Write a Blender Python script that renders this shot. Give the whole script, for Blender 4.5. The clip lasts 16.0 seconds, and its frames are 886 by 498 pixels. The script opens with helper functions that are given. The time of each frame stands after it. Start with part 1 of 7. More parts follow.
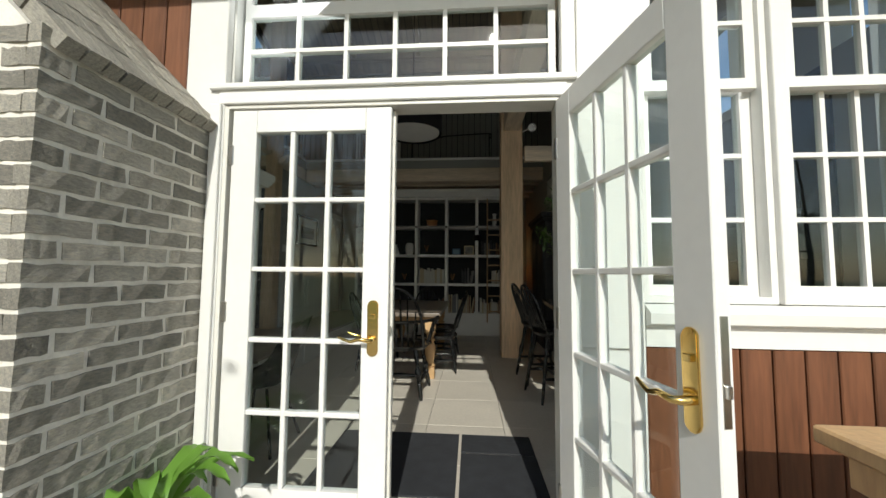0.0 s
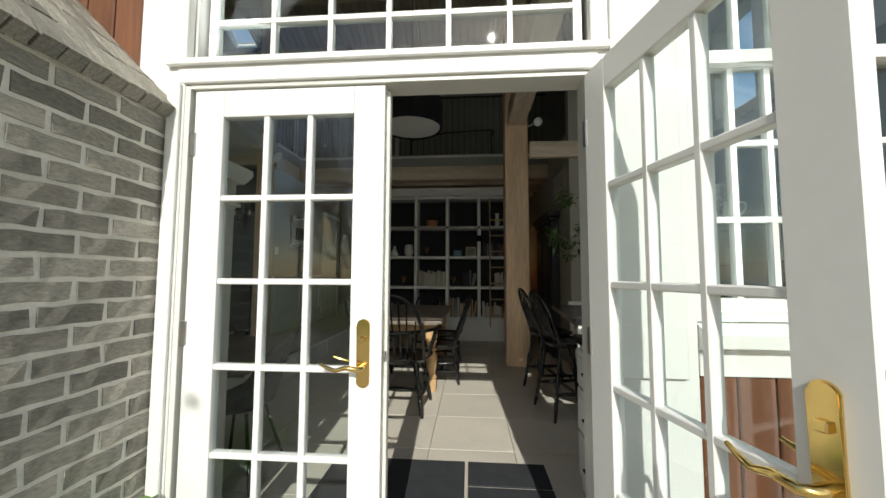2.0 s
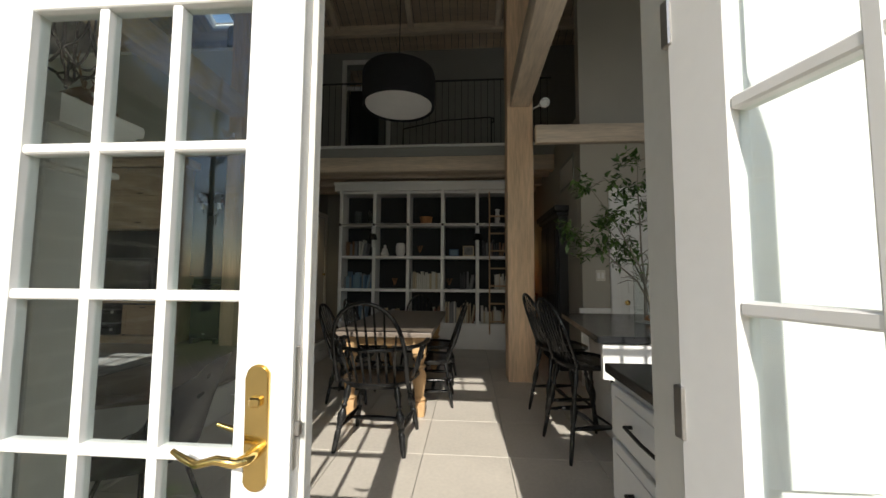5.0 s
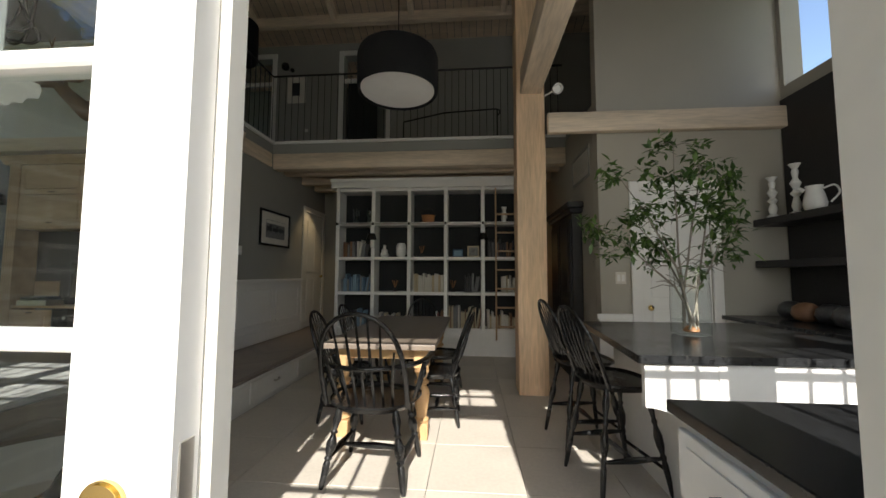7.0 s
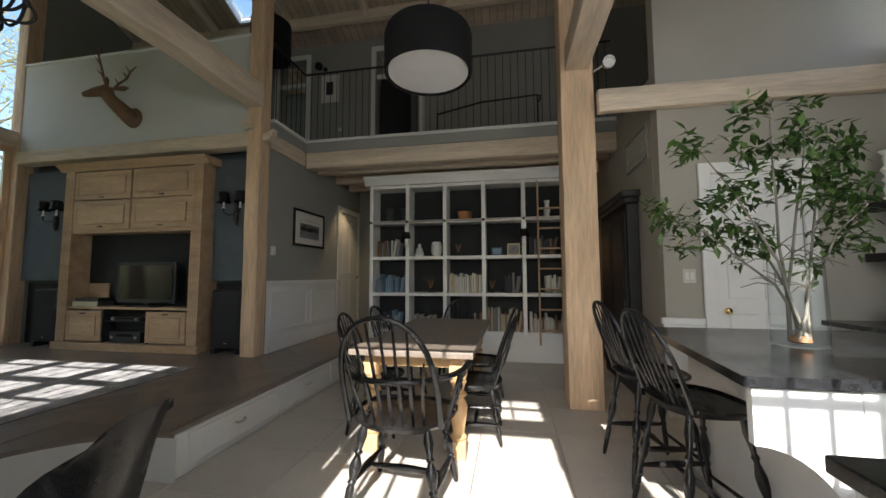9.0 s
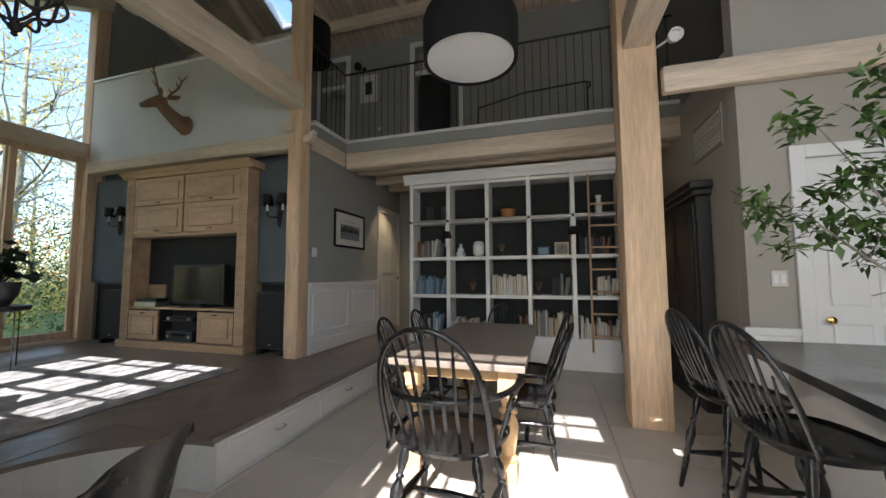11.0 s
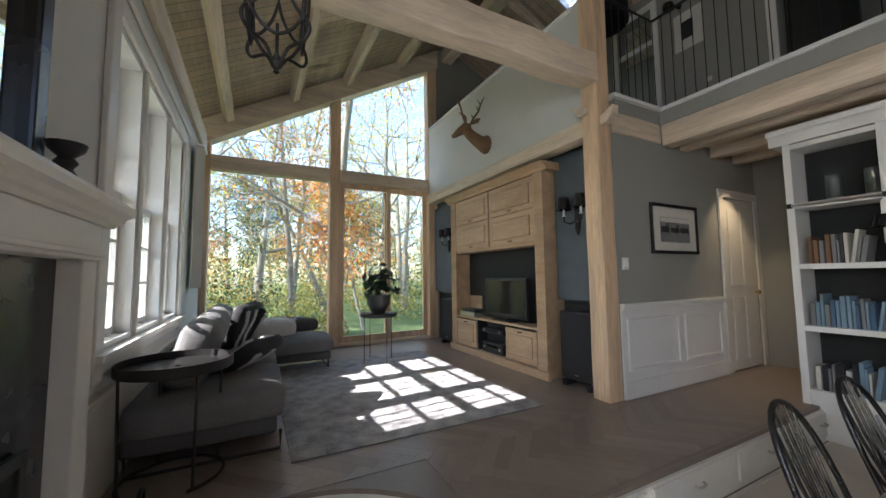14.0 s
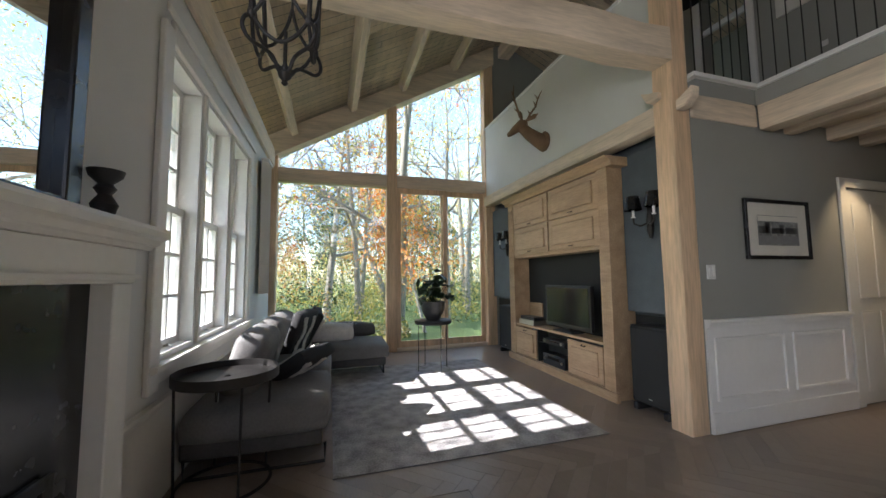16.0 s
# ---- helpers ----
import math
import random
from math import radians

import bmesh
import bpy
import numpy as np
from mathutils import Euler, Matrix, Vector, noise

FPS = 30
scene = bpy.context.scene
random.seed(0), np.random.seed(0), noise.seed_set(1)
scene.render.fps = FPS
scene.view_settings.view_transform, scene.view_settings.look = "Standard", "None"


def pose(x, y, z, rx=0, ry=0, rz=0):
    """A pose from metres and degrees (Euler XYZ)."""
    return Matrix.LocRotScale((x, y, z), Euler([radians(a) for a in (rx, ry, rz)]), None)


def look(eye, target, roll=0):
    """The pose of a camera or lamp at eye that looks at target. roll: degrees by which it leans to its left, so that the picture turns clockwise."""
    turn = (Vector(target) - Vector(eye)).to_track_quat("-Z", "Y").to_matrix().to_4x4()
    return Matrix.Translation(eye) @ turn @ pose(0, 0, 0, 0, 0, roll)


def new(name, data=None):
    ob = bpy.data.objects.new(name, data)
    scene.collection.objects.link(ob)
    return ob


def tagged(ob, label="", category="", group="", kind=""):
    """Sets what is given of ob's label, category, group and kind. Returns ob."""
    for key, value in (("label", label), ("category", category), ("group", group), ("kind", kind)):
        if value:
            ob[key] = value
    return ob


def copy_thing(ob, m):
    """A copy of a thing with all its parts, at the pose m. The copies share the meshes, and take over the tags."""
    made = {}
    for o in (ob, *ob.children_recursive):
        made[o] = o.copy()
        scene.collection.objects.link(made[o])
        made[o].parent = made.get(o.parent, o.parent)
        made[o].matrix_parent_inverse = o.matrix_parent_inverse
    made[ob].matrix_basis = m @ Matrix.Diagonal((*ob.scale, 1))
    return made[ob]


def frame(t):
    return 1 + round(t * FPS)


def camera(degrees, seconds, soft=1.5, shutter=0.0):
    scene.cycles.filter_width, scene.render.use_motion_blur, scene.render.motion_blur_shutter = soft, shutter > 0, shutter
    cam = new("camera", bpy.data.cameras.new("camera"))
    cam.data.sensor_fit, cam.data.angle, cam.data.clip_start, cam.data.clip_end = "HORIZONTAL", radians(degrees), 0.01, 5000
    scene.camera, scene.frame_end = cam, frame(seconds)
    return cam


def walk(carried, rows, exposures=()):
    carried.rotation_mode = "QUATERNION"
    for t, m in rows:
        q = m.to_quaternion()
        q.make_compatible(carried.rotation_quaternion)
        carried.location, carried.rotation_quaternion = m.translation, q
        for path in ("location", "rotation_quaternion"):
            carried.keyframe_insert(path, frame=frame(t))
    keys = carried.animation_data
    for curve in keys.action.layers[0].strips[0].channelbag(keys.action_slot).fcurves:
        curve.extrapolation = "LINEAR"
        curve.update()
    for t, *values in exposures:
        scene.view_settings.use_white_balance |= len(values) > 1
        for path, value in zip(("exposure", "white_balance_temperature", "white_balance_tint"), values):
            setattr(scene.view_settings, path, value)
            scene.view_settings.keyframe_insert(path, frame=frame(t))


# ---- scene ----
cam = camera(101.3, 16.0)
PATH = [
    (0, (0.51, -1.27, 1.223), (0.359, 0.72, 1.358), 0.5),
    (0.5, (0.493, -1.216, 1.238), (0.343, 0.774, 1.373), 0.4),
    (1, (0.474, -1.144, 1.258), (0.324, 0.845, 1.393), 0.4),
    (1.5, (0.464, -1.063, 1.267), (0.315, 0.927, 1.405), 0.2),
    (2, (0.466, -0.971, 1.272), (0.317, 1.018, 1.407), 0.2),
    (2.5, (0.476, -0.87, 1.274), (0.327, 1.12, 1.408), 0.2),
    (3, (0.49, -0.757, 1.282), (0.344, 1.233, 1.417), 0.2),
    (3.5, (0.503, -0.642, 1.291), (0.356, 1.348, 1.425), 0.3),
    (4, (0.507, -0.533, 1.288), (0.361, 1.457, 1.424), 0.4),
    (6.5, (0.461, -0.04, 1.306), (0.312, 1.95, 1.445), 0.3),
    (7, (0.447, 0.056, 1.316), (0.291, 2.045, 1.456), 0.2),
    (7.5, (0.454, 0.155, 1.317), (0.267, 2.141, 1.46), 0.0),
    (8, (0.444, 0.249, 1.317), (0.211, 2.23, 1.461), -0.1),
    (8.5, (0.434, 0.321, 1.308), (0.136, 2.294, 1.45), -0.2),
    (9, (0.427, 0.395, 1.296), (0.063, 2.356, 1.442), -0.2),
    (11.5, (0.258, 0.722, 1.347), (-0.439, 2.591, 1.489), -0.4),
    (12, (0.145, 0.872, 1.387), (-0.758, 2.651, 1.53), -0.5),
    (12.5, (0.054, 1.005, 1.453), (-1.18, 2.572, 1.59), -0.5),
    (13, (-0.055, 1.112, 1.473), (-1.57, 2.41, 1.61), -0.9),
    (13.5, (-0.177, 1.229, 1.471), (-1.85, 2.316, 1.622), -0.7),
    (14, (-0.271, 1.404, 1.528), (-2.04, 2.323, 1.679), -0.7),
    (14.5, (-0.325, 1.526, 1.588), (-2.164, 2.298, 1.738), -0.7),
    (15, (-0.359, 1.579, 1.608), (-2.235, 2.255, 1.76), -0.6),
    (15.5, (-0.375, 1.604, 1.616), (-2.27, 2.226, 1.77), -0.6),
    (16, (-0.38, 1.627, 1.615), (-2.286, 2.214, 1.771), -0.6),
]
EXPOSURES = [(0.0, -0.2, 6550, 5), (1.2, -0.02, 6550, 5), (2.4, -0.04, 6550, 5), (3.5, -0.05, 6600, 8), (5.2, 0.5, 6650, 10), (7.0, 1.05, 6650, 11), (9.0, 1.6, 6350, 13), (10.5, 1.85, 6200, 14), (12.5, 2.28, 6000, 17), (14.5, 2.42, 6150, 17), (16.0, 2.42, 6150, 17)]
walk(cam, [(t, look(eye, target, roll)) for t, eye, target, roll in PATH], exposures=EXPOSURES)

# ---- world, sun, exposure ----
world = bpy.data.worlds.new("sky")
scene.world = world
world.use_nodes = True
wn = world.node_tree.nodes
sky = wn.new("ShaderNodeTexSky")
sky.sky_type = "NISHITA"
sky.sun_disc = False
sky.sun_elevation = radians(34)
sky.sun_rotation = radians(176)
wn["Background"].inputs["Strength"].default_value = 0.15
world.node_tree.links.new(sky.outputs[0], wn["Background"].inputs["Color"])
sun_data = bpy.data.lights.new("sun", "SUN")
sun_data.energy, sun_data.angle, sun_data.color = 4.2, radians(0.53), (1.0, 0.965, 0.91)
sun_ob = new("sun", sun_data)
sun_ob.matrix_basis = look((1, -12, 9), (1 - 0.062 * 10, -2, 9 - 6.72))


def window_fill(name, x, y, z, w, h, aim, power):
    """An area lamp added inside a glazed opening to boost the sky's light."""
    data = bpy.data.lights.new(name, "AREA")
    data.shape, data.size, data.size_y, data.energy, data.color = "RECTANGLE", w, h, power, (0.95, 0.97, 1.0)
    ob = new(name, data)
    ob.matrix_basis = look((x, y, z), (x + aim[0], y + aim[1], z + aim[2]))
    return ob


window_fill("kitchen_fill", 2.35, 0.60, 2.1, 2.3, 1.8, (-0.15, 1, 0.05), 10)
window_fill("transom_fill", 0.1, 0.60, 2.62, 1.6, 0.75, (-0.25, 1, 0.25), 6)


# ---- materials ----
def mat(name, colour, rough=0.5, vary=0.12, scale=6.0, metal=0.0, bump=0.15, fine=60.0, stretch=(1, 1, 1), island=0.0, each=0.0, coat=0.0, tint=None):
    """A surface with two scales of variation, fine relief and, if asked, a shade of its own for each piece."""
    m = bpy.data.materials.new(name)
    m.use_nodes = True
    nt = m.node_tree
    n, l = nt.nodes, nt.links
    b = n["Principled BSDF"]
    b.inputs["Roughness"].default_value, b.inputs["Metallic"].default_value = rough, metal
    b.inputs["Coat Weight"].default_value = coat
    tc = n.new("ShaderNodeTexCoord")
    mp = n.new("ShaderNodeMapping")
    mp.inputs["Scale"].default_value = stretch
    l.new(tc.outputs["Object"], mp.inputs["Vector"])
    big, small = n.new("ShaderNodeTexNoise"), n.new("ShaderNodeTexNoise")
    big.inputs["Scale"].default_value, small.inputs["Scale"].default_value = scale, fine
    big.inputs["Detail"].default_value, small.inputs["Detail"].default_value = 4, 3
    l.new(mp.outputs[0], big.inputs["Vector"])
    l.new(mp.outputs[0], small.inputs["Vector"])
    mix = n.new("ShaderNodeMix")
    mix.data_type = "FLOAT"
    mix.inputs["Factor"].default_value = 0.4
    l.new(big.outputs["Fac"], mix.inputs["A"])
    l.new(small.outputs["Fac"], mix.inputs["B"])
    ramp = n.new("ShaderNodeValToRGB")
    c = Vector(colour)
    d = Vector(tint) if tint else c * (1 + vary)
    ramp.color_ramp.elements[0].position, ramp.color_ramp.elements[1].position = 0.33, 0.67
    ramp.color_ramp.elements[0].color = (*(c * (1 - vary)), 1)
    ramp.color_ramp.elements[1].color = (*[min(v, 0.95) for v in d], 1)
    l.new(mix.outputs["Result"], ramp.inputs["Fac"])
    out = ramp.outputs["Color"]
    if island or each:
        hsv = n.new("ShaderNodeHueSaturation")
        mr = n.new("ShaderNodeMapRange")
        k = island or each
        mr.inputs["To Min"].default_value, mr.inputs["To Max"].default_value = 1 - k, 1 + k
        if island:
            l.new(n.new("ShaderNodeNewGeometry").outputs["Random Per Island"], mr.inputs["Value"])
        else:
            l.new(n.new("ShaderNodeObjectInfo").outputs["Random"], mr.inputs["Value"])
        l.new(mr.outputs["Result"], hsv.inputs["Value"])
        l.new(out, hsv.inputs["Color"])
        out = hsv.outputs["Color"]
    l.new(out, b.inputs["Base Color"])
    if bump:
        bp = n.new("ShaderNodeBump")
        bp.inputs["Strength"].default_value, bp.inputs["Distance"].default_value = bump, 0.01
        l.new(mix.outputs["Result"], bp.inputs["Height"])
        l.new(bp.outputs["Normal"], b.inputs["Normal"])
    rr = n.new("ShaderNodeMapRange")
    rr.inputs["To Min"].default_value, rr.inputs["To Max"].default_value = max(rough - 0.08, 0.02), min(rough + 0.1, 1)
    l.new(big.outputs["Fac"], rr.inputs["Value"])
    l.new(rr.outputs["Result"], b.inputs["Roughness"])
    return m


def leaf_mat(name, *colours, rough=0.5, glow=0.25):
    """Foliage: a colour for each leaf, and some light that passes through it."""
    m = bpy.data.materials.new(name)
    m.use_nodes = True
    n, l = m.node_tree.nodes, m.node_tree.links
    b = n["Principled BSDF"]
    b.inputs["Roughness"].default_value = rough
    ramp = n.new("ShaderNodeValToRGB")
    ramp.color_ramp.interpolation = "CONSTANT"
    for i, c in enumerate(colours):
        e = ramp.color_ramp.elements[i] if i < 2 else ramp.color_ramp.elements.new(i / len(colours))
        e.position, e.color = i / len(colours), (*c, 1)
    l.new(n.new("ShaderNodeNewGeometry").outputs["Random Per Island"], ramp.inputs["Fac"])
    l.new(ramp.outputs["Color"], b.inputs["Base Color"])
    tr = n.new("ShaderNodeBsdfTranslucent")
    l.new(ramp.outputs["Color"], tr.inputs["Color"])
    mx = n.new("ShaderNodeMixShader")
    mx.inputs[0].default_value = glow
    l.new(b.outputs[0], mx.inputs[1])
    l.new(tr.outputs[0], mx.inputs[2])
    l.new(mx.outputs[0], n["Material Output"].inputs["Surface"])
    return m


def glass_mat(name, tint=(0.93, 0.97, 0.96)):
    """Thin window glass: clear, with a Fresnel gloss."""
    m = bpy.data.materials.new(name)
    m.use_nodes = True
    n, l = m.node_tree.nodes, m.node_tree.links
    tr, gl, lw, mx = n.new("ShaderNodeBsdfTransparent"), n.new("ShaderNodeBsdfGlossy"), n.new("ShaderNodeLayerWeight"), n.new("ShaderNodeMixShader")
    tr.inputs["Color"].default_value = (*tint, 1)
    gl.inputs["Roughness"].default_value = 0.01
    lw.inputs["Blend"].default_value = 0.5
    p5, ma = n.new("ShaderNodeMath"), n.new("ShaderNodeMath")
    p5.operation, ma.operation = "POWER", "MULTIPLY_ADD"
    p5.inputs[1].default_value, ma.inputs[1].default_value, ma.inputs[2].default_value = 5.0, 0.94, 0.05
    l.new(lw.outputs["Facing"], p5.inputs[0])
    l.new(p5.outputs[0], ma.inputs[0])
    l.new(ma.outputs[0], mx.inputs[0])
    l.new(tr.outputs[0], mx.inputs[1])
    l.new(gl.outputs[0], mx.inputs[2])
    l.new(mx.outputs[0], n["Material Output"].inputs["Surface"])
    return m


def glow_mat(name, colour, power):
    m = bpy.data.materials.new(name)
    m.use_nodes = True
    b = m.node_tree.nodes["Principled BSDF"]
    b.inputs["Base Color"].default_value = (*colour, 1)
    b.inputs["Emission Color"].default_value, b.inputs["Emission Strength"].default_value = (*colour, 1), power
    return m


WHITE = mat("white_paint", (0.78, 0.77, 0.74), 0.42, 0.03, 3, bump=0.05, fine=25)
CREAM = mat("cream_paint", (0.72, 0.70, 0.64), 0.4, 0.04, 3, bump=0.05, fine=25)
WALL = mat("grey_beige_plaster", (0.31, 0.309, 0.278), 0.85, 0.05, 2, bump=0.1, fine=120)
BEIGEWALL = mat("beige_plaster", (0.39, 0.365, 0.31), 0.8, 0.05, 2, bump=0.1, fine=120)
LIGHTWALL = mat("pale_plaster", (0.66, 0.655, 0.62), 0.85, 0.05, 2, bump=0.1, fine=120)
BLUE = mat("blue_grey_panel", (0.085, 0.105, 0.12), 0.7, 0.18, 5, bump=0.1, fine=90)
OAKX = mat("pale_pine_along_x", (0.69, 0.57, 0.43), 0.62, 0.24, 3.5, bump=0.3, fine=26, stretch=(0.22, 2.2, 2.2))
OAKY = mat("pale_pine_along_y", (0.69, 0.57, 0.43), 0.62, 0.24, 3.5, bump=0.3, fine=26, stretch=(2.2, 0.22, 2.2))
OAKZ = mat("pale_pine_upright", (0.69, 0.49, 0.31), 0.6, 0.28, 3.5, bump=0.3, fine=26, stretch=(2.2, 2.2, 0.2))
CEIL = mat("pine_ceiling_boards", (0.78, 0.65, 0.50), 0.7, 0.16, 3, bump=0.2, fine=24, stretch=(0.2, 2.4, 2.4), island=0.1)
PLATWOOD = mat("brown_oak_floor", (0.25, 0.20, 0.16), 0.32, 0.12, 4, bump=0.12, fine=40, stretch=(0.5, 2, 1), each=0.14)
PLATDARK = mat("floor_under_boards", (0.08, 0.06, 0.045), 0.6, 0.1)
TILE = mat("limestone_tile", (0.62, 0.57, 0.49), 0.42, 0.1, 2.2, bump=0.08, fine=40, each=0.05)
GROUT = mat("grout", (0.18, 0.16, 0.14), 0.9, 0.1)
BRICK = mat("grey_brick", (0.30, 0.29, 0.265), 0.9, 0.3, 9, bump=1.0, fine=45, each=0.36, tint=(0.46, 0.42, 0.34))
MORTAR = mat("pale_mortar", (0.78, 0.74, 0.66), 0.95, 0.12, 12, bump=0.5, fine=90)
CEDAR = mat("red_cedar_boards", (0.15, 0.058, 0.026), 0.5, 0.35, 3, bump=0.3, fine=24, stretch=(2.5, 2.5, 0.22), each=0.12)
BLACKPAINT = mat("black_lacquer", (0.012, 0.012, 0.012), 0.24, 0.3, 9, bump=0.06, fine=30)
BLACKWOOD = mat("black_stained_wood", (0.018, 0.017, 0.017), 0.5, 0.3, 6, bump=0.15)
DARKBACK = mat("dark_shelf_back", (0.011, 0.013, 0.013), 0.75, 0.15, 4)
STONE = mat("black_stone_counter", (0.02, 0.021, 0.022), 0.22, 0.5, 30, bump=0.03, fine=160)
TABLEWOOD = mat("table_top_wood", (0.20, 0.162, 0.127), 0.36, 0.18, 3, bump=0.15, fine=30, stretch=(2.4, 0.25, 2))
LEGWOOD = mat("honey_pine_turned", (0.52, 0.33, 0.16), 0.45, 0.18, 4, bump=0.15, fine=30, stretch=(2, 2, 0.4))
CABWOOD = mat("knotty_alder", (0.46, 0.31, 0.18), 0.5, 0.22, 3, bump=0.15, fine=30, stretch=(0.3, 2, 2), tint=(0.58, 0.41, 0.25))
BRASS = mat("polished_brass", (0.78, 0.55, 0.2), 0.12, 0.06, 10, metal=1.0, bump=0.02)
STEEL = mat("brushed_steel", (0.55, 0.53, 0.5), 0.32, 0.06, 10, metal=1.0, bump=0.02)
IRON = mat("black_iron", (0.022, 0.02, 0.018), 0.5, 0.3, 12, metal=0.3, bump=0.3, fine=40)
RUGM = mat("silver_rug", (0.36, 0.35, 0.34), 0.95, 0.48, 7, bump=1.0, fine=70)
MATM = mat("charcoal_mat", (0.028, 0.03, 0.035), 0.95, 0.3, 10, bump=0.8, fine=150)
SOFAM = mat("grey_velvet", (0.17, 0.165, 0.158), 0.8, 0.2, 4, bump=0.25, fine=60)
SOFADARK = mat("charcoal_velvet", (0.09, 0.088, 0.085), 0.8, 0.2, 4, bump=0.25, fine=60)
FUR = mat("white_fur", (0.75, 0.73, 0.69), 0.95, 0.12, 20, bump=1.0, fine=120)
CLOTHBW = mat("ivory_cloth", (0.55, 0.53, 0.48), 0.9, 0.1, 10, bump=0.4, fine=120)
DRUM = mat("black_drum_fabric", (0.003, 0.003, 0.003), 0.9, 0.2, 10, bump=0.2, fine=150)
BLACKCLOTH = mat("black_cloth", (0.02, 0.02, 0.02), 0.85, 0.2, 10, bump=0.4, fine=120)
SCREEN = mat("screen_black", (0.01, 0.01, 0.012), 0.12, 0.1, 3, bump=0)
PLASTIC = mat("black_plastic", (0.018, 0.018, 0.02), 0.4, 0.15, 8, bump=0.05)
PAPER = mat("ivory_paper", (0.66, 0.63, 0.56), 0.8, 0.06, 8)
GREYPRINT = mat("grey_print", (0.22, 0.22, 0.21), 0.8, 0.5, 14)
CERAMIC = mat("white_ceramic", (0.72, 0.71, 0.68), 0.25, 0.04, 8, bump=0.03)
POTM = mat("pewter_pot", (0.10, 0.10, 0.10), 0.35, 0.3, 8, metal=0.6, bump=0.2)
WICKER = mat("honey_wicker", (0.5, 0.33, 0.16), 0.6, 0.25, 20, bump=0.5, each=0.1)
DEERM = mat("carved_wood_brown", (0.19, 0.11, 0.055), 0.6, 0.2, 8, bump=0.2)
TANWOOD = mat("tan_wood", (0.42, 0.27, 0.15), 0.5, 0.2, 8)
ORANGE = mat("copper_wood", (0.36, 0.16, 0.06), 0.5, 0.2, 8)
GRASS = mat("lawn", (0.09, 0.13, 0.03), 0.95, 0.35, 0.8, bump=0.6, fine=12)
PAVING = mat("patio_stone", (0.34, 0.31, 0.27), 0.9, 0.2, 3, bump=0.4, fine=40)
BARK = mat("grey_bark", (0.24, 0.215, 0.175), 0.95, 0.35, 6, bump=1.0, fine=24, stretch=(2, 2, 0.4))
ROOFM = mat("roof_shingle", (0.12, 0.11, 0.10), 0.95, 0.2, 6)
GLASS = glass_mat("window_glass")
CLEAR = glass_mat("vase_glass", (0.95, 0.98, 0.98))
MIRROR = mat("mirror_silver", (0.9, 0.9, 0.9), 0.0, 0.0, 3, metal=1.0, bump=0)
MIRROR.node_tree.nodes["Principled BSDF"].inputs["Roughness"].default_value = 0.01
for lk in list(MIRROR.node_tree.links):
    if lk.to_socket.name == "Roughness":
        MIRROR.node_tree.links.remove(lk)
GREEN = leaf_mat("houseplant_green", (0.05, 0.10, 0.022), (0.075, 0.14, 0.03), (0.11, 0.19, 0.045), (0.04, 0.085, 0.02), rough=0.35)
FERN = leaf_mat("bright_fern", (0.10, 0.24, 0.03), (0.16, 0.32, 0.05), (0.07, 0.18, 0.02), rough=0.35)
DARKLEAF = leaf_mat("dark_leaf", (0.012, 0.028, 0.012), (0.02, 0.04, 0.018), (0.03, 0.05, 0.02), rough=0.4, glow=0.1)
AUT_Y = leaf_mat("yellow_leaf", (0.62, 0.48, 0.09), (0.66, 0.42, 0.09), (0.48, 0.44, 0.10), (0.30, 0.36, 0.09), (0.62, 0.56, 0.16), glow=0.6)
AUT_O = leaf_mat("orange_leaf", (0.56, 0.20, 0.037), (0.50, 0.14, 0.025), (0.45, 0.28, 0.062), (0.60, 0.30, 0.062), glow=0.45)
AUT_G = leaf_mat("green_leaf", (0.12, 0.15, 0.04), (0.24, 0.26, 0.06), (0.38, 0.33, 0.08), (0.54, 0.42, 0.13), glow=0.55)
CONIFER = leaf_mat("needle_green", (0.02, 0.045, 0.015), (0.03, 0.06, 0.02), (0.05, 0.08, 0.025), glow=0.2)
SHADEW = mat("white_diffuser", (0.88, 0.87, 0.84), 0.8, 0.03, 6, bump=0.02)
WARMGLOW = glow_mat("warm_lamp", (1.0, 0.62, 0.25), 0.3)


# ---- mesh tools ----
BASE = {}


def thing(name, loc=(0, 0, 0), label="", category="", group="", kind=""):
    """The empty at a thing's base. Its parts are given in world places."""
    ob = new(name)
    ob.location = loc
    ob.empty_display_size = 0.1
    BASE[ob] = Vector(loc)
    return tagged(ob, label, category, group, kind)


def finish(name, bm, material, smooth=None):
    me = bpy.data.meshes.new(name)
    bmesh.ops.recalc_face_normals(bm, faces=bm.faces)
    bm.to_mesh(me)
    bm.free()
    me.materials.append(material)
    if smooth is not None:
        for p in me.polygons:
            p.use_smooth = True
        me.set_sharp_from_angle(angle=radians(smooth))
    return me


def part(name, bm, material, parent, label="", smooth=None):
    """One mesh under a thing or under a part of it."""
    root = parent
    while root not in BASE:
        root = root.parent
    bm.transform(Matrix.Translation(-BASE[root]))
    ob = new(name, finish(name, bm, material, smooth))
    ob.parent = parent
    return tagged(ob, label)


def solid(name, bm, material, label="", category="", kind="", group="", smooth=None):
    """A thing or piece of the setting that is one mesh."""
    ob = new(name, finish(name, bm, material, smooth))
    BASE[ob] = Vector((0, 0, 0))
    return tagged(ob, label, category, group, kind)


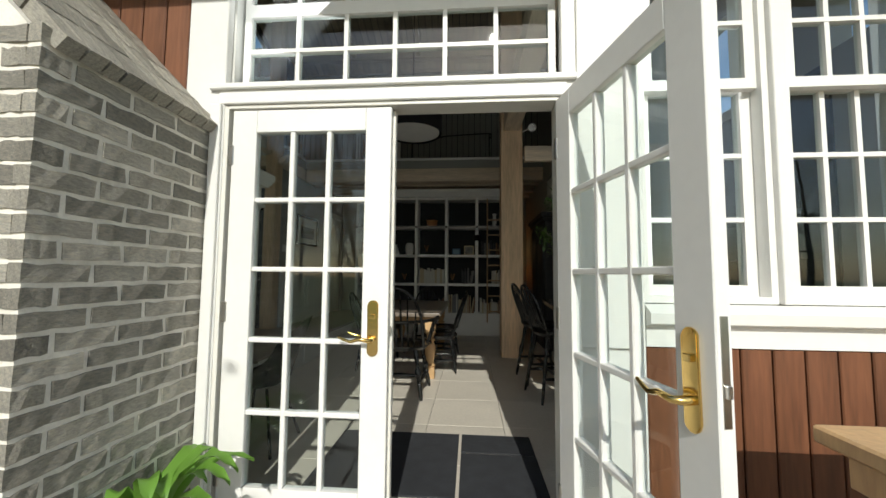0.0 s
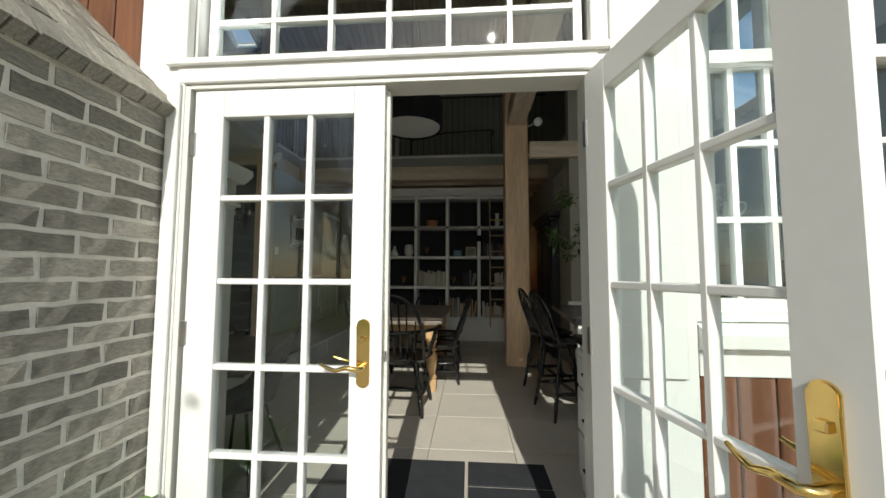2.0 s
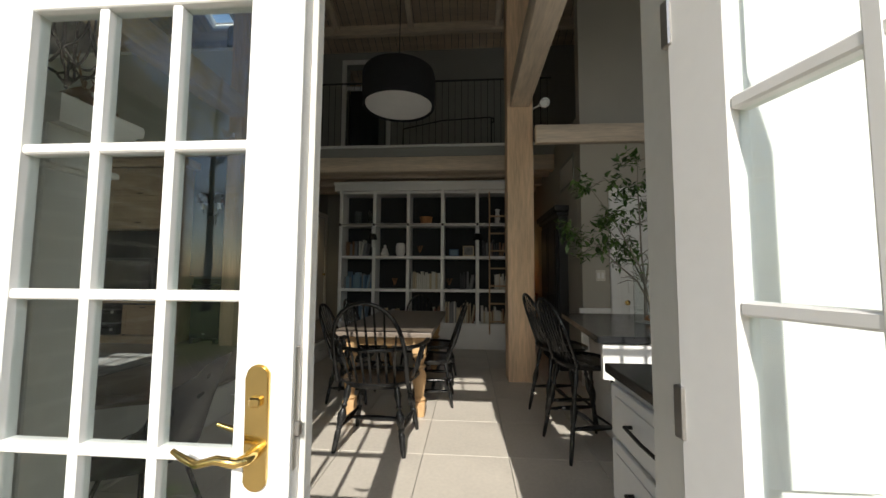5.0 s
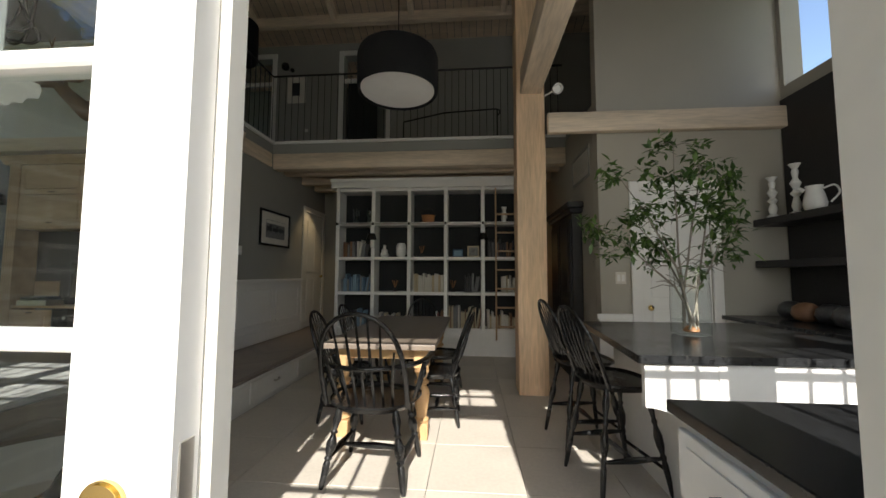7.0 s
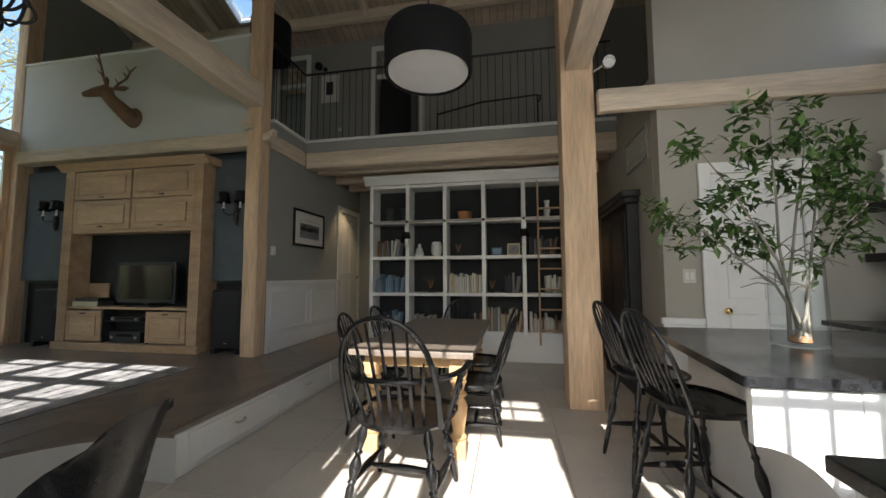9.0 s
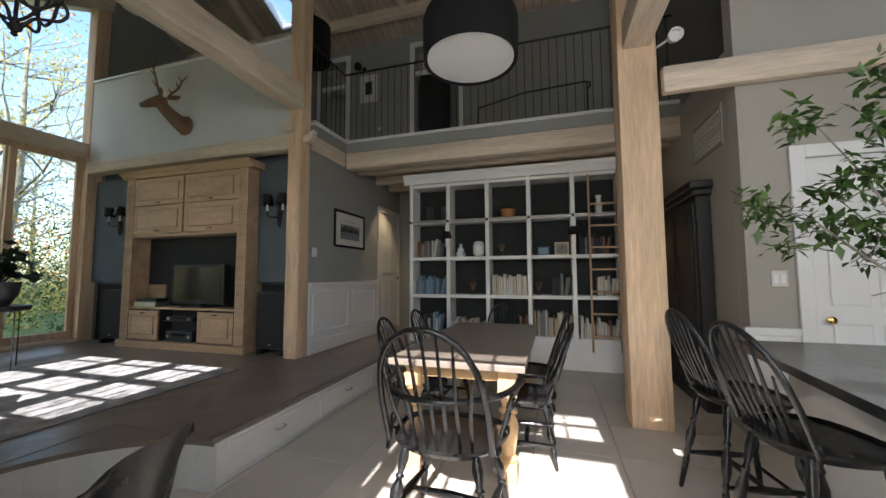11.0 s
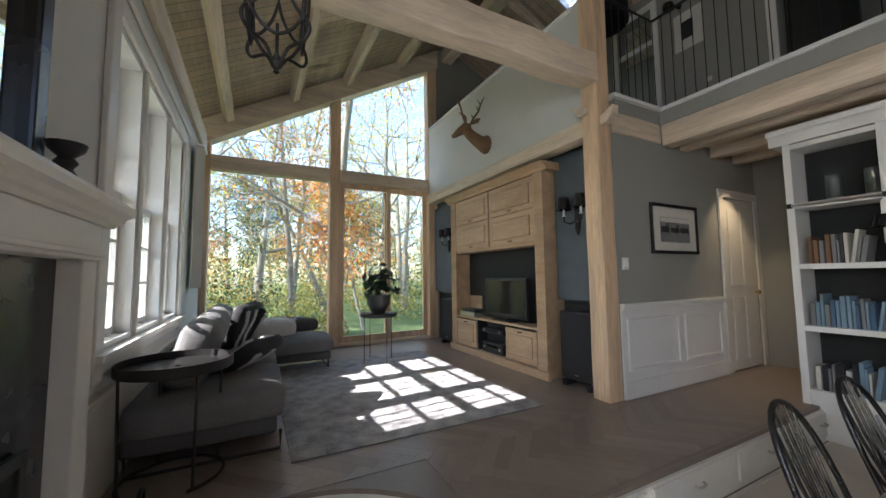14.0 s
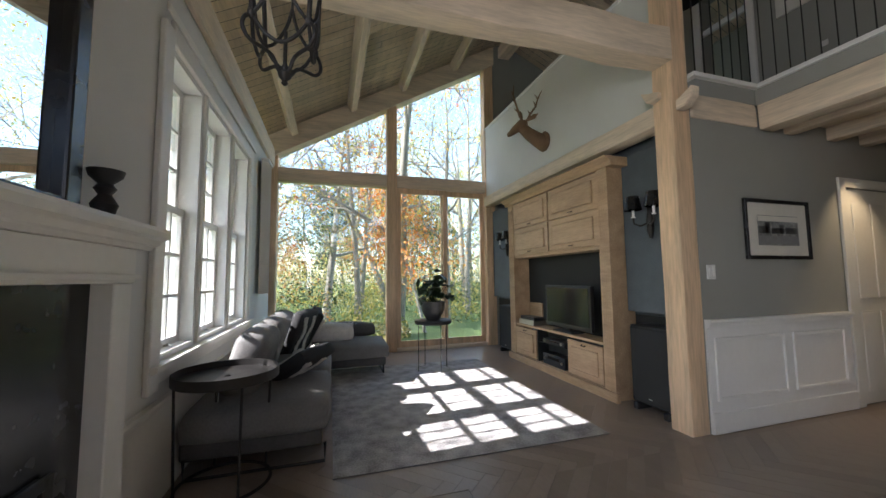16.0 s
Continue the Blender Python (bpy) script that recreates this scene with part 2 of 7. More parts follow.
def add_box(bm, x0, y0, z0, x1, y1, z1, m=None):
    vs = [bm.verts.new(Vector(p)) for p in ((x0, y0, z0), (x1, y0, z0), (x1, y1, z0), (x0, y1, z0), (x0, y0, z1), (x1, y0, z1), (x1, y1, z1), (x0, y1, z1))]
    if m:
        for v in vs:
            v.co = m @ v.co
    for f in ((3, 2, 1, 0), (4, 5, 6, 7), (0, 1, 5, 4), (1, 2, 6, 5), (2, 3, 7, 6), (3, 0, 4, 7)):
        bm.faces.new([vs[i] for i in f])


def boxes(*items, bevel=0.0, m=None, seg=1):
    bm = bmesh.new()
    for b in items:
        add_box(bm, *b, m=m)
    if bevel:
        bmesh.ops.bevel(bm, geom=list(bm.edges), offset=bevel, segments=seg, affect="EDGES", profile=0.6)
    return bm


def add_tube(bm, pts, r, seg=8, cap=True):
    """A round bar along points; r is one radius or one for each point."""
    pts = [Vector(p) for p in pts]
    rs = r if isinstance(r, (list, tuple)) else [r] * len(pts)
    rings = []
    for i, p in enumerate(pts):
        d = (pts[min(i + 1, len(pts) - 1)] - pts[max(i - 1, 0)]).normalized()
        if i == 0:
            u = d.orthogonal().normalized()
        else:
            u = (u - d * u.dot(d)).normalized()
        w = d.cross(u)
        rings.append([bm.verts.new(p + (u * math.cos(a) + w * math.sin(a)) * rs[i]) for a in (2 * math.pi * k / seg for k in range(seg))])
    for a, b in zip(rings, rings[1:]):
        for k in range(seg):
            bm.faces.new((a[k], a[(k + 1) % seg], b[(k + 1) % seg], b[k]))
    if cap:
        bm.faces.new(rings[0][::-1])
        bm.faces.new(rings[-1])


def smooth_line(pts, n=5):
    """Points of a smooth line through the given ones."""
    p = [Vector(q) for q in pts]
    p = [p[0] * 2 - p[1]] + p + [p[-1] * 2 - p[-2]]
    out = []
    for i in range(1, len(p) - 2):
        for k in range(n):
            t = k / n
            out.append((p[i] * 2 + (p[i + 1] - p[i - 1]) * t + (p[i - 1] * 2 - p[i] * 5 + p[i + 1] * 4 - p[i + 2]) * t * t + (p[i] * 3 - p[i - 1] - p[i + 1] * 3 + p[i + 2]) * t ** 3) / 2)
    return out + [p[-2]]


def tube(pts, r, seg=8):
    bm = bmesh.new()
    add_tube(bm, pts, r, seg)
    return bm


def lathe(profile, at=(0, 0, 0), seg=20, bm=None, axis=None):
    """A turned shape: (radius, height) pairs from the base upwards; axis: from at towards that point."""
    bm = bm or bmesh.new()
    m = Matrix.Translation(at)
    if axis:
        m = m @ (Vector(axis) - Vector(at)).to_track_quat("Z", "Y").to_matrix().to_4x4()
    rings = [[bm.verts.new(m @ Vector((r * math.cos(a), r * math.sin(a), z))) for a in (2 * math.pi * k / seg for k in range(seg))] for r, z in profile]
    for a, b in zip(rings, rings[1:]):
        for k in range(seg):
            bm.faces.new((a[k], a[(k + 1) % seg], b[(k + 1) % seg], b[k]))
    bm.faces.new(rings[0][::-1])
    bm.faces.new(rings[-1])
    return bm


def prism(outline, z0, z1, m=None, bm=None):
    """An outline of (x, y) pairs, drawn up from z0 to z1."""
    bm = bm or bmesh.new()
    lo, hi = [bm.verts.new((x, y, z0)) for x, y in outline], [bm.verts.new((x, y, z1)) for x, y in outline]
    if m:
        for v in lo + hi:
            v.co = m @ v.co
    n = len(outline)
    for k in range(n):
        bm.faces.new((lo[k], lo[(k + 1) % n], hi[(k + 1) % n], hi[k]))
    bm.faces.new(lo[::-1])
    bm.faces.new(hi)
    return bm


def along_x(outline, x0, x1, bm=None):
    """An outline of (y, z) pairs drawn along x: mouldings, crowns, sills."""
    return prism(outline, x0, x1, m=Matrix(((0, 0, 1, 0), (1, 0, 0, 0), (0, 1, 0, 0), (0, 0, 0, 1))), bm=bm)


def along_y(outline, y0, y1, bm=None):
    """An outline of (x, z) pairs drawn along y."""
    return prism(outline, y0, y1, m=Matrix(((1, 0, 0, 0), (0, 0, 1, 0), (0, 1, 0, 0), (0, 0, 0, 1))), bm=bm)


def cushion(x0, y0, z0, x1, y1, z1, puff=0.05, m=None):
    """A soft, filled block with rounded edges."""
    bm = bmesh.new()
    add_box(bm, x0, y0, z0, x1, y1, z1)
    bmesh.ops.subdivide_edges(bm, edges=list(bm.edges), cuts=5, use_grid_fill=True)
    c = Vector(((x0 + x1) / 2, (y0 + y1) / 2, (z0 + z1) / 2))
    h = Vector(((x1 - x0) / 2, (y1 - y0) / 2, (z1 - z0) / 2))
    r = min(h) * 0.7
    for v in bm.verts:
        q = v.co - c
        inner = Vector([max(-(h[i] - r), min(h[i] - r, q[i])) for i in range(3)])
        d = q - inner
        if d.length > 1e-6:
            q = inner + d.normalized() * r
        u = [q[i] / h[i] for i in range(3)]
        q.z += puff * max(0, (1 - u[0] ** 2)) * max(0, (1 - u[1] ** 2)) * (1 if q.z > 0 else -0.3)
        q += Vector((noise.noise(q * 5), noise.noise(q * 5 + Vector((9, 0, 0))), noise.noise(q * 5 + Vector((0, 9, 0))))) * 0.012
        v.co = (m @ (q + c)) if m else q + c
    return bm


def wall_with_holes(axis, a0, a1, z0, z1, t0, t1, holes):
    """A wall along an axis, t0 to t1 thick, with openings (a0, a1, z0, z1) right through it."""
    bm = bmesh.new()
    cuts = sorted({a0, a1, *[h[0] for h in holes], *[h[1] for h in holes]})
    for p, q in zip(cuts, cuts[1:]):
        mid = (p + q) / 2
        spans, z = [], z0
        for h in sorted((h for h in holes if h[0] < mid < h[1]), key=lambda h: h[2]):
            if h[2] > z:
                spans.append((z, h[2]))
            z = h[3]
        if z < z1:
            spans.append((z, z1))
        for lo, hi in spans:
            if axis == "x":
                add_box(bm, p, t0, lo, q, t1, hi)
            else:
                add_box(bm, t0, p, lo, t1, q, hi)
    return bm


# ---- large structure ----
FLOOR, PLAT, LOFT = 0.0, 0.30, 3.40
S_THIN = 0.55
S_OUT, S_IN = 0.45, 0.65          # south wall, outer and inner face
GABLE = -6.93                     # inner face of the glazed west wall
solid("ground", boxes((-120, -120, -0.5, 120, 120, -0.16)), GRASS, "mown autumn lawn round the house", "lawn", "structure")
solid("pavement", boxes((-3.5, -6, -0.3, 5.0, 0.42, -0.02), bevel=0.01), PAVING, "pale stone patio outside the glazed doors", "patio", "structure")
floor = solid("floor", boxes((-2.62, 0.3, -0.15, 4.1, 8.0, -0.012)), GROUT, "pale limestone tile floor with thin dark joints", "floor", "structure")

# platform of the living room, with a concave bite at the corner
arc = [(-1.7 + 0.9 * math.cos(radians(a)), 1.54 + 0.9 * math.sin(radians(a))) for a in range(90, 181, 9)]
edge = [(-1.74, 8.0), (-1.74, 2.44), *arc, (-2.6, S_IN - 0.02), (GABLE, S_IN - 0.02), (GABLE, 4.82), (-2.72, 4.82), (-2.72, 8.0)]
platform = solid("platform", prism([(x + (0.02 if y > 2.43 and x > -1.8 else 0), y) for x, y in edge], -0.1, PLAT - 0.034), CREAM, "painted base of the raised living room floor", "platform", "structure")
solid("platform_nosing", prism(edge, PLAT - 0.034, PLAT - 0.004), PLATWOOD, "dark oak edge of the raised floor", "nosing", "structure")

# openings of the south wall
DOOR = (-0.72, 0.92, -0.1, 2.06)
TRANSOM = (-0.72, 0.95, 2.17, 3.05)
KITCHEN = [(1.29, 1.87), (1.93, 2.55), (2.61, 3.23)]
SOFA = [(-3.58, -2.92), (-4.42, -3.64), (-5.20, -4.48)]
holes = [DOOR, TRANSOM] + [(a, b, 1.1, 3.05) for a, b in KITCHEN] + [(a, b, 1.14, 3.08) for a, b in SOFA]
for a, b, t in ((GABLE - 0.2, -0.98, S_IN), (-0.98, 1.26, S_THIN), (1.26, 4.1, S_IN)):
    solid("wall_south", wall_with_holes("x", a, b, -0.1, 3.72, S_OUT + 0.02, t, [h for h in holes if a < h[0] < b]), LIGHTWALL, "pale plastered outer wall with windows and glazed doors", "wall", "structure")

# gable wall: posts, bars and rake of pale timber
def roof(y):
    return 3.68 + 0.5585 * y if y < 5.0 else 3.68 + 0.5585 * 5.0 - 0.45 * (y - 5.0)


gable = thing("window_1", (GABLE, 2.5, PLAT), "tall gable window wall of pale timber and clear glass", "window", "", "structure")
part("post", boxes((GABLE - 0.2, 2.585, PLAT - 0.05, GABLE, 2.77, 4.95), bevel=0.008), OAKZ, gable)
part("post", boxes((GABLE - 0.2, 4.545, PLAT - 0.05, GABLE, 4.745, 6.0), bevel=0.008), OAKZ, gable)
part("post", boxes((GABLE - 0.2, S_IN - 0.2, PLAT - 0.05, GABLE, 0.745, 3.78), bevel=0.008), OAKZ, gable)
part("cross_bar", boxes((GABLE - 0.2, 0.75, 3.285, GABLE - 0.004, 2.58, 3.51), bevel=0.008), OAKY, gable)
part("cross_bar", boxes((GABLE - 0.2, 2.775, 3.285, GABLE - 0.004, 4.54, 3.51), bevel=0.008), OAKY, gable)
part("sill", boxes((GABLE - 0.2, 0.75, PLAT - 0.05, GABLE - 0.01, 2.58, 0.42), bevel=0.008), OAKY, gable)
part("sill", boxes((GABLE - 0.2, 2.775, PLAT - 0.05, GABLE - 0.01, 4.54, 0.36), bevel=0.008), OAKY, gable)
part("pane", boxes((GABLE - 0.11, 0.745, 0.42, GABLE - 0.10, 2.585, 3.285)), GLASS, gable, "large clear fixed pane").visible_shadow = False
for y0, y1 in ((0.745, 2.585), (2.77, 4.545)):
    z = lambda y: 3.30 + 0.5585 * y  # noqa: E731
    g = prism([(y0, 3.51), (y1, 3.51), (y1, z(y1)), (y0, z(y0))], GABLE - 0.11, GABLE - 0.10, m=Matrix(((0, 0, 1, 0), (1, 0, 0, 0), (0, 1, 0, 0), (0, 0, 0, 1))))
    part("pane", g, GLASS, gable, "clear pane under the sloping rake").visible_shadow = False
rake = prism([(0.4, 3.30 + 0.5585 * 0.4), (4.75, 3.30 + 0.5585 * 4.75), (4.75, roof(4.75) + 0.02), (0.4, roof(0.4) + 0.02)], GABLE - 0.2, GABLE + 0.06, m=Matrix(((0, 0, 1, 0), (1, 0, 0, 0), (0, 1, 0, 0), (0, 0, 0, 1))))
part("rake_beam", rake, OAKY, gable)
for n, (y0, y1, x) in enumerate(((2.775, 3.75, -0.06), (3.65, 4.54, -0.12))):
    leaf = part("sliding_door", boxes((GABLE + x - 0.05, y0, 0.36, GABLE + x, y0 + 0.075, 3.285), (GABLE + x - 0.05, y1 - 0.075, 0.36, GABLE + x, y1, 3.285), (GABLE + x - 0.05, y0 + 0.075, 0.36, GABLE + x, y1 - 0.075, 0.47), (GABLE + x - 0.05, y0 + 0.075, 3.19, GABLE + x, y1 - 0.075, 3.285)), OAKZ, gable, "sliding glazed door in pale timber")
    part("pane", boxes((GABLE + x - 0.03, y0 + 0.07, 0.46, GABLE + x - 0.02, y1 - 0.07, 3.18)), GLASS, leaf).visible_shadow = False
solid("wall_west", boxes((GABLE - 0.2, 4.75, -0.1, GABLE, 8.2, 6.6), (GABLE - 0.2, 0.4, -0.1, GABLE, 4.745, PLAT - 0.055)), WALL, "plain end wall beside the gable window", "wall", "structure")

# north side
solid("wall_north", wall_with_holes("x", GABLE, 4.1, -0.1, 3.3, 7.6, 7.8, []), WALL, "plain back wall of the hall", "wall", "structure")
solid("wall_loft", wall_with_holes("x", GABLE, 4.1, LOFT, 6.35, 6.6, 6.8, [(-3.98, -3.40, LOFT, 5.5), (-1.98, -1.15, LOFT, 5.5)]), WALL, "grey plaster back wall of the gallery", "wall", "structure")
solid("wall_gallery_rooms", boxes((-4.6, 7.5, LOFT, 0.0, 7.6, 6.0)), WALL, "dim wall of the rooms behind the gallery", "wall", "structure")
solid("wall_east", wall_with_holes("y", 0.3, 8.2, -0.1, 6.6, 3.8, 4.0, [(1.2, 2.2, 3.3, 4.6), (3.4, 4.1, 3.35, 4.6)]), BEIGEWALL, "plastered kitchen end wall", "wall", "structure")
solid("wall_picture", wall_with_holes("y", 4.645, 7.6, -0.1, 3.2, -2.91, -2.71, [(6.68, 7.49, PLAT - 0.01, 2.52)]), WALL, "grey wall with a white panelled lower part", "wall", "structure")
solid("wall_kitchen", boxes((1.85, 4.15, -0.1, 3.8, 4.3, 6.4)), BEIGEWALL, "beige kitchen wall with a white door", "wall", "structure")
solid("wall_corridor", boxes((1.85, 4.305, -0.1, 2.08, 7.6, 3.3)), BEIGEWALL, "beige corridor wall", "wall", "structure")
solid("wall_tv_back", boxes((GABLE, 4.80, -0.1, -2.912, 4.95, LOFT - 0.25)), BLUE, "dark blue grey wall behind the media cabinet", "wall", "structure")
solid("wall_balcony", boxes((GABLE, 4.56, 3.19, -2.91, 4.71, 4.55)), LIGHTWALL, "pale half-height balcony wall over the media cabinet", "wall", "structure")
solid("balcony_cap", boxes((GABLE, 4.53, 4.55, -2.91, 4.74, 4.585), bevel=0.006), WHITE, "white painted cap of the balcony wall", "trim", "structure")
solid("loft_floor", prism([(GABLE, 4.72), (-2.70, 4.72), (-2.70, 5.48), (1.85, 5.48), (1.85, 7.7), (GABLE, 7.7)], 3.22, LOFT - 0.03), WALL, "pale edge of the gallery floor", "floor", "structure")
solid("loft_cap", boxes((-2.83, 4.66, LOFT - 0.03, -2.66, 5.45, LOFT + 0.01), (-2.83, 5.4505, LOFT - 0.03, 1.85, 5.58, LOFT + 0.01)), WHITE, "white painted curb of the gallery", "trim", "structure")
solid("ceiling_hall", boxes((-2.71, 5.68, 3.12, 1.85, 7.6, 3.21)), OAKX, "wooden ceiling under the gallery", "ceiling", "structure")

SKYX, SKYY = (-4.47, -3.93), (5.5, 6.08)
# roof: boards in one mesh, purlins each an object
bm = bmesh.new()
rng = random.Random(4)
x = -7.2
while x < 4.2:
    y = 0.35
    while y < 8.2:
        y1 = min(y + rng.uniform(1.6, 3.2), 8.2)
        if y < 5.0 < y1:
            y1 = 5.0
        if SKYX[0] - 0.12 < x < SKYX[1]:
            if y < SKYY[0] < y1:
                y1 = SKYY[0]
            elif SKYY[0] <= y < SKYY[1]:
                y = SKYY[1]
                continue
        bm.faces.new([bm.verts.new(p) for p in ((x, y, roof(y)), (x + 0.13, y, roof(y)), (x + 0.13, y1 - 0.003, roof(y1)), (x, y1 - 0.003, roof(y1)))])
        y = y1
    x += 0.136
bmesh.ops.solidify(bm, geom=list(bm.faces), thickness=-0.02)
solid("ceiling", bm, CEIL, "sloping ceiling of pale pine boards", "ceiling", "structure")
bm = bmesh.new()
for x0, x1, y0, y1 in ((-7.4, 4.4, -0.68, 5.0), (-7.4, SKYX[0], 5.0, 8.4), (SKYX[1], 4.4, 5.0, 8.4), (SKYX[0], SKYX[1], 5.0, SKYY[0]), (SKYX[0], SKYX[1], SKYY[1], 8.4)):
    add_box(bm, x0, y0, 0, x1, y1, 0.1)
for v in bm.verts:
    v.co.z += roof(v.co.y) + 0.05
solid("roof", bm, ROOFM, "dark shingled roof", "roof", "structure")
for y in (0.94, 1.91, 2.82, 3.84):
    z = roof(y) - 0.01
    add = boxes((GABLE + 0.07, -0.06, -0.16, 3.8, 0.06, 0.0), bevel=0.008)
    add.transform(Matrix.Translation((0, y, z)) @ Matrix.Rotation(math.atan(0.5585), 4, "X"))
    solid("purlin", add, OAKX, "pale whitewashed timber purlin under the board ceiling", "purlin", "structure", "purlins under the ceiling")
for x in (-5.9, -5.0, -3.5, -2.0, -0.6, 1.0, 2.6):
    add = boxes((x - 0.05, 0, -0.15, x + 0.05, 1.28, -0.005), bevel=0.008)
    add.transform(Matrix.Translation((0, 5.02, roof(5))) @ Matrix.Rotation(math.atan(-0.45), 4, "X"))
    solid("rafter", add, OAKY, "pale timber rafter over the gallery", "rafter", "structure", "rafters over the gallery")
sk = thing("skylight", (-4.2, 5.8, roof(5.8)), "small roof window over the gallery", "skylight", "", "structure")
bm = boxes((SKYX[0] + 0.001, 0, -0.03, SKYX[0] + 0.035, 0.62, 0.16), (SKYX[1] - 0.035, 0, -0.03, SKYX[1] - 0.001, 0.62, 0.16), (SKYX[0] + 0.036, 0.0, -0.03, SKYX[1] - 0.036, 0.035, 0.16), (SKYX[0] + 0.036, 0.585, -0.03, SKYX[1] - 0.036, 0.62, 0.16))
tilt = Matrix.Translation((0, SKYY[0] + 0.004, roof(SKYY[0]))) @ Matrix.Rotation(math.atan(-0.45), 4, "X")
bm.transform(tilt)
part("frame", bm, WHITE, sk)
bm = boxes((SKYX[0] + 0.03, 0.03, 0.12, SKYX[1] - 0.03, 0.59, 0.13))
bm.transform(tilt)
part("pane", bm, GLASS, sk).visible_shadow = False
solid("ridge_beam", boxes((GABLE, 4.88, roof(5) - 0.34, 3.8, 5.12, roof(5) - 0.1), bevel=0.01), OAKX, "pale timber ridge beam", "beam", "structure")
solid("wall_plate", boxes((GABLE + 0.005, S_IN + 0.002, 3.5, 3.8, S_IN + 0.05, 3.78), bevel=0.006), OAKX, "pale timber plate along the wall head", "beam", "structure")
solid("loft_wall_beam", boxes((GABLE, 6.08, 5.78, 3.8, 6.196, 5.96), bevel=0.01), OAKX, "timber beam along the gallery wall", "beam", "structure")

# timber posts and beams
def rough_beam(name, b, material, label, wob=0.008, cuts=14):
    """A hand-hewn timber: slightly uneven faces and worn edges."""
    bm = boxes(b, bevel=0.018, seg=2)
    d = max(range(3), key=lambda i: b[i + 3] - b[i])
    n = Vector([1 if i == d else 0 for i in range(3)])
    for k in range(1, cuts):
        co = Vector(((b[0] + b[3]) / 2, (b[1] + b[4]) / 2, (b[2] + b[5]) / 2))
        co[d] = b[d] + (b[d + 3] - b[d]) * k / cuts
        bmesh.ops.bisect_plane(bm, geom=list(bm.verts) + list(bm.edges) + list(bm.faces), plane_co=co, plane_no=n)
    for v in bm.verts:
        v.co += Vector((noise.noise(v.co * 2.3), noise.noise(v.co * 2.3 + Vector((7, 0, 0))), noise.noise(v.co * 2.3 + Vector((0, 7, 0))))) * wob
    return solid(name, bm, material, label, "beam", "structure", smooth=35)


rough_beam("post_dining", (0.967, 4.185, -0.01, 1.295, 4.50, 6.1), OAKZ, "thick honey-coloured timber post between table and island")
rough_beam("post_living", (-2.905, 4.445, PLAT - 0.02, -2.705, 4.64, 6.0), OAKZ, "pale timber post at the corner of the media wall")
rough_beam("tie_beam_dining", (1.01, S_IN, 3.40, 1.25, 4.185, 3.69), OAKY, "heavy pale tie beam over the dining room")
rough_beam("tie_beam_living", (-2.90, S_IN, 3.48, -2.68, 4.445, 3.79), OAKY, "heavy pale tie beam over the living room", 0.02)
rough_beam("gallery_beam", (-2.69, 5.475, 2.97, 1.85, 5.67, 3.218), OAKX, "pale timber beam that carries the gallery")
rough_beam("gallery_beam_side", (-2.84, 4.65, 3.0, -2.69, 5.47, 3.218), OAKY, "short pale timber beam below the gallery corner")
rough_beam("media_beam", (GABLE + 0.01, 4.50, 3.0, -2.91, 4.70, 3.188), OAKX, "rough pale beam above the media cabinet")
rough_beam("kitchen_beam", (1.30, 4.05, 2.89, 3.8, 4.145, 3.115), OAKX, "pale timber beam along the kitchen wall")
for y in (5.85, 6.5, 7.05):
    rough_beam("hall_joist", (-2.71, y, 2.98, 1.85, y + 0.14, 3.118), OAKX, "pale joist under the gallery floor", 0.004, 6)
for outline, y0, y1 in (([(-2.99, 3.32), (-2.90, 3.27), (-2.80, 3.25), (-2.80, 3.19), (-2.88, 3.17), (-2.93, 3.20)], 4.39, 4.44), ([(-2.70, 3.13), (-2.62, 3.15), (-2.55, 3.20), (-2.56, 3.12), (-2.62, 3.05), (-2.70, 3.04)], 4.47, 4.57)):
    bm = along_y(outline, y0, y1)
    bmesh.ops.bevel(bm, geom=list(bm.edges), offset=0.006, segments=1, affect="EDGES")
    solid("bracket", bm, OAKX, "carved timber peg on the living room post", "bracket", "structure", "pegs on the post")


# ---- windows and doors of the south wall ----
def sash(parent, x0, x1, z0, z1, y, cols, rows, rail=0.05, bar=0.022, deep=0.04, material=WHITE):
    """A glazed sash: rim, glazing bars and panes."""
    rim = part("sash", boxes((x0, y, z0, x0 + rail, y + deep, z1), (x1 - rail, y, z0, x1, y + deep, z1), (x0 + rail, y, z0, x1 - rail, y + deep, z0 + rail), (x0 + rail, y, z1 - rail, x1 - rail, y + deep, z1)), material, parent)
    gx0, gx1, gz0, gz1 = x0 + rail, x1 - rail, z0 + rail, z1 - rail
    for i in range(1, cols):
        c = gx0 + (gx1 - gx0) * i / cols
        part("glazing_bar", boxes((c - bar / 2, y + 0.004, gz0, c + bar / 2, y + deep - 0.004, gz1)), material, rim)
    for j in range(1, rows):
        c = gz0 + (gz1 - gz0) * j / rows
        part("glazing_bar", boxes((gx0, y + 0.002, c - bar / 2, gx1, y + deep - 0.002, c + bar / 2)), material, rim)
    p = part("pane", boxes((gx0, y + deep * 0.45, gz0, gx1, y + deep * 0.55, gz1)), GLASS, rim)
    p.visible_shadow = False
    return rim


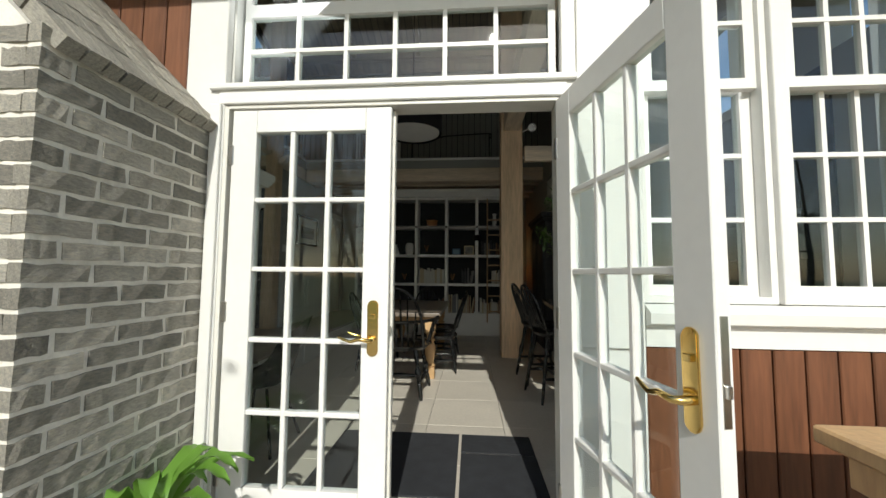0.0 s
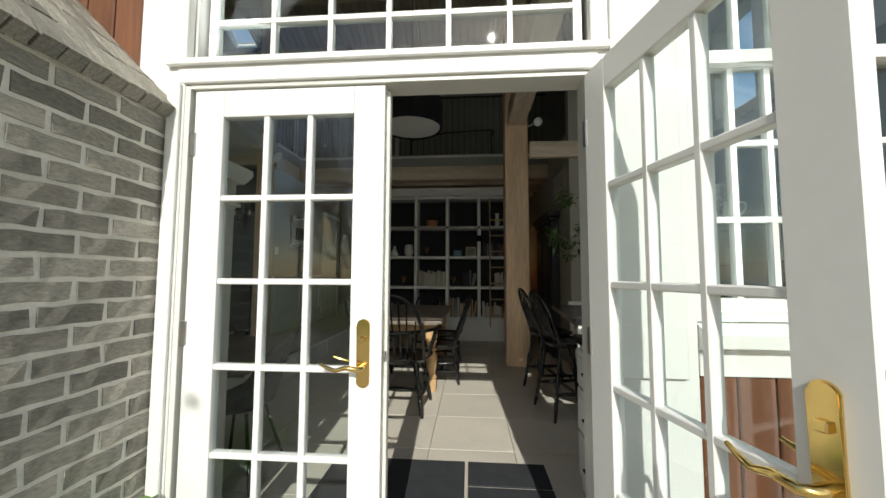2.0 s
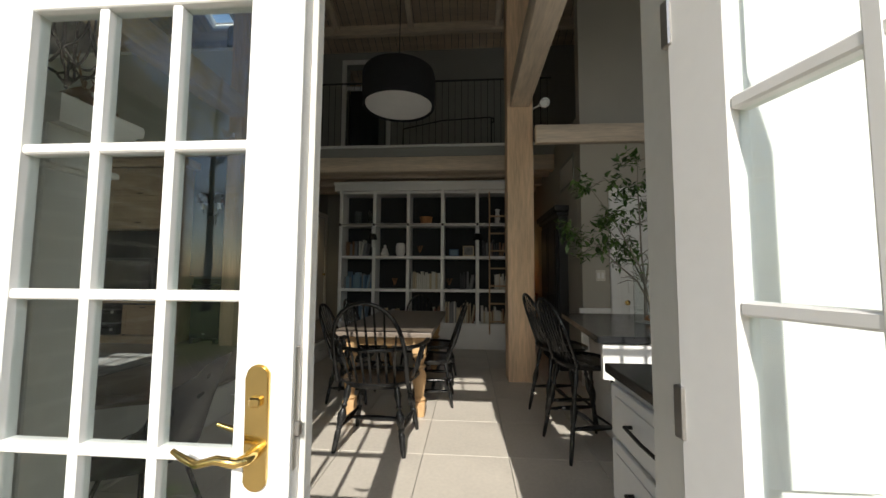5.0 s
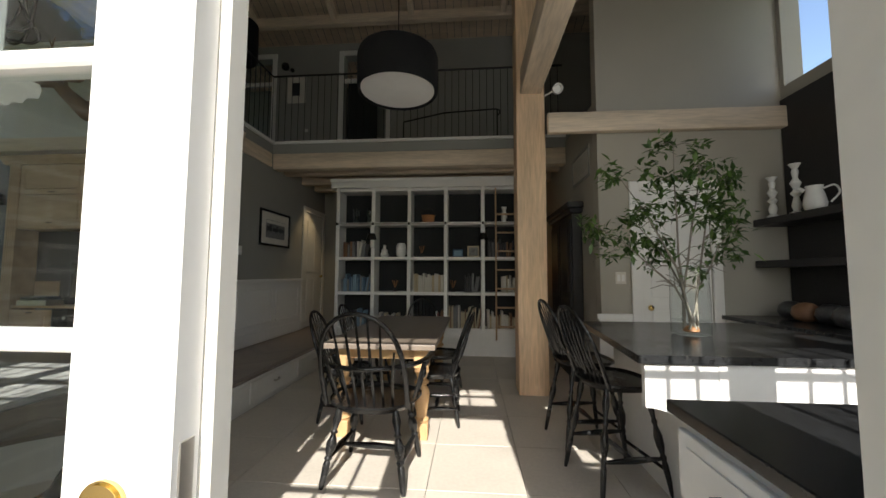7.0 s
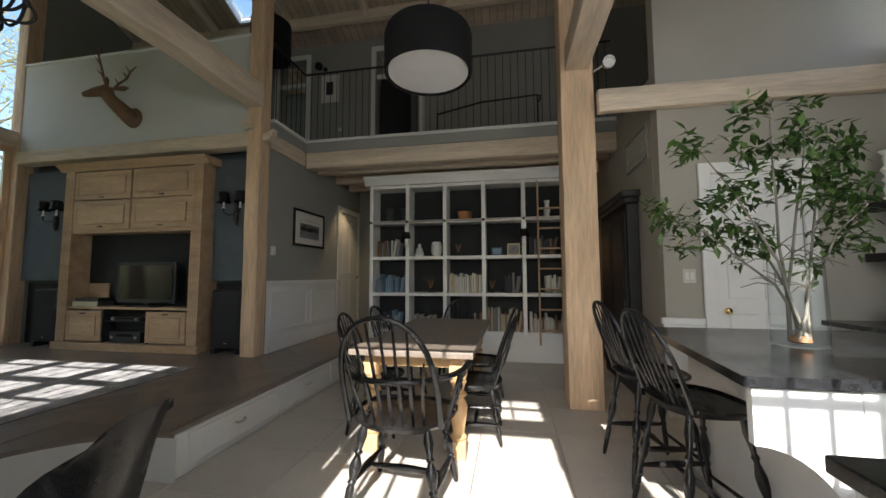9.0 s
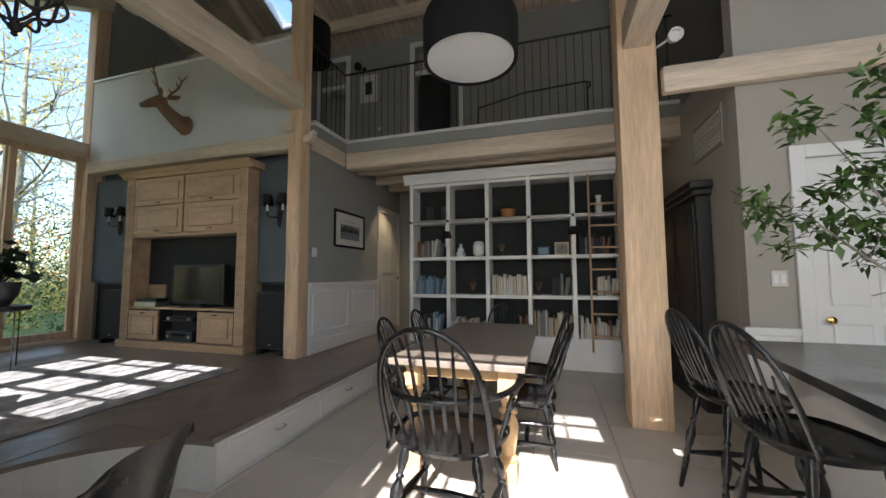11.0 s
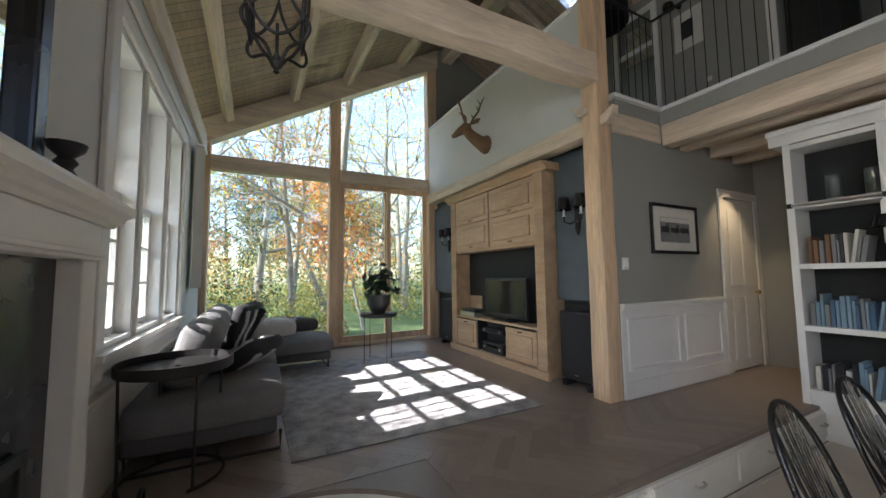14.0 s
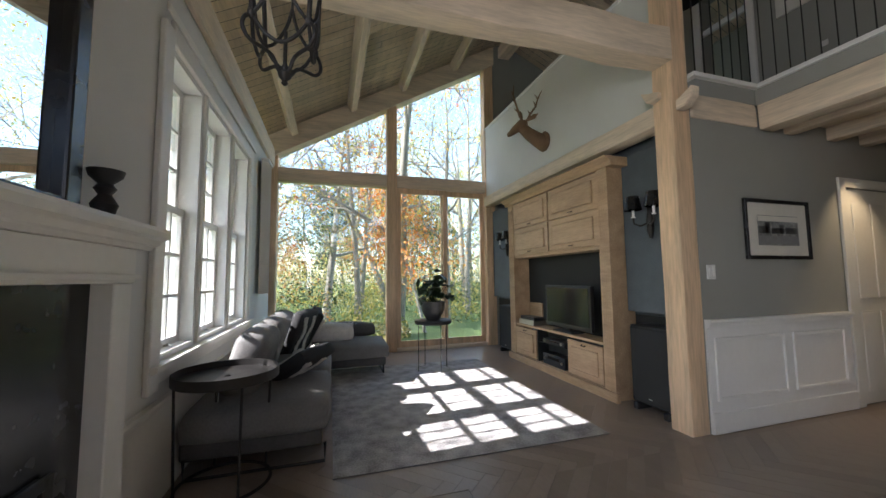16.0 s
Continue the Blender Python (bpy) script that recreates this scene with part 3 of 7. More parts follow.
for n, (a, b) in enumerate(KITCHEN + SOFA):
    z0, z1 = (1.1, 3.05) if n < 3 else (1.14, 3.08)
    win = thing(f"window_{n + 2}", ((a + b) / 2, 0.55, z0), "white double-hung sash window with small panes", "window", "sash windows", "structure")
    part("window_frame", boxes((a, S_OUT, z0, a + 0.03, S_IN - 0.005, z1), (b - 0.03, S_OUT, z0, b, S_IN - 0.005, z1), (a + 0.03, S_OUT, z1 - 0.03, b - 0.03, S_IN - 0.005, z1), (a + 0.03, S_OUT, z0, b - 0.03, S_IN - 0.005, z0 + 0.03)), WHITE, win)
    mid = (z0 + z1) / 2 + (0.05 if n < 3 else 0)
    sash(win, a + 0.03, b - 0.03, z0 + 0.03, mid + 0.025, S_OUT + 0.07, 3, 3)
    sash(win, a + 0.03, b - 0.03, mid - 0.025, z1 - 0.03, S_OUT + 0.025, 3, 3)
tw = thing("window_8", (0.1, 0.55, 2.2), "white transom window of many panes over the doors", "window", "", "structure")
sash(tw, -0.70, 0.93, 2.17, 2.62, S_OUT + 0.06, 6, 2, rail=0.035)
sash(tw, -0.70, 0.93, 2.62, 3.05, S_OUT + 0.06, 6, 2, rail=0.035)

# outer trim and siding
solid("trim_door_head", boxes((-0.76, S_OUT - 0.035, 2.065, 0.96, S_OUT + 0.015, 2.165), (-0.80, S_OUT - 0.055, 2.135, 1.0, S_OUT - 0.036, 2.165), bevel=0.004), WHITE, "white painted head trim over the glazed doors", "trim", "structure")
solid("trim_door_side", boxes((-0.94, S_OUT - 0.03, -0.05, -0.73, S_OUT + 0.015, 3.6), (-0.79, S_OUT - 0.05, -0.05, -0.735, S_OUT - 0.031, 2.06), bevel=0.004), WHITE, "wide white painted door casing", "trim", "structure")
solid("trim_door_side", boxes((0.935, S_OUT - 0.03, -0.05, 1.285, S_OUT + 0.015, 3.6), (1.0, S_OUT - 0.05, 0.9, 1.24, S_OUT - 0.031, 3.6), bevel=0.004), WHITE, "wide white painted casing between door and window", "trim", "structure")
solid("door_jamb", boxes((-0.735, S_OUT - 0.02, -0.02, -0.71, S_THIN, 2.06), (0.915, S_OUT - 0.02, -0.02, 0.935, S_THIN, 2.06), (-0.71, S_OUT - 0.02, 2.045, 0.915, S_THIN, 2.064), bevel=0.002), CREAM, "cream door jamb", "trim", "structure")
solid("door_sill", boxes((-0.71, S_OUT - 0.1, -0.06, 0.91, S_IN + 0.02, -0.005), bevel=0.004), STEEL, "metal door threshold", "sill", "structure")
for a, b in ((1.87, 1.93), (2.55, 2.61), (3.23, 3.8)):
    solid("trim_window", boxes((a, S_OUT - 0.03, 1.1, b, S_OUT + 0.015, 3.6), bevel=0.004), WHITE, "white painted post between kitchen windows", "trim", "structure")
solid("trim_sill", along_x([(S_OUT + 0.015, 0.91), (S_OUT - 0.03, 0.91), (S_OUT - 0.03, 1.0), (S_OUT - 0.075, 1.015), (S_OUT - 0.08, 1.06), (S_OUT - 0.02, 1.095), (S_OUT + 0.015, 1.095)], 1.287, 3.8), WHITE, "stepped white sill under the kitchen windows", "trim", "structure")
solid("trim_window_head", boxes((1.287, S_OUT - 0.03, 3.055, 3.8, S_OUT + 0.015, 3.6)), WHITE, "white board over the kitchen windows", "trim", "structure")
siding = solid("siding", boxes((1.287, S_OUT + 0.004, -0.1, 3.8, S_OUT + 0.018, 0.908), (-2.5, S_OUT + 0.004, -0.1, -0.945, S_OUT + 0.018, 3.6)), CEDAR, "red cedar board siding", "siding", "structure")
for x0, n, z0, z1 in ((1.29, 18, -0.1, 0.906), (-2.0, 8, 1.6, 3.6)):
    for i in range(n):
        x = x0 + i * 0.132
        part("board", boxes((x, S_OUT - 0.022, z0, x + 0.125, S_OUT + 0.003, z1), bevel=0.005), CEDAR, siding)


def french_door(name, label):
    """A fifteen-pane door leaf, 0.80 wide, hinged at its origin and lying along +x; outside towards -y."""
    d = thing(name, (0, 0, 0), label, "door", "", "structure")
    w, h, t = 0.80, 2.03, 0.045
    st, top, bot = 0.125, 0.115, 0.20
    part("stile", boxes((0, 0, 0, st, t, h), bevel=0.003), WHITE, d)
    part("stile", boxes((w - st, 0, 0, w, t, h), bevel=0.003), WHITE, d)
    part("rail", boxes((st + 0.001, 0, h - top, w - st - 0.001, t, h), bevel=0.003), WHITE, d)
    part("rail", boxes((st + 0.001, 0, 0, w - st - 0.001, t, bot), bevel=0.003), WHITE, d)
    gx0, gx1, gz0, gz1 = st, w - st, bot, h - top
    for i in (1, 2):
        c = gx0 + (gx1 - gx0) * i / 3
        part("glazing_bar", boxes((c - 0.012, 0.003, gz0, c + 0.012, t - 0.003, gz1), bevel=0.004), WHITE, d)
    for j in range(1, 5):
        c = gz0 + (gz1 - gz0) * j / 5
        part("glazing_bar", boxes((gx0, 0.004, c - 0.012, gx1, t - 0.004, c + 0.012), bevel=0.004), WHITE, d)
    p = part("pane", boxes((gx0, t * 0.45, gz0, gx1, t * 0.55, gz1)), GLASS, d)
    p.visible_shadow = False
    for z in (0.25, 1.02, 1.8):
        part("hinge", boxes((-0.012, -0.006, z - 0.05, 0.012, 0.012, z + 0.05), bevel=0.003), STEEL, d, "steel butt hinge")
    for s in (-1, 1):
        y = -0.004 if s < 0 else t + 0.004
        out = [(0.026 * math.cos(a), 0.026 * math.sin(a) + (0.105 if math.sin(a) > 0 else -0.105)) for a in (2 * math.pi * k / 20 for k in range(20))]
        plate = prism(out, -0.005, 0.005, m=Matrix.Translation((w - 0.07, y, 0.955)) @ Matrix.Rotation(radians(90), 4, "X"))
        bmesh.ops.bevel(plate, geom=[e for e in plate.edges if abs(e.verts[0].co.y - e.verts[1].co.y) < 1e-5], offset=0.003, segments=2, affect="EDGES")
        lock = part("lock_plate", plate, BRASS, d, "polished brass lock plate", smooth=40)
        hx, hz = w - 0.07, 0.905
        lever = tube([(hx, y, hz), (hx, y + s * 0.035, hz), (hx - 0.012, y + s * 0.05, hz), (hx - 0.05, y + s * 0.052, hz + 0.006), (hx - 0.09, y + s * 0.05, hz - 0.006), (hx - 0.125, y + s * 0.045, hz + 0.004), (hx - 0.15, y + s * 0.04, hz + 0.014)], [0.014, 0.012, 0.010, 0.009, 0.008, 0.007, 0.005], 12)
        part("lever", lever, BRASS, lock, "curved brass lever", smooth=50)
        part("cylinder", boxes((hx - 0.012, min(y, y + s * 0.016), 1.0, hx + 0.012, max(y, y + s * 0.016), 1.02), bevel=0.003), BRASS, lock)
    if name == "door_1":
        part("astragal", boxes((w - 0.03, t + 0.001, 0.0, w - 0.012, t + 0.026, h), (w - 0.0115, t + 0.001, 0.0, w + 0.012, t + 0.04, h), bevel=0.003), CREAM, d, "cream moulded astragal strip")
    part("latch_plate", boxes((w - 0.001, 0.012, 0.86, w + 0.002, 0.034, 1.12), bevel=0.001), STEEL, d, "steel edge plate with latch")
    part("latch", boxes((w, 0.016, 0.93, w + 0.012, 0.03, 0.96), bevel=0.002), STEEL, d)
    return d


left = french_door("door_1", "white fifteen-pane glazed door, closed, with brass lever")
left.matrix_basis = pose(-0.692, S_OUT - 0.012, 0.008)
left.scale = (1.018, 1, 1)
right = french_door("door_2", "white fifteen-pane glazed door, standing open outwards")
RIGHT_TURN = 103
right.matrix_basis = pose(0.905, S_OUT - 0.03, 0.008, 0, 0, 180 + RIGHT_TURN)


# ---- dining room ----
def turned_leg(p0, p1, r=0.02, seg=10):
    """A turned Windsor leg from its foot p0 to its top p1."""
    prof = [(0.55, 0.0), (0.75, 0.06), (0.95, 0.3), (0.7, 0.34), (1.05, 0.37), (0.7, 0.4), (1.25, 0.48), (1.35, 0.56), (0.6, 0.66), (1.0, 0.69), (0.6, 0.72), (1.15, 0.86), (0.75, 1.0)]
    L = (Vector(p1) - Vector(p0)).length
    return lathe([(r * a, L * b) for a, b in prof], p0, seg, axis=p1)


def windsor(name, label, category, seat_z, back_h, arms=False, splay=0.06, group=""):
    """A bow-back Windsor chair or stool, facing +y, at the origin."""
    c = thing(name, (0, 0, 0), label, category, group)
    w, d = 0.23, 0.215
    out = []
    for k in range(28):
        a = 2 * math.pi * k / 28
        x, y = w * math.copysign(abs(math.cos(a)) ** 0.75, math.cos(a)), d * math.copysign(abs(math.sin(a)) ** 0.75, math.sin(a))
        out.append((x * (1.0 + 0.12 * y / d), y))
    bm = prism(out, seat_z - 0.045, seat_z)
    top = max(bm.faces, key=lambda f: f.calc_center_median().z)
    r = bmesh.ops.inset_region(bm, faces=[top], thickness=0.06, depth=0.0)
    for v in top.verts:
        v.co.z -= 0.014
    low = min(bm.faces, key=lambda f: f.calc_center_median().z)
    for v in low.verts:
        v.co.x *= 0.86
        v.co.y *= 0.86
    part("seat", bm, BLACKPAINT, c, smooth=50)
    feet = []
    for sx in (-1, 1):
        for sy in (-1, 1):
            p1, p0 = (sx * 0.14, sy * 0.13, seat_z - 0.035), (sx * (0.14 + splay), sy * (0.13 + splay + 0.01), 0)
            part("leg", turned_leg(p0, p1, 0.019), BLACKPAINT, c, smooth=40)
            feet.append((Vector(p0), Vector(p1)))
    t = 0.36
    mids = [p.lerp(q, t) for p, q in feet]
    for a, b in ((0, 1), (2, 3)):
        part("stretcher", lathe([(0.008, 0), (0.012, 0.1 * (mids[b] - mids[a]).length), (0.02, 0.5 * (mids[b] - mids[a]).length), (0.012, 0.9 * (mids[b] - mids[a]).length), (0.008, (mids[b] - mids[a]).length)], mids[a], 10, axis=mids[b]), BLACKPAINT, c, smooth=40)
    if seat_z > 0.55:
        f = [p.lerp(q, 0.26) for p, q in feet]
        part("foot_rail", tube([f[1], f[3]], 0.011), BLACKPAINT, c, smooth=40)
    u, v = (mids[0] + mids[1]) / 2, (mids[2] + mids[3]) / 2
    part("stretcher", lathe([(0.008, 0), (0.012, 0.1 * (v - u).length), (0.02, 0.5 * (v - u).length), (0.012, 0.9 * (v - u).length), (0.008, (v - u).length)], u, 10, axis=v), BLACKPAINT, c, smooth=40)
    bow, lean = [], 0.17
    for k in range(17):
        a = math.pi * k / 16
        z = back_h * math.sin(a) ** 0.62
        bow.append((-0.205 * math.cos(a) * (1 + 0.10 * math.sin(a)), -0.15 - 0.03 * math.sin(a) - lean * z / 0.55, seat_z - 0.01 + z))
    part("bow", tube(bow, 0.0125, 10), BLACKPAINT, c, smooth=50)
    for k in range(7):
        s = (k - 3) / 3.6
        x0, x1 = s * 0.155, s * 0.20
        z = back_h * max(0.05, 1 - (abs(s)) ** 2.6) ** 0.5
        part("spindle", tube([(x0, -0.165 + 0.03 * abs(s), seat_z - 0.01), ((x0 + x1) / 2, -0.18 - lean * z / 1.1, seat_z + z / 2), (x1, -0.18 - lean * z / 0.55, seat_z + z - 0.01)], [0.007, 0.008, 0.005], 6), BLACKPAINT, c, smooth=50)
    if arms:
        arm = []
        for k in range(17):
            a = math.pi * k / 16
            arm.append((-0.275 * math.cos(a), 0.13 - 0.40 * math.sin(a) ** 0.8, seat_z + 0.22))
        part("arm_rail", tube(arm, [0.02] + [0.014] * 15 + [0.02], 10), BLACKPAINT, c, smooth=50)
        for sx in (-1, 1):
            part("arm_post", turned_leg((sx * 0.205, 0.09, seat_z - 0.01), (sx * 0.265, 0.08, seat_z + 0.215), 0.014), BLACKPAINT, c, smooth=40)
            part("arm_spindle", tube([(sx * 0.21, -0.03, seat_z), (sx * 0.265, -0.06, seat_z + 0.215)], 0.007, 6), BLACKPAINT, c)
    return c


arm_chair = windsor("armchair", "black lacquered bow-back armchair at the head of the table", "chair", 0.45, 0.53, True, group="chairs round the table")
arm_chair.matrix_basis = pose(-0.205, 2.54, 0, 0, 0, -3)
arm_chair.scale = (1.3, 1.2, 1.12)
side = windsor("dining_chair", "black lacquered bow-back spindle chair pushed to the table", "chair", 0.45, 0.52, group="chairs round the table")
side.matrix_basis = pose(0.13, 3.47, 0, 0, 0, 92)
for p in (pose(0.12, 4.2, 0, 0, 0, 88), pose(-0.72, 3.47, 0, 0, 0, -88), pose(-0.72, 4.2, 0, 0, 0, -93), pose(-0.27, 5.05, 0, 0, 0, 180)):
    copy_thing(side, p)
stool = windsor("bar_stool", "tall black lacquered spindle-back stool at the island", "stool", 0.66, 0.46, splay=0.085, group="stools at the island")
stool.matrix_basis = pose(1.36, 2.55, 0, 0, 0, -78)
copy_thing(stool, pose(1.33, 3.12, 0, 0, 0, -82))

table = thing("dining_table", (-0.29, 3.86, 0), "long brown wooden dining table with thick turned legs", "table")
part("tabletop", boxes((-0.74, 2.90, 0.725, 0.167, 4.83, 0.77), bevel=0.008, seg=2), TABLEWOOD, table)
part("apron", boxes((-0.62, 3.042, 0.63, 0.05, 3.065, 0.722), (-0.62, 4.665, 0.63, 0.05, 4.688, 0.722), (-0.632, 3.066, 0.63, -0.61, 4.664, 0.722), (0.04, 3.066, 0.63, 0.062, 4.664, 0.722)), LEGWOOD, table)
for x in (-0.61, 0.04):
    for y in (3.07, 4.65):
        leg = boxes((x - 0.06, y - 0.06, 0.56, x + 0.06, y + 0.06, 0.723), (x - 0.055, y - 0.055, 0, x + 0.055, y + 0.055, 0.13), bevel=0.006)
        lathe([(0.05, 0.131), (0.062, 0.15), (0.04, 0.17), (0.048, 0.22), (0.062, 0.30), (0.066, 0.36), (0.05, 0.40), (0.035, 0.42), (0.06, 0.435), (0.06, 0.45), (0.036, 0.465), (0.05, 0.51), (0.062, 0.53), (0.05, 0.559)], (x, y, 0), 20, bm=leg)
        part("leg", leg, LEGWOOD, table, smooth=40)

pend = thing("pendant_lamp", (-0.275, 3.48, 3.105), "large black drum pendant with a white diffuser", "lamp")
part("shade", lathe([(0.355, 3.135), (0.382, 3.1), (0.394, 3.115), (0.398, 3.435), (0.382, 3.485), (0.32, 3.515), (0.29, 3.505), (0.37, 3.455), (0.373, 3.145)], (-0.275, 3.48, 0), 48), DRUM, pend, smooth=40)
part("diffuser", lathe([(0.02, 3.115), (0.36, 3.12), (0.36, 3.13), (0.02, 3.132)], (-0.275, 3.48, 0), 48), SHADEW, pend, "white diffuser disc", smooth=40)
part("cable", tube([(-0.275, 3.48, 3.495), (-0.275, 3.48, roof(3.48) - 0.02)], 0.006, 6), BLACKPAINT, pend)
mat_ob = thing("door_mat", (0.25, 1.15, 0), "charcoal ribbed door mat in joined pieces", "mat")
for b in ((-0.45, 0.78, 0.43, 1.57), (0.45, 1.30, 0.95, 1.57), (0.45, 0.78, 0.95, 1.28)):
    part("mat_tile", boxes((b[0], b[1], 0, b[2], b[3], 0.012), bevel=0.003), MATM, mat_ob)

# bookcase
SX, SZ, SY = [-1.82 + 0.614 * i for i in range(6)], [0.415, 1.0, 1.582, 2.165, 2.75], 6.04
case = thing("bookcase", (-0.25, SY, 0), "tall white built-in bookcase with dark back and full shelves", "bookcase")
part("back", boxes((-1.86, SY + 0.33, 0, 1.30, SY + 0.36, 2.81)), DARKBACK, case, "dark painted back")
for i, x in enumerate(SX):
    part("upright", boxes((x - 0.03, SY, 0.36 if 0 < i < 5 else 0, x + 0.03, SY + 0.328, 2.785), bevel=0.003), WHITE, case)
for z in SZ:
    for i in range(5):
        part("shelf", boxes((SX[i] + 0.0305, SY + 0.004, z - 0.025, SX[i + 1] - 0.0305, SY + 0.328, z + 0.025), bevel=0.002), WHITE, case)
part("base", boxes((-1.788, SY + 0.02, 0, 1.218, SY + 0.3, 0.389)), WHITE, case)
part("crown", along_x([(SY + 0.36, 2.785), (SY - 0.005, 2.785), (SY - 0.01, 2.9355), (SY - 0.05, 2.885), (SY - 0.06, 2.935), (SY + 0.36, 2.935)], -1.95, 1.37), WHITE, case, "white crown moulding")
part("ladder_rail", tube([(-1.84, SY - 0.035, 2.165), (1.28, SY - 0.035, 2.165)], 0.011, 8), STEEL, case, "steel ladder rail")
for x in SX:
    part("rail_bracket", boxes((x - 0.018, SY - 0.05, 2.145, x + 0.018, SY - 0.001, 2.185), bevel=0.004), IRON, case)
lad = thing("ladder", (1.0, SY - 0.1, 0.3), "slim brown wooden library ladder hung on a rail", "ladder")
for x in (0.84, 1.20):
    part("ladder_side", boxes((x - 0.012, SY - 0.13, 0.28, x + 0.012, SY - 0.075, 2.72), bevel=0.004), TANWOOD, lad)
for k in range(7):
    part("rung", boxes((0.8525, SY - 0.125, 0.48 + 0.3 * k, 1.1875, SY - 0.08, 0.505 + 0.3 * k), bevel=0.004), TANWOOD, lad)
part("hook", tube([(1.02, SY - 0.08, 2.225), (1.02, SY - 0.04, 2.225), (1.02, SY - 0.036, 2.19)], 0.008, 8), IRON, lad)

BOOK = {k: mat(f"book_{k}", c, 0.6, 0.1, 20) for k, c in dict(white=(0.6, 0.58, 0.52), cream=(0.5, 0.42, 0.28), grey=(0.2, 0.2, 0.2), dark=(0.03, 0.03, 0.035), blue=(0.06, 0.12, 0.2), sky=(0.18, 0.28, 0.36), red=(0.25, 0.06, 0.04), brown=(0.2, 0.1, 0.05)).items()}
book_mesh = {}
for k, m_ in BOOK.items():
    b = boxes((0, 0, 0, 1, 1, 1))
    b.faces.ensure_lookup_table()
    bmesh.ops.bevel(b, geom=[e for e in b.edges if abs(e.verts[0].co.z - e.verts[1].co.z) > 0.5], offset=0.12, segments=1, affect="EDGES")
    book_mesh[k] = finish("book_" + k, b, m_)
rng = random.Random(11)


def book_row(bay, row, start, stop, colours, h=(0.2, 0.3), lean_end=True):
    x, x1 = SX[bay] + 0.035 + start * 0.54, SX[bay] + 0.035 + stop * 0.54
    z = SZ[row] + 0.026
    while x < x1 - 0.02:
        w, hh, d = rng.uniform(0.018, 0.045), rng.uniform(*h), rng.uniform(0.17, 0.23)
        k = rng.choice(colours)
        ob = new("book", book_mesh[k])
        tilt = 9 if lean_end and x + 2 * w > x1 - 0.03 else 0
        ob.matrix_basis = pose(x, SY + 0.03 + rng.uniform(0, 0.02), z, 0, tilt, 0) @ Matrix.Diagonal((w - 0.0015, d, hh, 1))
        tagged(ob, f"{dict(white='white', cream='cream', grey='grey', dark='black', blue='dark blue', sky='pale blue', red='red', brown='brown')[k]} hardback book standing on a bookcase shelf", "book", "books in the bookcase")
        x += w


book_row(0, 2 - 0, 0.1, 0.75, ["grey", "dark", "white", "brown"])
book_row(0, 1, 0.05, 0.95, ["sky", "blue", "sky", "grey"])
book_row(0, 0, 0.05, 0.8, ["white", "grey", "dark", "sky"])
book_row(1, 0, 0.02, 0.95, ["white", "cream", "grey", "white"], (0.16, 0.24))
book_row(2, 1, 0.04, 0.97, ["white", "white", "white", "cream"], (0.24, 0.31), False)
book_row(2, 0, 0.75, 0.98, ["red", "brown", "white"])
book_row(3, 1, 0.5, 0.97, ["dark", "dark", "grey"], (0.25, 0.32))
book_row(3, 0, 0.02, 0.97, ["white", "cream", "brown", "cream", "grey"], (0.24, 0.36))
book_row(4, 2, 0.1, 0.85, ["dark", "grey", "brown", "dark"])
book_row(4, 1, 0.5, 0.95, ["white", "cream", "white"], (0.22, 0.28))
book_row(4, 0, 0.05, 0.95, ["cream", "white", "cream", "brown"], (0.16, 0.3))


def on_shelf(bay, row, f):
    return SX[bay] + 0.035 + f * 0.54, SY + 0.13, SZ[row] + 0.026


for f in (0.45, 0.9):
    x, y, z = on_shelf(0, 3, f)
    solid("glass_cylinder", lathe([(0.055, z), (0.06, z + 0.01), (0.06, z + 0.24), (0.055, z + 0.24), (0.055, z + 0.02)], (x, y, 0), 20), CLEAR, "clear glass cylinder vase on the bookcase shelf", "vase", smooth=40)
x, y, z = on_shelf(2, 3, 0.5)
bk = thing("basket", (x, y, z), "round copper-brown basket with a hoop handle", "basket")
part("bowl", lathe([(0.08, z), (0.10, z + 0.02), (0.115, z + 0.12), (0.12, z + 0.125), (0.108, z + 0.122), (0.09, z + 0.03)], (x, y, 0), 24), ORANGE, bk, smooth=40)
part("hoop", tube([(x - 0.125 * math.cos(math.pi * k / 14), y, z + 0.115 + 0.13 * math.sin(math.pi * k / 14)) for k in range(15)], 0.006, 6), IRON, bk)
x, y, z = on_shelf(1, 2, 0.25)
solid("vase", lathe([(0.06, z), (0.075, z + 0.03), (0.065, z + 0.07), (0.05, z + 0.085), (0.055, z + 0.11), (0.045, z + 0.13), (0.025, z + 0.15), (0.025, z + 0.2), (0.03, z + 0.205)], (x, y, 0), 24), CERAMIC, "white ceramic stacked gourd vase on a shelf", "vase", smooth=40)
x, y, z = on_shelf(1, 2, 0.78)
solid("vase", lathe([(0.055, z), (0.085, z + 0.05), (0.09, z + 0.10), (0.085, z + 0.102), (0.09, z + 0.16), (0.075, z + 0.21), (0.06, z + 0.235), (0.05, z + 0.235)], (x, y, 0), 24), CERAMIC, "white ribbed round ceramic vase on a shelf", "vase", smooth=40)
x, y, z = on_shelf(3, 2, 0.3)
fr = thing("photo_frame", (x, y, z), "small pale blue framed photo on the shelf", "picture frame")
part("frame", boxes((x - 0.085, y, z, x + 0.085, y + 0.015, z + 0.13), bevel=0.004), BOOK["blue"], fr)
part("print", boxes((x - 0.065, y - 0.003, z + 0.02, x + 0.065, y - 0.001, z + 0.11)), BOOK["sky"], fr)
x, y, z = on_shelf(3, 2, 0.78)
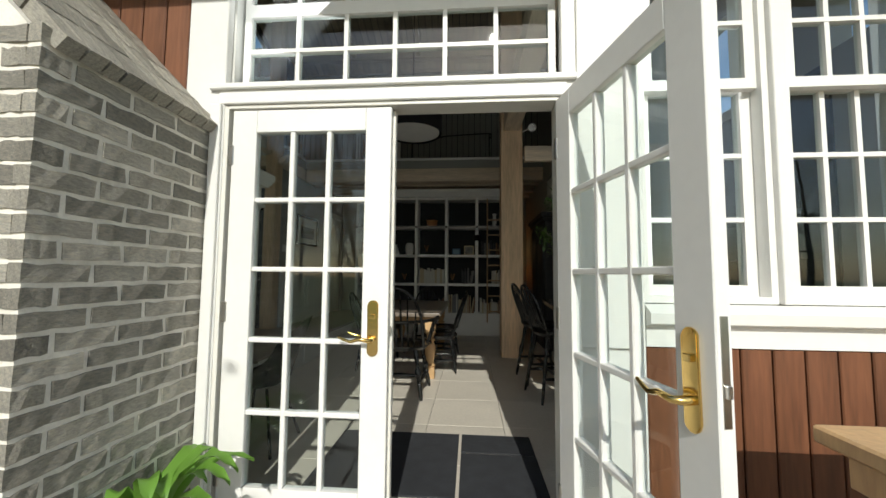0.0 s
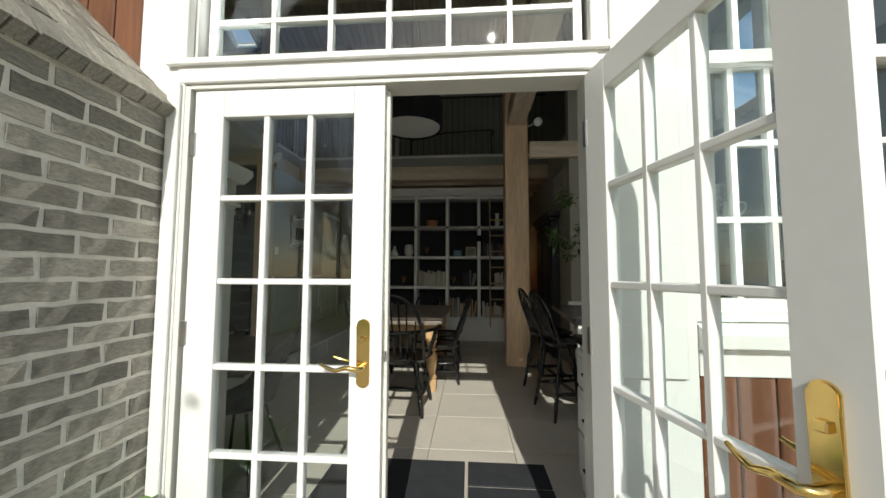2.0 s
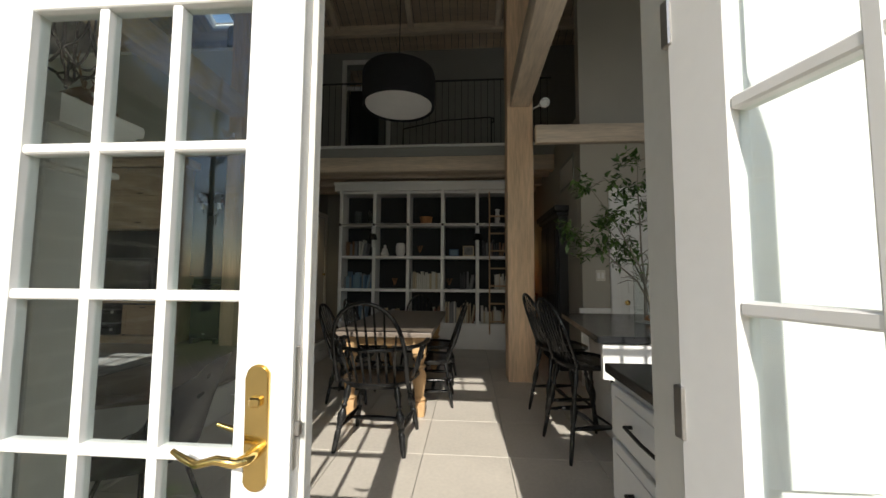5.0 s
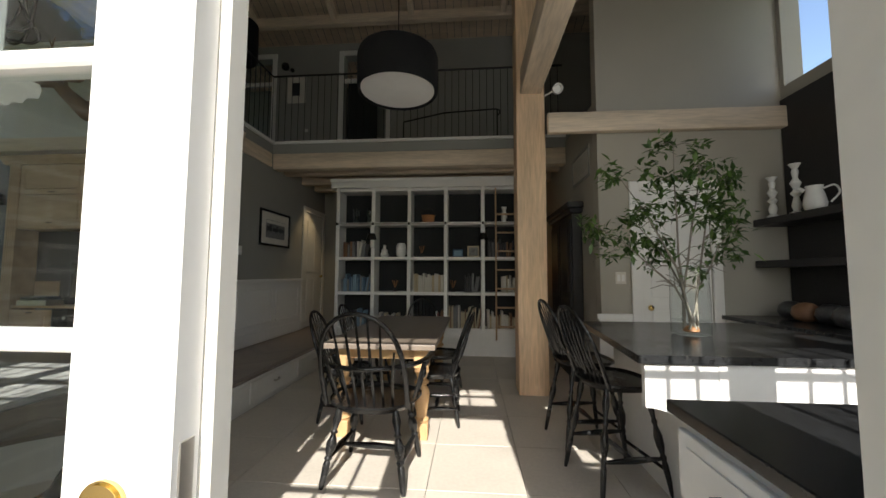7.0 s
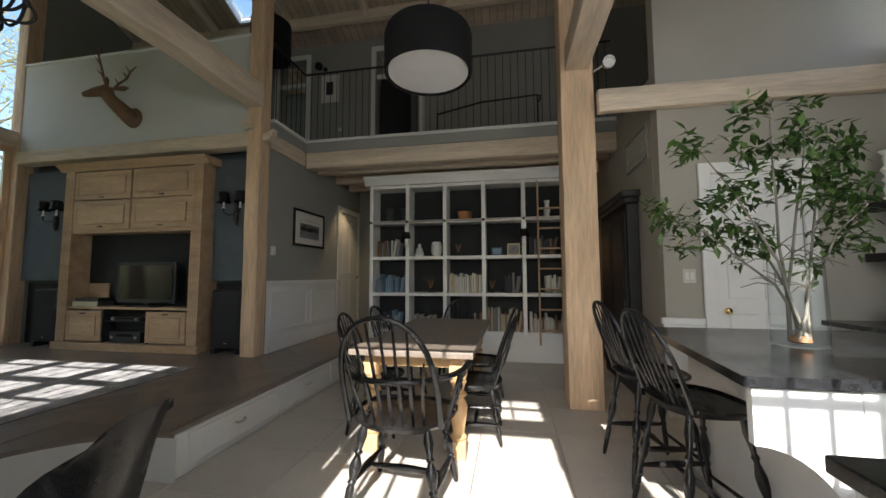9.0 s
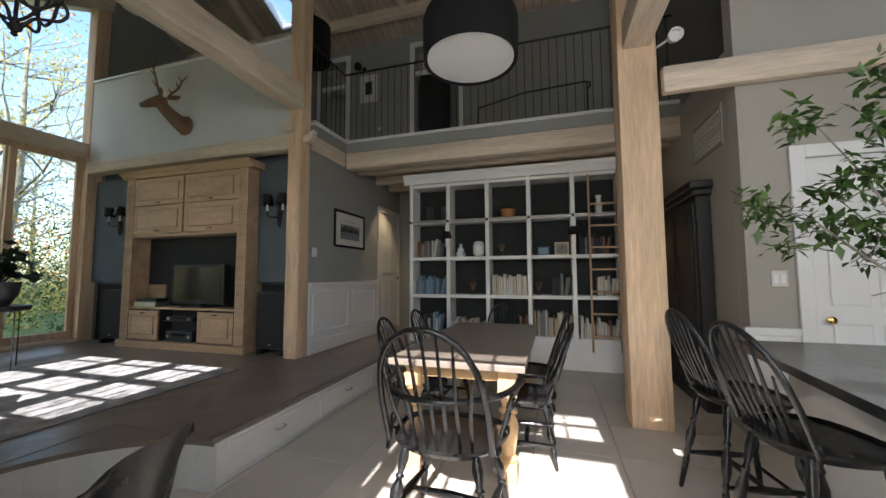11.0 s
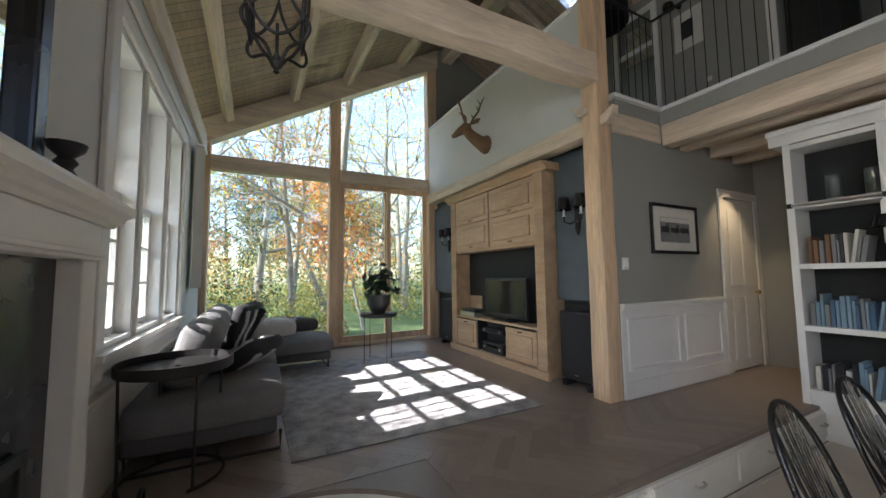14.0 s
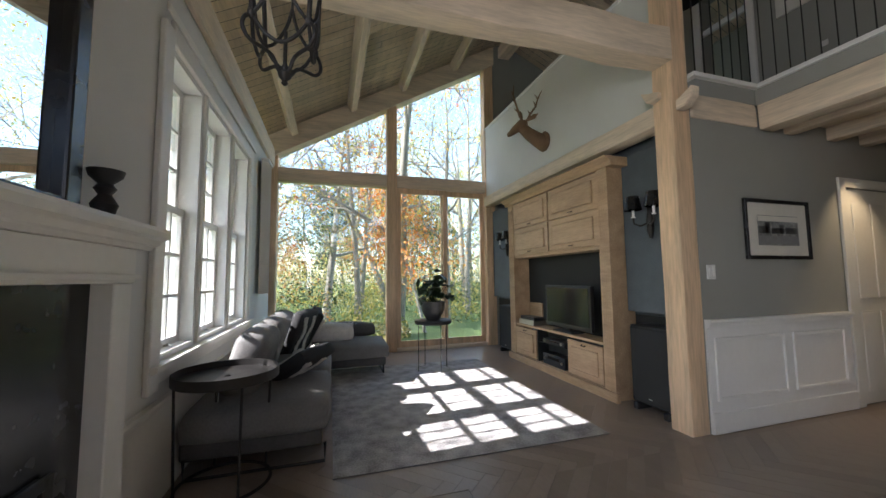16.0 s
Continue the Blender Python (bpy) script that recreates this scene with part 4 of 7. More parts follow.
fr = thing("photo_frame", (x, y, z), "cream framed photo standing on the shelf", "picture frame")
part("frame", boxes((x - 0.1, y, z, x + 0.1, y + 0.015, z + 0.19), bevel=0.004), BOOK["cream"], fr)
part("print", boxes((x - 0.075, y - 0.003, z + 0.025, x + 0.075, y - 0.001, z + 0.165)), GREYPRINT, fr)
for bay in (0, 3):
    x = SX[bay + 1]
    li = thing("clamp_lamp", (x, SY, 2.06), "small black shelf lamp with white arm", "lamp")
    part("arm", boxes((x - 0.035, SY - 0.045, 1.99, x + 0.035, SY - 0.002, 2.12), bevel=0.004), CERAMIC, li)
    part("shade", lathe([(0.085, 1.89), (0.06, 1.99), (0.055, 1.99), (0.08, 1.89)], (x, SY - 0.1, 0), 20), BLACKPAINT, li, smooth=40)
    part("base", boxes((x - 0.03, SY - 0.05, 1.76, x + 0.03, SY - 0.02, 1.89), bevel=0.004), CERAMIC, li)
for bay, f, r in ((3, 0.15, 1), (1, 0.6, 1), (2, 0.3, 2)):
    x, y, z = on_shelf(bay, r, f)
    dj = thing("reed_diffuser" if bay == 3 else "dried_spray", (x, y, z), "small dark pot holding thin dry sticks", "ornament")
    part("pot", lathe([(0.03, z), (0.035, z + 0.03), (0.02, z + 0.07), (0.018, z + 0.07)], (x, y, 0), 14), IRON, dj, smooth=40)
    for k in range(7):
        a = k * 0.9
        part("stick", tube([(x, y, z + 0.04), (x + 0.05 * math.cos(a), y + 0.03 * math.sin(a), z + 0.19)], 0.0035, 5), ORANGE, dj)
x, y, z = on_shelf(4, 3, 0.6)
solid("white_jug", lathe([(0.04, z), (0.05, z + 0.05), (0.045, z + 0.15), (0.03, z + 0.19), (0.045, z + 0.26), (0.04, z + 0.26)], (x, y, 0), 20), CERAMIC, "tall pale ceramic jug on the top shelf", "jug", smooth=40)


# ---- hall, corridor and gallery ----
def panel_door(name, x0, x1, z0, z1, y, label, material=WHITE, axis="x", s=1):
    """A panelled door and its casing in a wall along x (or y), facing -y (or +x)."""
    d = thing(name, ((x0 + x1) / 2, y, z0) if axis == "x" else (y, (x0 + x1) / 2, z0), label, "door", "", "structure")

    def B(*items, bevel=0.004):
        if axis == "x":
            return boxes(*[(a, y + min(p, q), c, b, y + max(p, q), e) for a, b, p, q, c, e in items], bevel=bevel)
        return boxes(*[(y - max(p, q), a, c, y - min(p, q), b, e) for a, b, p, q, c, e in items], bevel=bevel)

    part("casing", B((x0 - 0.1, x0, -0.025, 0, z0, z1 + 0.1)), material, d)
    part("casing", B((x1, x1 + 0.1, -0.025, 0, z0, z1 + 0.1)), material, d)
    part("casing", B((x0, x1, -0.025, 0, z1, z1 + 0.1)), material, d)
    slab = part("slab", B((x0 + 0.004, x1 - 0.004, 0.004, 0.03, z0 + 0.01, z1 - 0.004)), material, d)
    h, w = z1 - z0, x1 - x0
    for a, b in ((0.06, 0.42), (0.48, 0.93)):
        for c, e in ((0.14, 0.46), (0.54, 0.86)):
            part("panel", B((x0 + w * c, x0 + w * e, -0.008, 0.003, z0 + h * a, z0 + h * b), bevel=0.007), material, slab)
    kx = x0 + 0.075
    p = (kx, y - 0.05, z0 + 0.97) if axis == "x" else (y + 0.05, x1 - 0.075, z0 + 0.97)
    q = (kx, y, z0 + 0.97) if axis == "x" else (y, x1 - 0.075, z0 + 0.97)
    part("knob", lathe([(0.012, 0), (0.012, 0.025), (0.028, 0.035), (0.03, 0.05), (0.012, 0.062)], q, 16, axis=p), BRASS, slab, "brass knob", smooth=40)
    return d


panel_door("door_3", 2.27, 3.0, 0.0, 2.24, 4.142, "white panelled kitchen door, closed")
panel_door("door_4", 6.69, 7.48, PLAT, 2.50, -2.706, "white panelled door in the hall", CREAM, "y")
for n, (a, b) in enumerate(((-3.98, -3.40), (-1.98, -1.15))):
    d = thing(f"door_{5 + n}", ((a + b) / 2, 6.6, LOFT), "white-cased doorway on the gallery, open to a dim room", "door", "", "structure")
    part("casing", boxes((a - 0.09, 6.57, LOFT, a, 6.598, 5.59), bevel=0.004), WHITE, d)
    part("casing", boxes((b, 6.57, LOFT, b + 0.09, 6.598, 5.59), bevel=0.004), WHITE, d)
    part("casing", boxes((a, 6.57, 5.5, b, 6.598, 5.59), bevel=0.004), WHITE, d)
    part("transom_bar", boxes((a, 6.62, 4.97 if n == 0 else 4.98, b, 6.66, 5.05 if n == 0 else 5.06), bevel=0.004), WHITE, d)
slab = thing("door_leaf", (-1.85, 6.6, LOFT), "dark door leaf standing half open on the gallery", "door")
part("slab", boxes((0, 0, 0, 0.75, 0.04, 1.68), bevel=0.004, m=Matrix.Translation((-1.88, 6.65, LOFT + 0.01)) @ Matrix.Rotation(radians(60), 4, "Z")), BLACKWOOD, slab)

rail = thing("gallery_railing", (-0.3, 5.50, LOFT), "thin black iron gallery railing with upright bars", "railing")
part("hand_rail", tube([(-2.74, 4.66, 4.50), (-2.74, 5.50, 4.50), (1.82, 5.50, 4.50)], 0.016, 8), IRON, rail)
for k in range(43):
    x = -2.74 + 0.107 * k
    part("bar", tube([(x, 5.50, LOFT), (x, 5.50, 4.495)], 0.0048, 6), IRON, rail)
for k in range(1, 8):
    part("bar", tube([(-2.74, 5.50 - 0.12 * k, LOFT), (-2.74, 5.50 - 0.12 * k, 4.495)], 0.006, 6), IRON, rail)
r2 = thing("stair_handrail", (0.3, 5.5, 4.08), "black iron stair handrail with a curled end on the gallery", "railing")
part("rail", tube([(-0.7, 6.0, 3.90), (0.0, 6.0, 4.04), (0.85, 6.0, 4.08), (0.92, 6.0, 4.06), (0.92, 6.0, 4.00), (0.88, 6.0, 3.97)], 0.014, 8), IRON, r2)
part("post", tube([(0.88, 6.0, LOFT), (0.88, 6.0, 4.07)], 0.012, 8), IRON, r2)
part("post", tube([(-0.7, 6.0, LOFT), (-0.7, 6.0, 3.90)], 0.012, 8), IRON, r2)
pf = thing("framed_picture", (-2.68, 6.57, 4.4), "square cream framed picture on the gallery wall", "picture")
part("frame", boxes((-3.08, 6.565, 4.59, -2.72, 6.598, 5.12), bevel=0.006), CREAM, pf)
part("print", boxes((-2.97, 6.56, 4.73, -2.83, 6.564, 4.98)), BOOK["dark"], pf)
sw = thing("light_switch", (-2.7, 6.595, 4.13), "white switch plate on the gallery wall", "switch")
part("plate", boxes((-2.72, 6.588, 4.08, -2.66, 6.598, 4.02), bevel=0.003), CERAMIC, sw)
fix = thing("wall_lamp", (-3.08, 6.55, 5.05), "black twin-ball wall lamp on a wire", "lamp")
part("ball", lathe([(0.01, -0.075), (0.06, -0.05), (0.075, 0), (0.06, 0.05), (0.01, 0.075)], (-3.10, 6.5, 5.28), 16), BLACKPAINT, fix, smooth=60)
part("ball", lathe([(0.01, -0.04), (0.035, -0.02), (0.04, 0), (0.035, 0.02), (0.01, 0.04)], (-2.96, 6.5, 5.2), 16), BLACKPAINT, fix, smooth=60)
part("arm", tube([(-3.10, 6.5, 5.28), (-3.08, 6.596, 5.26)], 0.01, 6), BLACKPAINT, fix)
p2 = thing("drum_lamp", (-3.28, 5.35, 4.75), "black drum lamp hanging behind the living room post", "lamp")
part("shade", lathe([(0.29, 4.75), (0.3, 4.75), (0.3, 5.32), (0.28, 5.34), (0.02, 5.35), (0.02, 5.33), (0.28, 5.31)], (-3.28, 5.35, 0), 32), DRUM, p2, smooth=40)
part("rod", tube([(-3.28, 5.35, 5.34), (-3.28, 5.35, roof(5.35) - 0.3)], 0.008, 6), BLACKPAINT, p2)
sp = thing("spot_lamp", (1.24, 4.0, 3.42), "small white adjustable spotlight fixed on the post", "lamp")
part("arm", tube([(1.295, 4.3, 3.42), (1.36, 4.24, 3.43), (1.39, 4.18, 3.43)], 0.012, 8), CERAMIC, sp)
part("head", lathe([(0.03, 0), (0.055, 0.03), (0.06, 0.1), (0.05, 0.1), (0.04, 0.06)], (1.42, 4.18, 3.43), 20, axis=(1.42, 4.06, 3.40)), CERAMIC, sp, smooth=40)

ar = thing("armoire", (1.66, 5.3, 0), "tall black armoire with a stepped cornice in the corridor", "armoire")
part("body", boxes((1.72, 4.75, 0, 1.845, 5.9, 2.1), bevel=0.006), BLACKWOOD, ar)
part("cornice", boxes((1.68, 4.70, 2.1, 1.845, 5.95, 2.16), (1.65, 4.66, 2.16, 1.845, 5.99, 2.24), bevel=0.01), BLACKWOOD, ar)
for y in (4.79, 5.335):
    dd = part("door", boxes((1.7, y, 0.12, 1.719, y + 0.52, 2.02), bevel=0.004), BLACKWOOD, ar)
    for z in (0.2, 1.1):
        part("panel", boxes((1.692, y + 0.07, z, 1.7005, y + 0.45, z + 0.82), bevel=0.006), BLACKWOOD, dd)
vent = thing("wall_vent", (1.84, 4.75, 2.7), "slatted air grille high on the corridor wall", "vent")
part("frame", boxes((1.835, 4.4, 2.5, 1.848, 5.1, 2.53), (1.835, 4.4, 2.85, 1.848, 5.1, 2.88), (1.835, 4.4, 2.531, 1.848, 4.43, 2.849), (1.835, 5.07, 2.531, 1.848, 5.1, 2.849)), WALL, vent)
for k in range(9):
    part("slat", boxes((1.832, 4.431, 2.54 + 0.034 * k, 1.848, 5.069, 2.552 + 0.034 * k)), CREAM, vent)
hl = thing("table_lamp", (1.5, 7.35, 1.2), "glowing amber lamp shade at the end of the corridor", "lamp")
part("shade", lathe([(0.17, 1.55), (0.14, 1.95), (0.135, 1.95), (0.165, 1.55)], (1.5, 7.3, 0), 20), WARMGLOW, hl, smooth=40)
part("stem", lathe([(0.08, 0.92), (0.08, 0.95), (0.025, 0.98), (0.05, 1.15), (0.02, 1.35), (0.02, 1.56)], (1.5, 7.3, 0), 16), CERAMIC, hl, smooth=40)
con = thing("console", (1.5, 7.3, 0), "brown wooden console at the end of the corridor", "console")
part("top", boxes((1.24, 7.05, 0.88, 1.9, 7.55, 0.92), bevel=0.004), ORANGE, con)
for x in (1.27, 1.83):
    for y in (7.08, 7.49):
        part("leg", boxes((x, y, 0, x + 0.04, y + 0.04, 0.879)), ORANGE, con)
down = bpy.data.lights.new("hall_downlight", "SPOT")
down.energy, down.spot_size, down.spot_blend, down.color = 8, radians(80), 0.7, (1.0, 0.75, 0.42)
dl = new("hall_downlight", down)
dl.matrix_basis = look((-2.35, 6.75, 2.9), (-2.6, 6.8, 0.3))

# picture wall
pw = thing("framed_print", (-2.7, 5.6, 2.0), "black framed harbour print on the grey wall", "picture")
part("frame", boxes((-2.708, 5.20, 1.75, -2.68, 5.23, 2.31), (-2.708, 6.05, 1.75, -2.68, 6.08, 2.31), (-2.708, 5.231, 1.75, -2.68, 6.049, 1.785), (-2.708, 5.231, 2.275, -2.68, 6.049, 2.31), bevel=0.004), BLACKPAINT, pw)
part("mount", boxes((-2.707, 5.231, 1.786, -2.698, 6.049, 2.274)), PAPER, pw)
part("print", boxes((-2.6975, 5.37, 1.88, -2.6945, 5.92, 2.16)), GREYPRINT, pw)
for y0, y1, z0, z1 in ((5.37, 5.50, 1.99, 2.06), (5.47, 5.53, 1.99, 2.10), (5.55, 5.70, 1.99, 2.045), (5.66, 5.72, 1.99, 2.08), (5.74, 5.90, 1.99, 2.05)):
    part("drawn_house", boxes((-2.6943, y0, z0, -2.6935, y1, z1)), POTM, pw)
part("drawn_water", boxes((-2.6943, 5.37, 1.89, -2.6935, 5.92, 1.97)), BOOK["grey"], pw)
part("drawn_sky", boxes((-2.6943, 5.37, 2.105, -2.6935, 5.92, 2.155)), PAPER, pw)
sw = thing("light_switch", (-2.7, 4.7, 1.64), "double white switch plate beside the post", "switch")
part("plate", boxes((-2.707, 4.71, 1.575, -2.698, 4.81, 1.70), bevel=0.003), CERAMIC, sw)
for y in (4.725, 4.77):
    part("rocker", boxes((-2.698, y, 1.6, -2.692, y + 0.028, 1.675), bevel=0.002), WHITE, sw)
ws = thing("wainscot", (-2.7, 5.5, PLAT), "white panelled wainscot under a moulded cap", "panelling", "", "structure")
part("board", boxes((-2.709, 4.652, PLAT, -2.692, 6.57, 1.17)), WHITE, ws)
part("cap", along_y([(-2.709, 1.17), (-2.67, 1.17), (-2.662, 1.2), (-2.65, 1.21), (-2.65, 1.235), (-2.709, 1.235)], 4.652, 6.57), WHITE, ws)
part("baseboard", boxes((-2.6915, 4.652, PLAT, -2.675, 6.57, PLAT + 0.17), bevel=0.004), WHITE, ws)
for y0, y1 in ((4.72, 5.60), (5.70, 6.46)):
    z0, z1 = PLAT + 0.26, 1.08
    part("panel_mould", boxes((-2.6915, y0, z0, -2.674, y0 + 0.03, z1), (-2.6915, y1 - 0.03, z0, -2.674, y1, z1), (-2.6915, y0 + 0.031, z0, -2.674, y1 - 0.031, z0 + 0.03), (-2.6915, y0 + 0.031, z1 - 0.03, -2.674, y1 - 0.031, z1), bevel=0.004), WHITE, ws)

# drawers in the platform front
for k in range(5):
    y0, y1 = 2.56 + 0.98 * k, 3.48 + 0.98 * k
    dr = thing("drawer", (-1.72, (y0 + y1) / 2, 0.05), "cream drawer front set in the raised floor's edge", "drawer", "drawers under the raised floor")
    part("front", boxes((-1.7195, y0, 0.04, -1.704, y1, 0.25), bevel=0.004), CREAM, dr)
    part("pull", tube([(-1.702, (y0 + y1) / 2 - 0.05, 0.165), (-1.68, (y0 + y1) / 2 - 0.04, 0.16), (-1.675, (y0 + y1) / 2, 0.158), (-1.68, (y0 + y1) / 2 + 0.04, 0.16), (-1.702, (y0 + y1) / 2 + 0.05, 0.165)], 0.009, 8), STEEL, dr, "steel cup pull", smooth=50)


# ---- kitchen ----
isl = thing("kitchen_island", (1.9, 2.5, 0), "white kitchen island with a black stone top", "island")
part("top", prism([(1.27, 1.96), (2.75, 1.96), (2.75, 3.3), (1.39, 3.3)], 0.88, 0.92), STONE, isl, "black stone top")
part("body", boxes((1.62, 2.03, 0, 2.7, 3.22, 0.879), bevel=0.004), WHITE, isl)
curve = [(1.31, 0.87), (1.31, 0.66)] + [(1.31 + 0.31 * math.sin(radians(a)), 0.30 + 0.36 * math.cos(radians(a)) - 0.0) for a in range(9, 91, 9)] + [(1.62, 0.0), (2.7, 0.0), (2.7, 0.87)]
part("end_panel", along_x([(1.98, 0.8785), (1.98, 0.0), (2.025, 0.0), (2.025, 0.8785)], 1.66, 2.7), WHITE, isl)
ep = prism(curve, 1.985, 2.02, m=Matrix(((1, 0, 0, 0), (0, 0, 1, 0), (0, 1, 0, 0), (0, 0, 0, 1))))
part("bracket", ep, WHITE, isl, "curved white bracket under the overhang")
low = thing("base_cabinet", (2.3, 1.0, 0), "white base cabinet under the window with black counter", "cabinet")
part("body", boxes((1.13, 0.66, 0, 3.05, 1.34, 0.859), bevel=0.003), WHITE, low)
part("counter", boxes((1.1, 0.655, 0.86, 3.05, 1.37, 0.90), bevel=0.004), STONE, low, "black stone counter")
for z0, z1 in ((0.62, 0.83), (0.36, 0.6), (0.1, 0.34)):
    f = part("drawer_front", boxes((1.108, 0.69, z0, 1.1295, 1.32, z1), bevel=0.004), WHITE, low)
    part("inset", boxes((1.103, 0.74, z0 + 0.04, 1.1075, 1.27, z1 - 0.04), bevel=0.002), WHITE, f)
    part("handle", tube([(1.102, 0.87, (z0 + z1) / 2), (1.075, 0.87, (z0 + z1) / 2), (1.07, 0.97, (z0 + z1) / 2), (1.075, 1.11, (z0 + z1) / 2), (1.102, 1.11, (z0 + z1) / 2)], 0.007, 8), IRON, f, "black bar handle")
side_c = thing("base_cabinet", (3.45, 2.7, 0), "white cabinet run with black counter on the end wall", "cabinet")
part("body", boxes((3.1, 1.38, 0, 3.79, 4.13, 0.859)), WHITE, side_c)
part("counter", boxes((3.06, 1.375, 0.86, 3.79, 4.135, 0.90), bevel=0.004), STONE, side_c, "black stone counter")
for y0, y1 in ((1.4, 2.0), (2.02, 2.62), (2.64, 3.3)):
    f = part("drawer_front", boxes((3.078, y0, 0.6, 3.0995, y1, 0.83), bevel=0.004), WHITE, side_c)
    part("cup_pull", boxes((3.06, (y0 + y1) / 2 - 0.04, 0.71, 3.0775, (y0 + y1) / 2 + 0.04, 0.73), bevel=0.004), IRON, f)
part("oven_front", boxes((3.075, 3.33, 0.1, 3.0995, 4.05, 0.84), bevel=0.004), STEEL, side_c, "steel appliance front")
solid("splash_panel", boxes((3.77, 2.2, 0.905, 3.795, 4.13, 3.2)), BLACKWOOD, "black panel above the end counter", "panel", "structure")
for z in (1.40, 1.83):
    solid("floating_shelf", boxes((3.43, 2.5, z, 3.768, 4.13, z + 0.07), bevel=0.004), BLACKWOOD, "thick black floating shelf on the kitchen wall", "shelf", group="floating shelves")
for x, y, h in ((3.52, 3.98, 0.42), (3.58, 3.78, 0.5)):
    z = 1.901
    solid("candlestick", lathe([(0.055, z), (0.055, z + 0.02), (0.025, z + 0.04), (0.04, z + 0.09), (0.02, z + h * 0.35), (0.045, z + h * 0.42), (0.02, z + h * 0.5), (0.045, z + h * 0.62), (0.02, z + h * 0.72), (0.03, z + h * 0.85), (0.02, z + h * 0.9), (0.05, z + h)], (x, y, 0), 20), CERAMIC, "white turned candlestick on the black shelf", "candlestick", "", "candlesticks", smooth=40)
jug = thing("white_pitcher", (3.55, 3.56, 1.901), "white ceramic pitcher with a loop handle on the shelf", "pitcher")
part("body", lathe([(0.055, 1.901), (0.075, 1.92), (0.085, 1.97), (0.07, 2.05), (0.055, 2.10), (0.065, 2.13), (0.058, 2.13), (0.05, 2.1)], (3.55, 3.56, 0), 24), CERAMIC, jug, smooth=40)
part("handle", tube(smooth_line([(3.59, 3.52, 2.10), (3.64, 3.47, 2.12), (3.66, 3.45, 2.05), (3.62, 3.49, 1.97)]), 0.009, 8), CERAMIC, jug, smooth=60)
part("spout", tube([(3.50, 3.60, 2.09), (3.47, 3.63, 2.13)], [0.02, 0.012], 8), CERAMIC, jug, smooth=60)
rng = random.Random(3)
for k in range(4):
    x, y = 3.45 + rng.uniform(-0.06, 0.1), 3.2 + 0.2 * k
    m_ = (GREEN, POTM, ORANGE, GREEN)[k]
    solid("squash", lathe([(0.02, 0.901), (0.08, 0.92), (0.105, 0.97), (0.095, 1.03), (0.05, 1.07), (0.015, 1.075)], (x, y, 0), 18), BOOK["brown"] if k == 2 else POTM, "dark round squash lying on the black counter", "squash", "", "squashes on the counter", smooth=60)
solid("chair_rail", boxes((1.82, 4.128, 0, 2.165, 4.149, 0.84), (1.80, 4.11, 0.84, 2.165, 4.149, 0.90), bevel=0.004), WHITE, "white panelled base and cap at the corridor corner", "trim", "structure")
sw = thing("light_switch", (2.06, 4.14, 1.28), "double white switch plate on the beige wall", "switch")
part("plate", boxes((2.005, 4.138, 1.22, 2.115, 4.148, 1.35), bevel=0.003), PAPER, sw)
for x in (2.02, 2.067):
    part("rocker", boxes((x, 4.133, 1.25, x + 0.032, 4.1375, 1.32), bevel=0.002), WHITE, sw)

VX, VY = 1.90, 2.62
vase = thing("glass_vase", (VX, VY, 0.92), "tall clear glass vase with water and stems", "vase")
g = lathe([(0.10, 0.922), (0.115, 0.93), (0.118, 1.10), (0.112, 1.36)], (VX, VY, 0), 28)
bmesh.ops.delete(g, geom=[f for f in g.faces if f.calc_center_median().z > 1.355], context="FACES")
part("glass", g, CLEAR, vase, smooth=40)
w_ = lathe([(0.02, 1.02), (0.114, 1.02), (0.114, 1.021), (0.02, 1.021)], (VX, VY, 0), 28)
bmesh.ops.delete(w_, geom=[f for f in w_.faces if f.calc_center_median().z < 1.0205], context="FACES")
part("water", w_, CLEAR, vase, smooth=40)
# small copper-brown lump stands in for the amber glints in the water
part("stones", lathe([(0.03, 0.94), (0.05, 0.95), (0.04, 0.975), (0.01, 0.985)], (VX, VY, 0), 12), ORANGE, vase, smooth=60)


def leaf_cluster(bm, c, n, size, spread, rng, droop=0.4, aspect=0.42):
    """A spray of pointed leaves, each folded along its middle."""
    for _ in range(n):
        d = Vector((rng.gauss(0, 1), rng.gauss(0, 1), rng.gauss(0, 0.7) - droop)).normalized()
        s = size * rng.uniform(0.6, 1.2)
        o = c + Vector((rng.gauss(0, spread), rng.gauss(0, spread), rng.gauss(0, spread)))
        w = d.cross(Vector((rng.gauss(0, 0.3), rng.gauss(0, 0.3), 1))).normalized() * s * aspect * 0.5
        up = w.cross(d).normalized() * s * 0.06
        p = [o, o + d * s * 0.45 + w + up, o + d * s, o + d * s * 0.45 - w + up, o + d * s * 0.5]
        v = [bm.verts.new(q) for q in p]
        bm.faces.new((v[0], v[1], v[2], v[4]))
        bm.faces.new((v[0], v[4], v[2], v[3]))


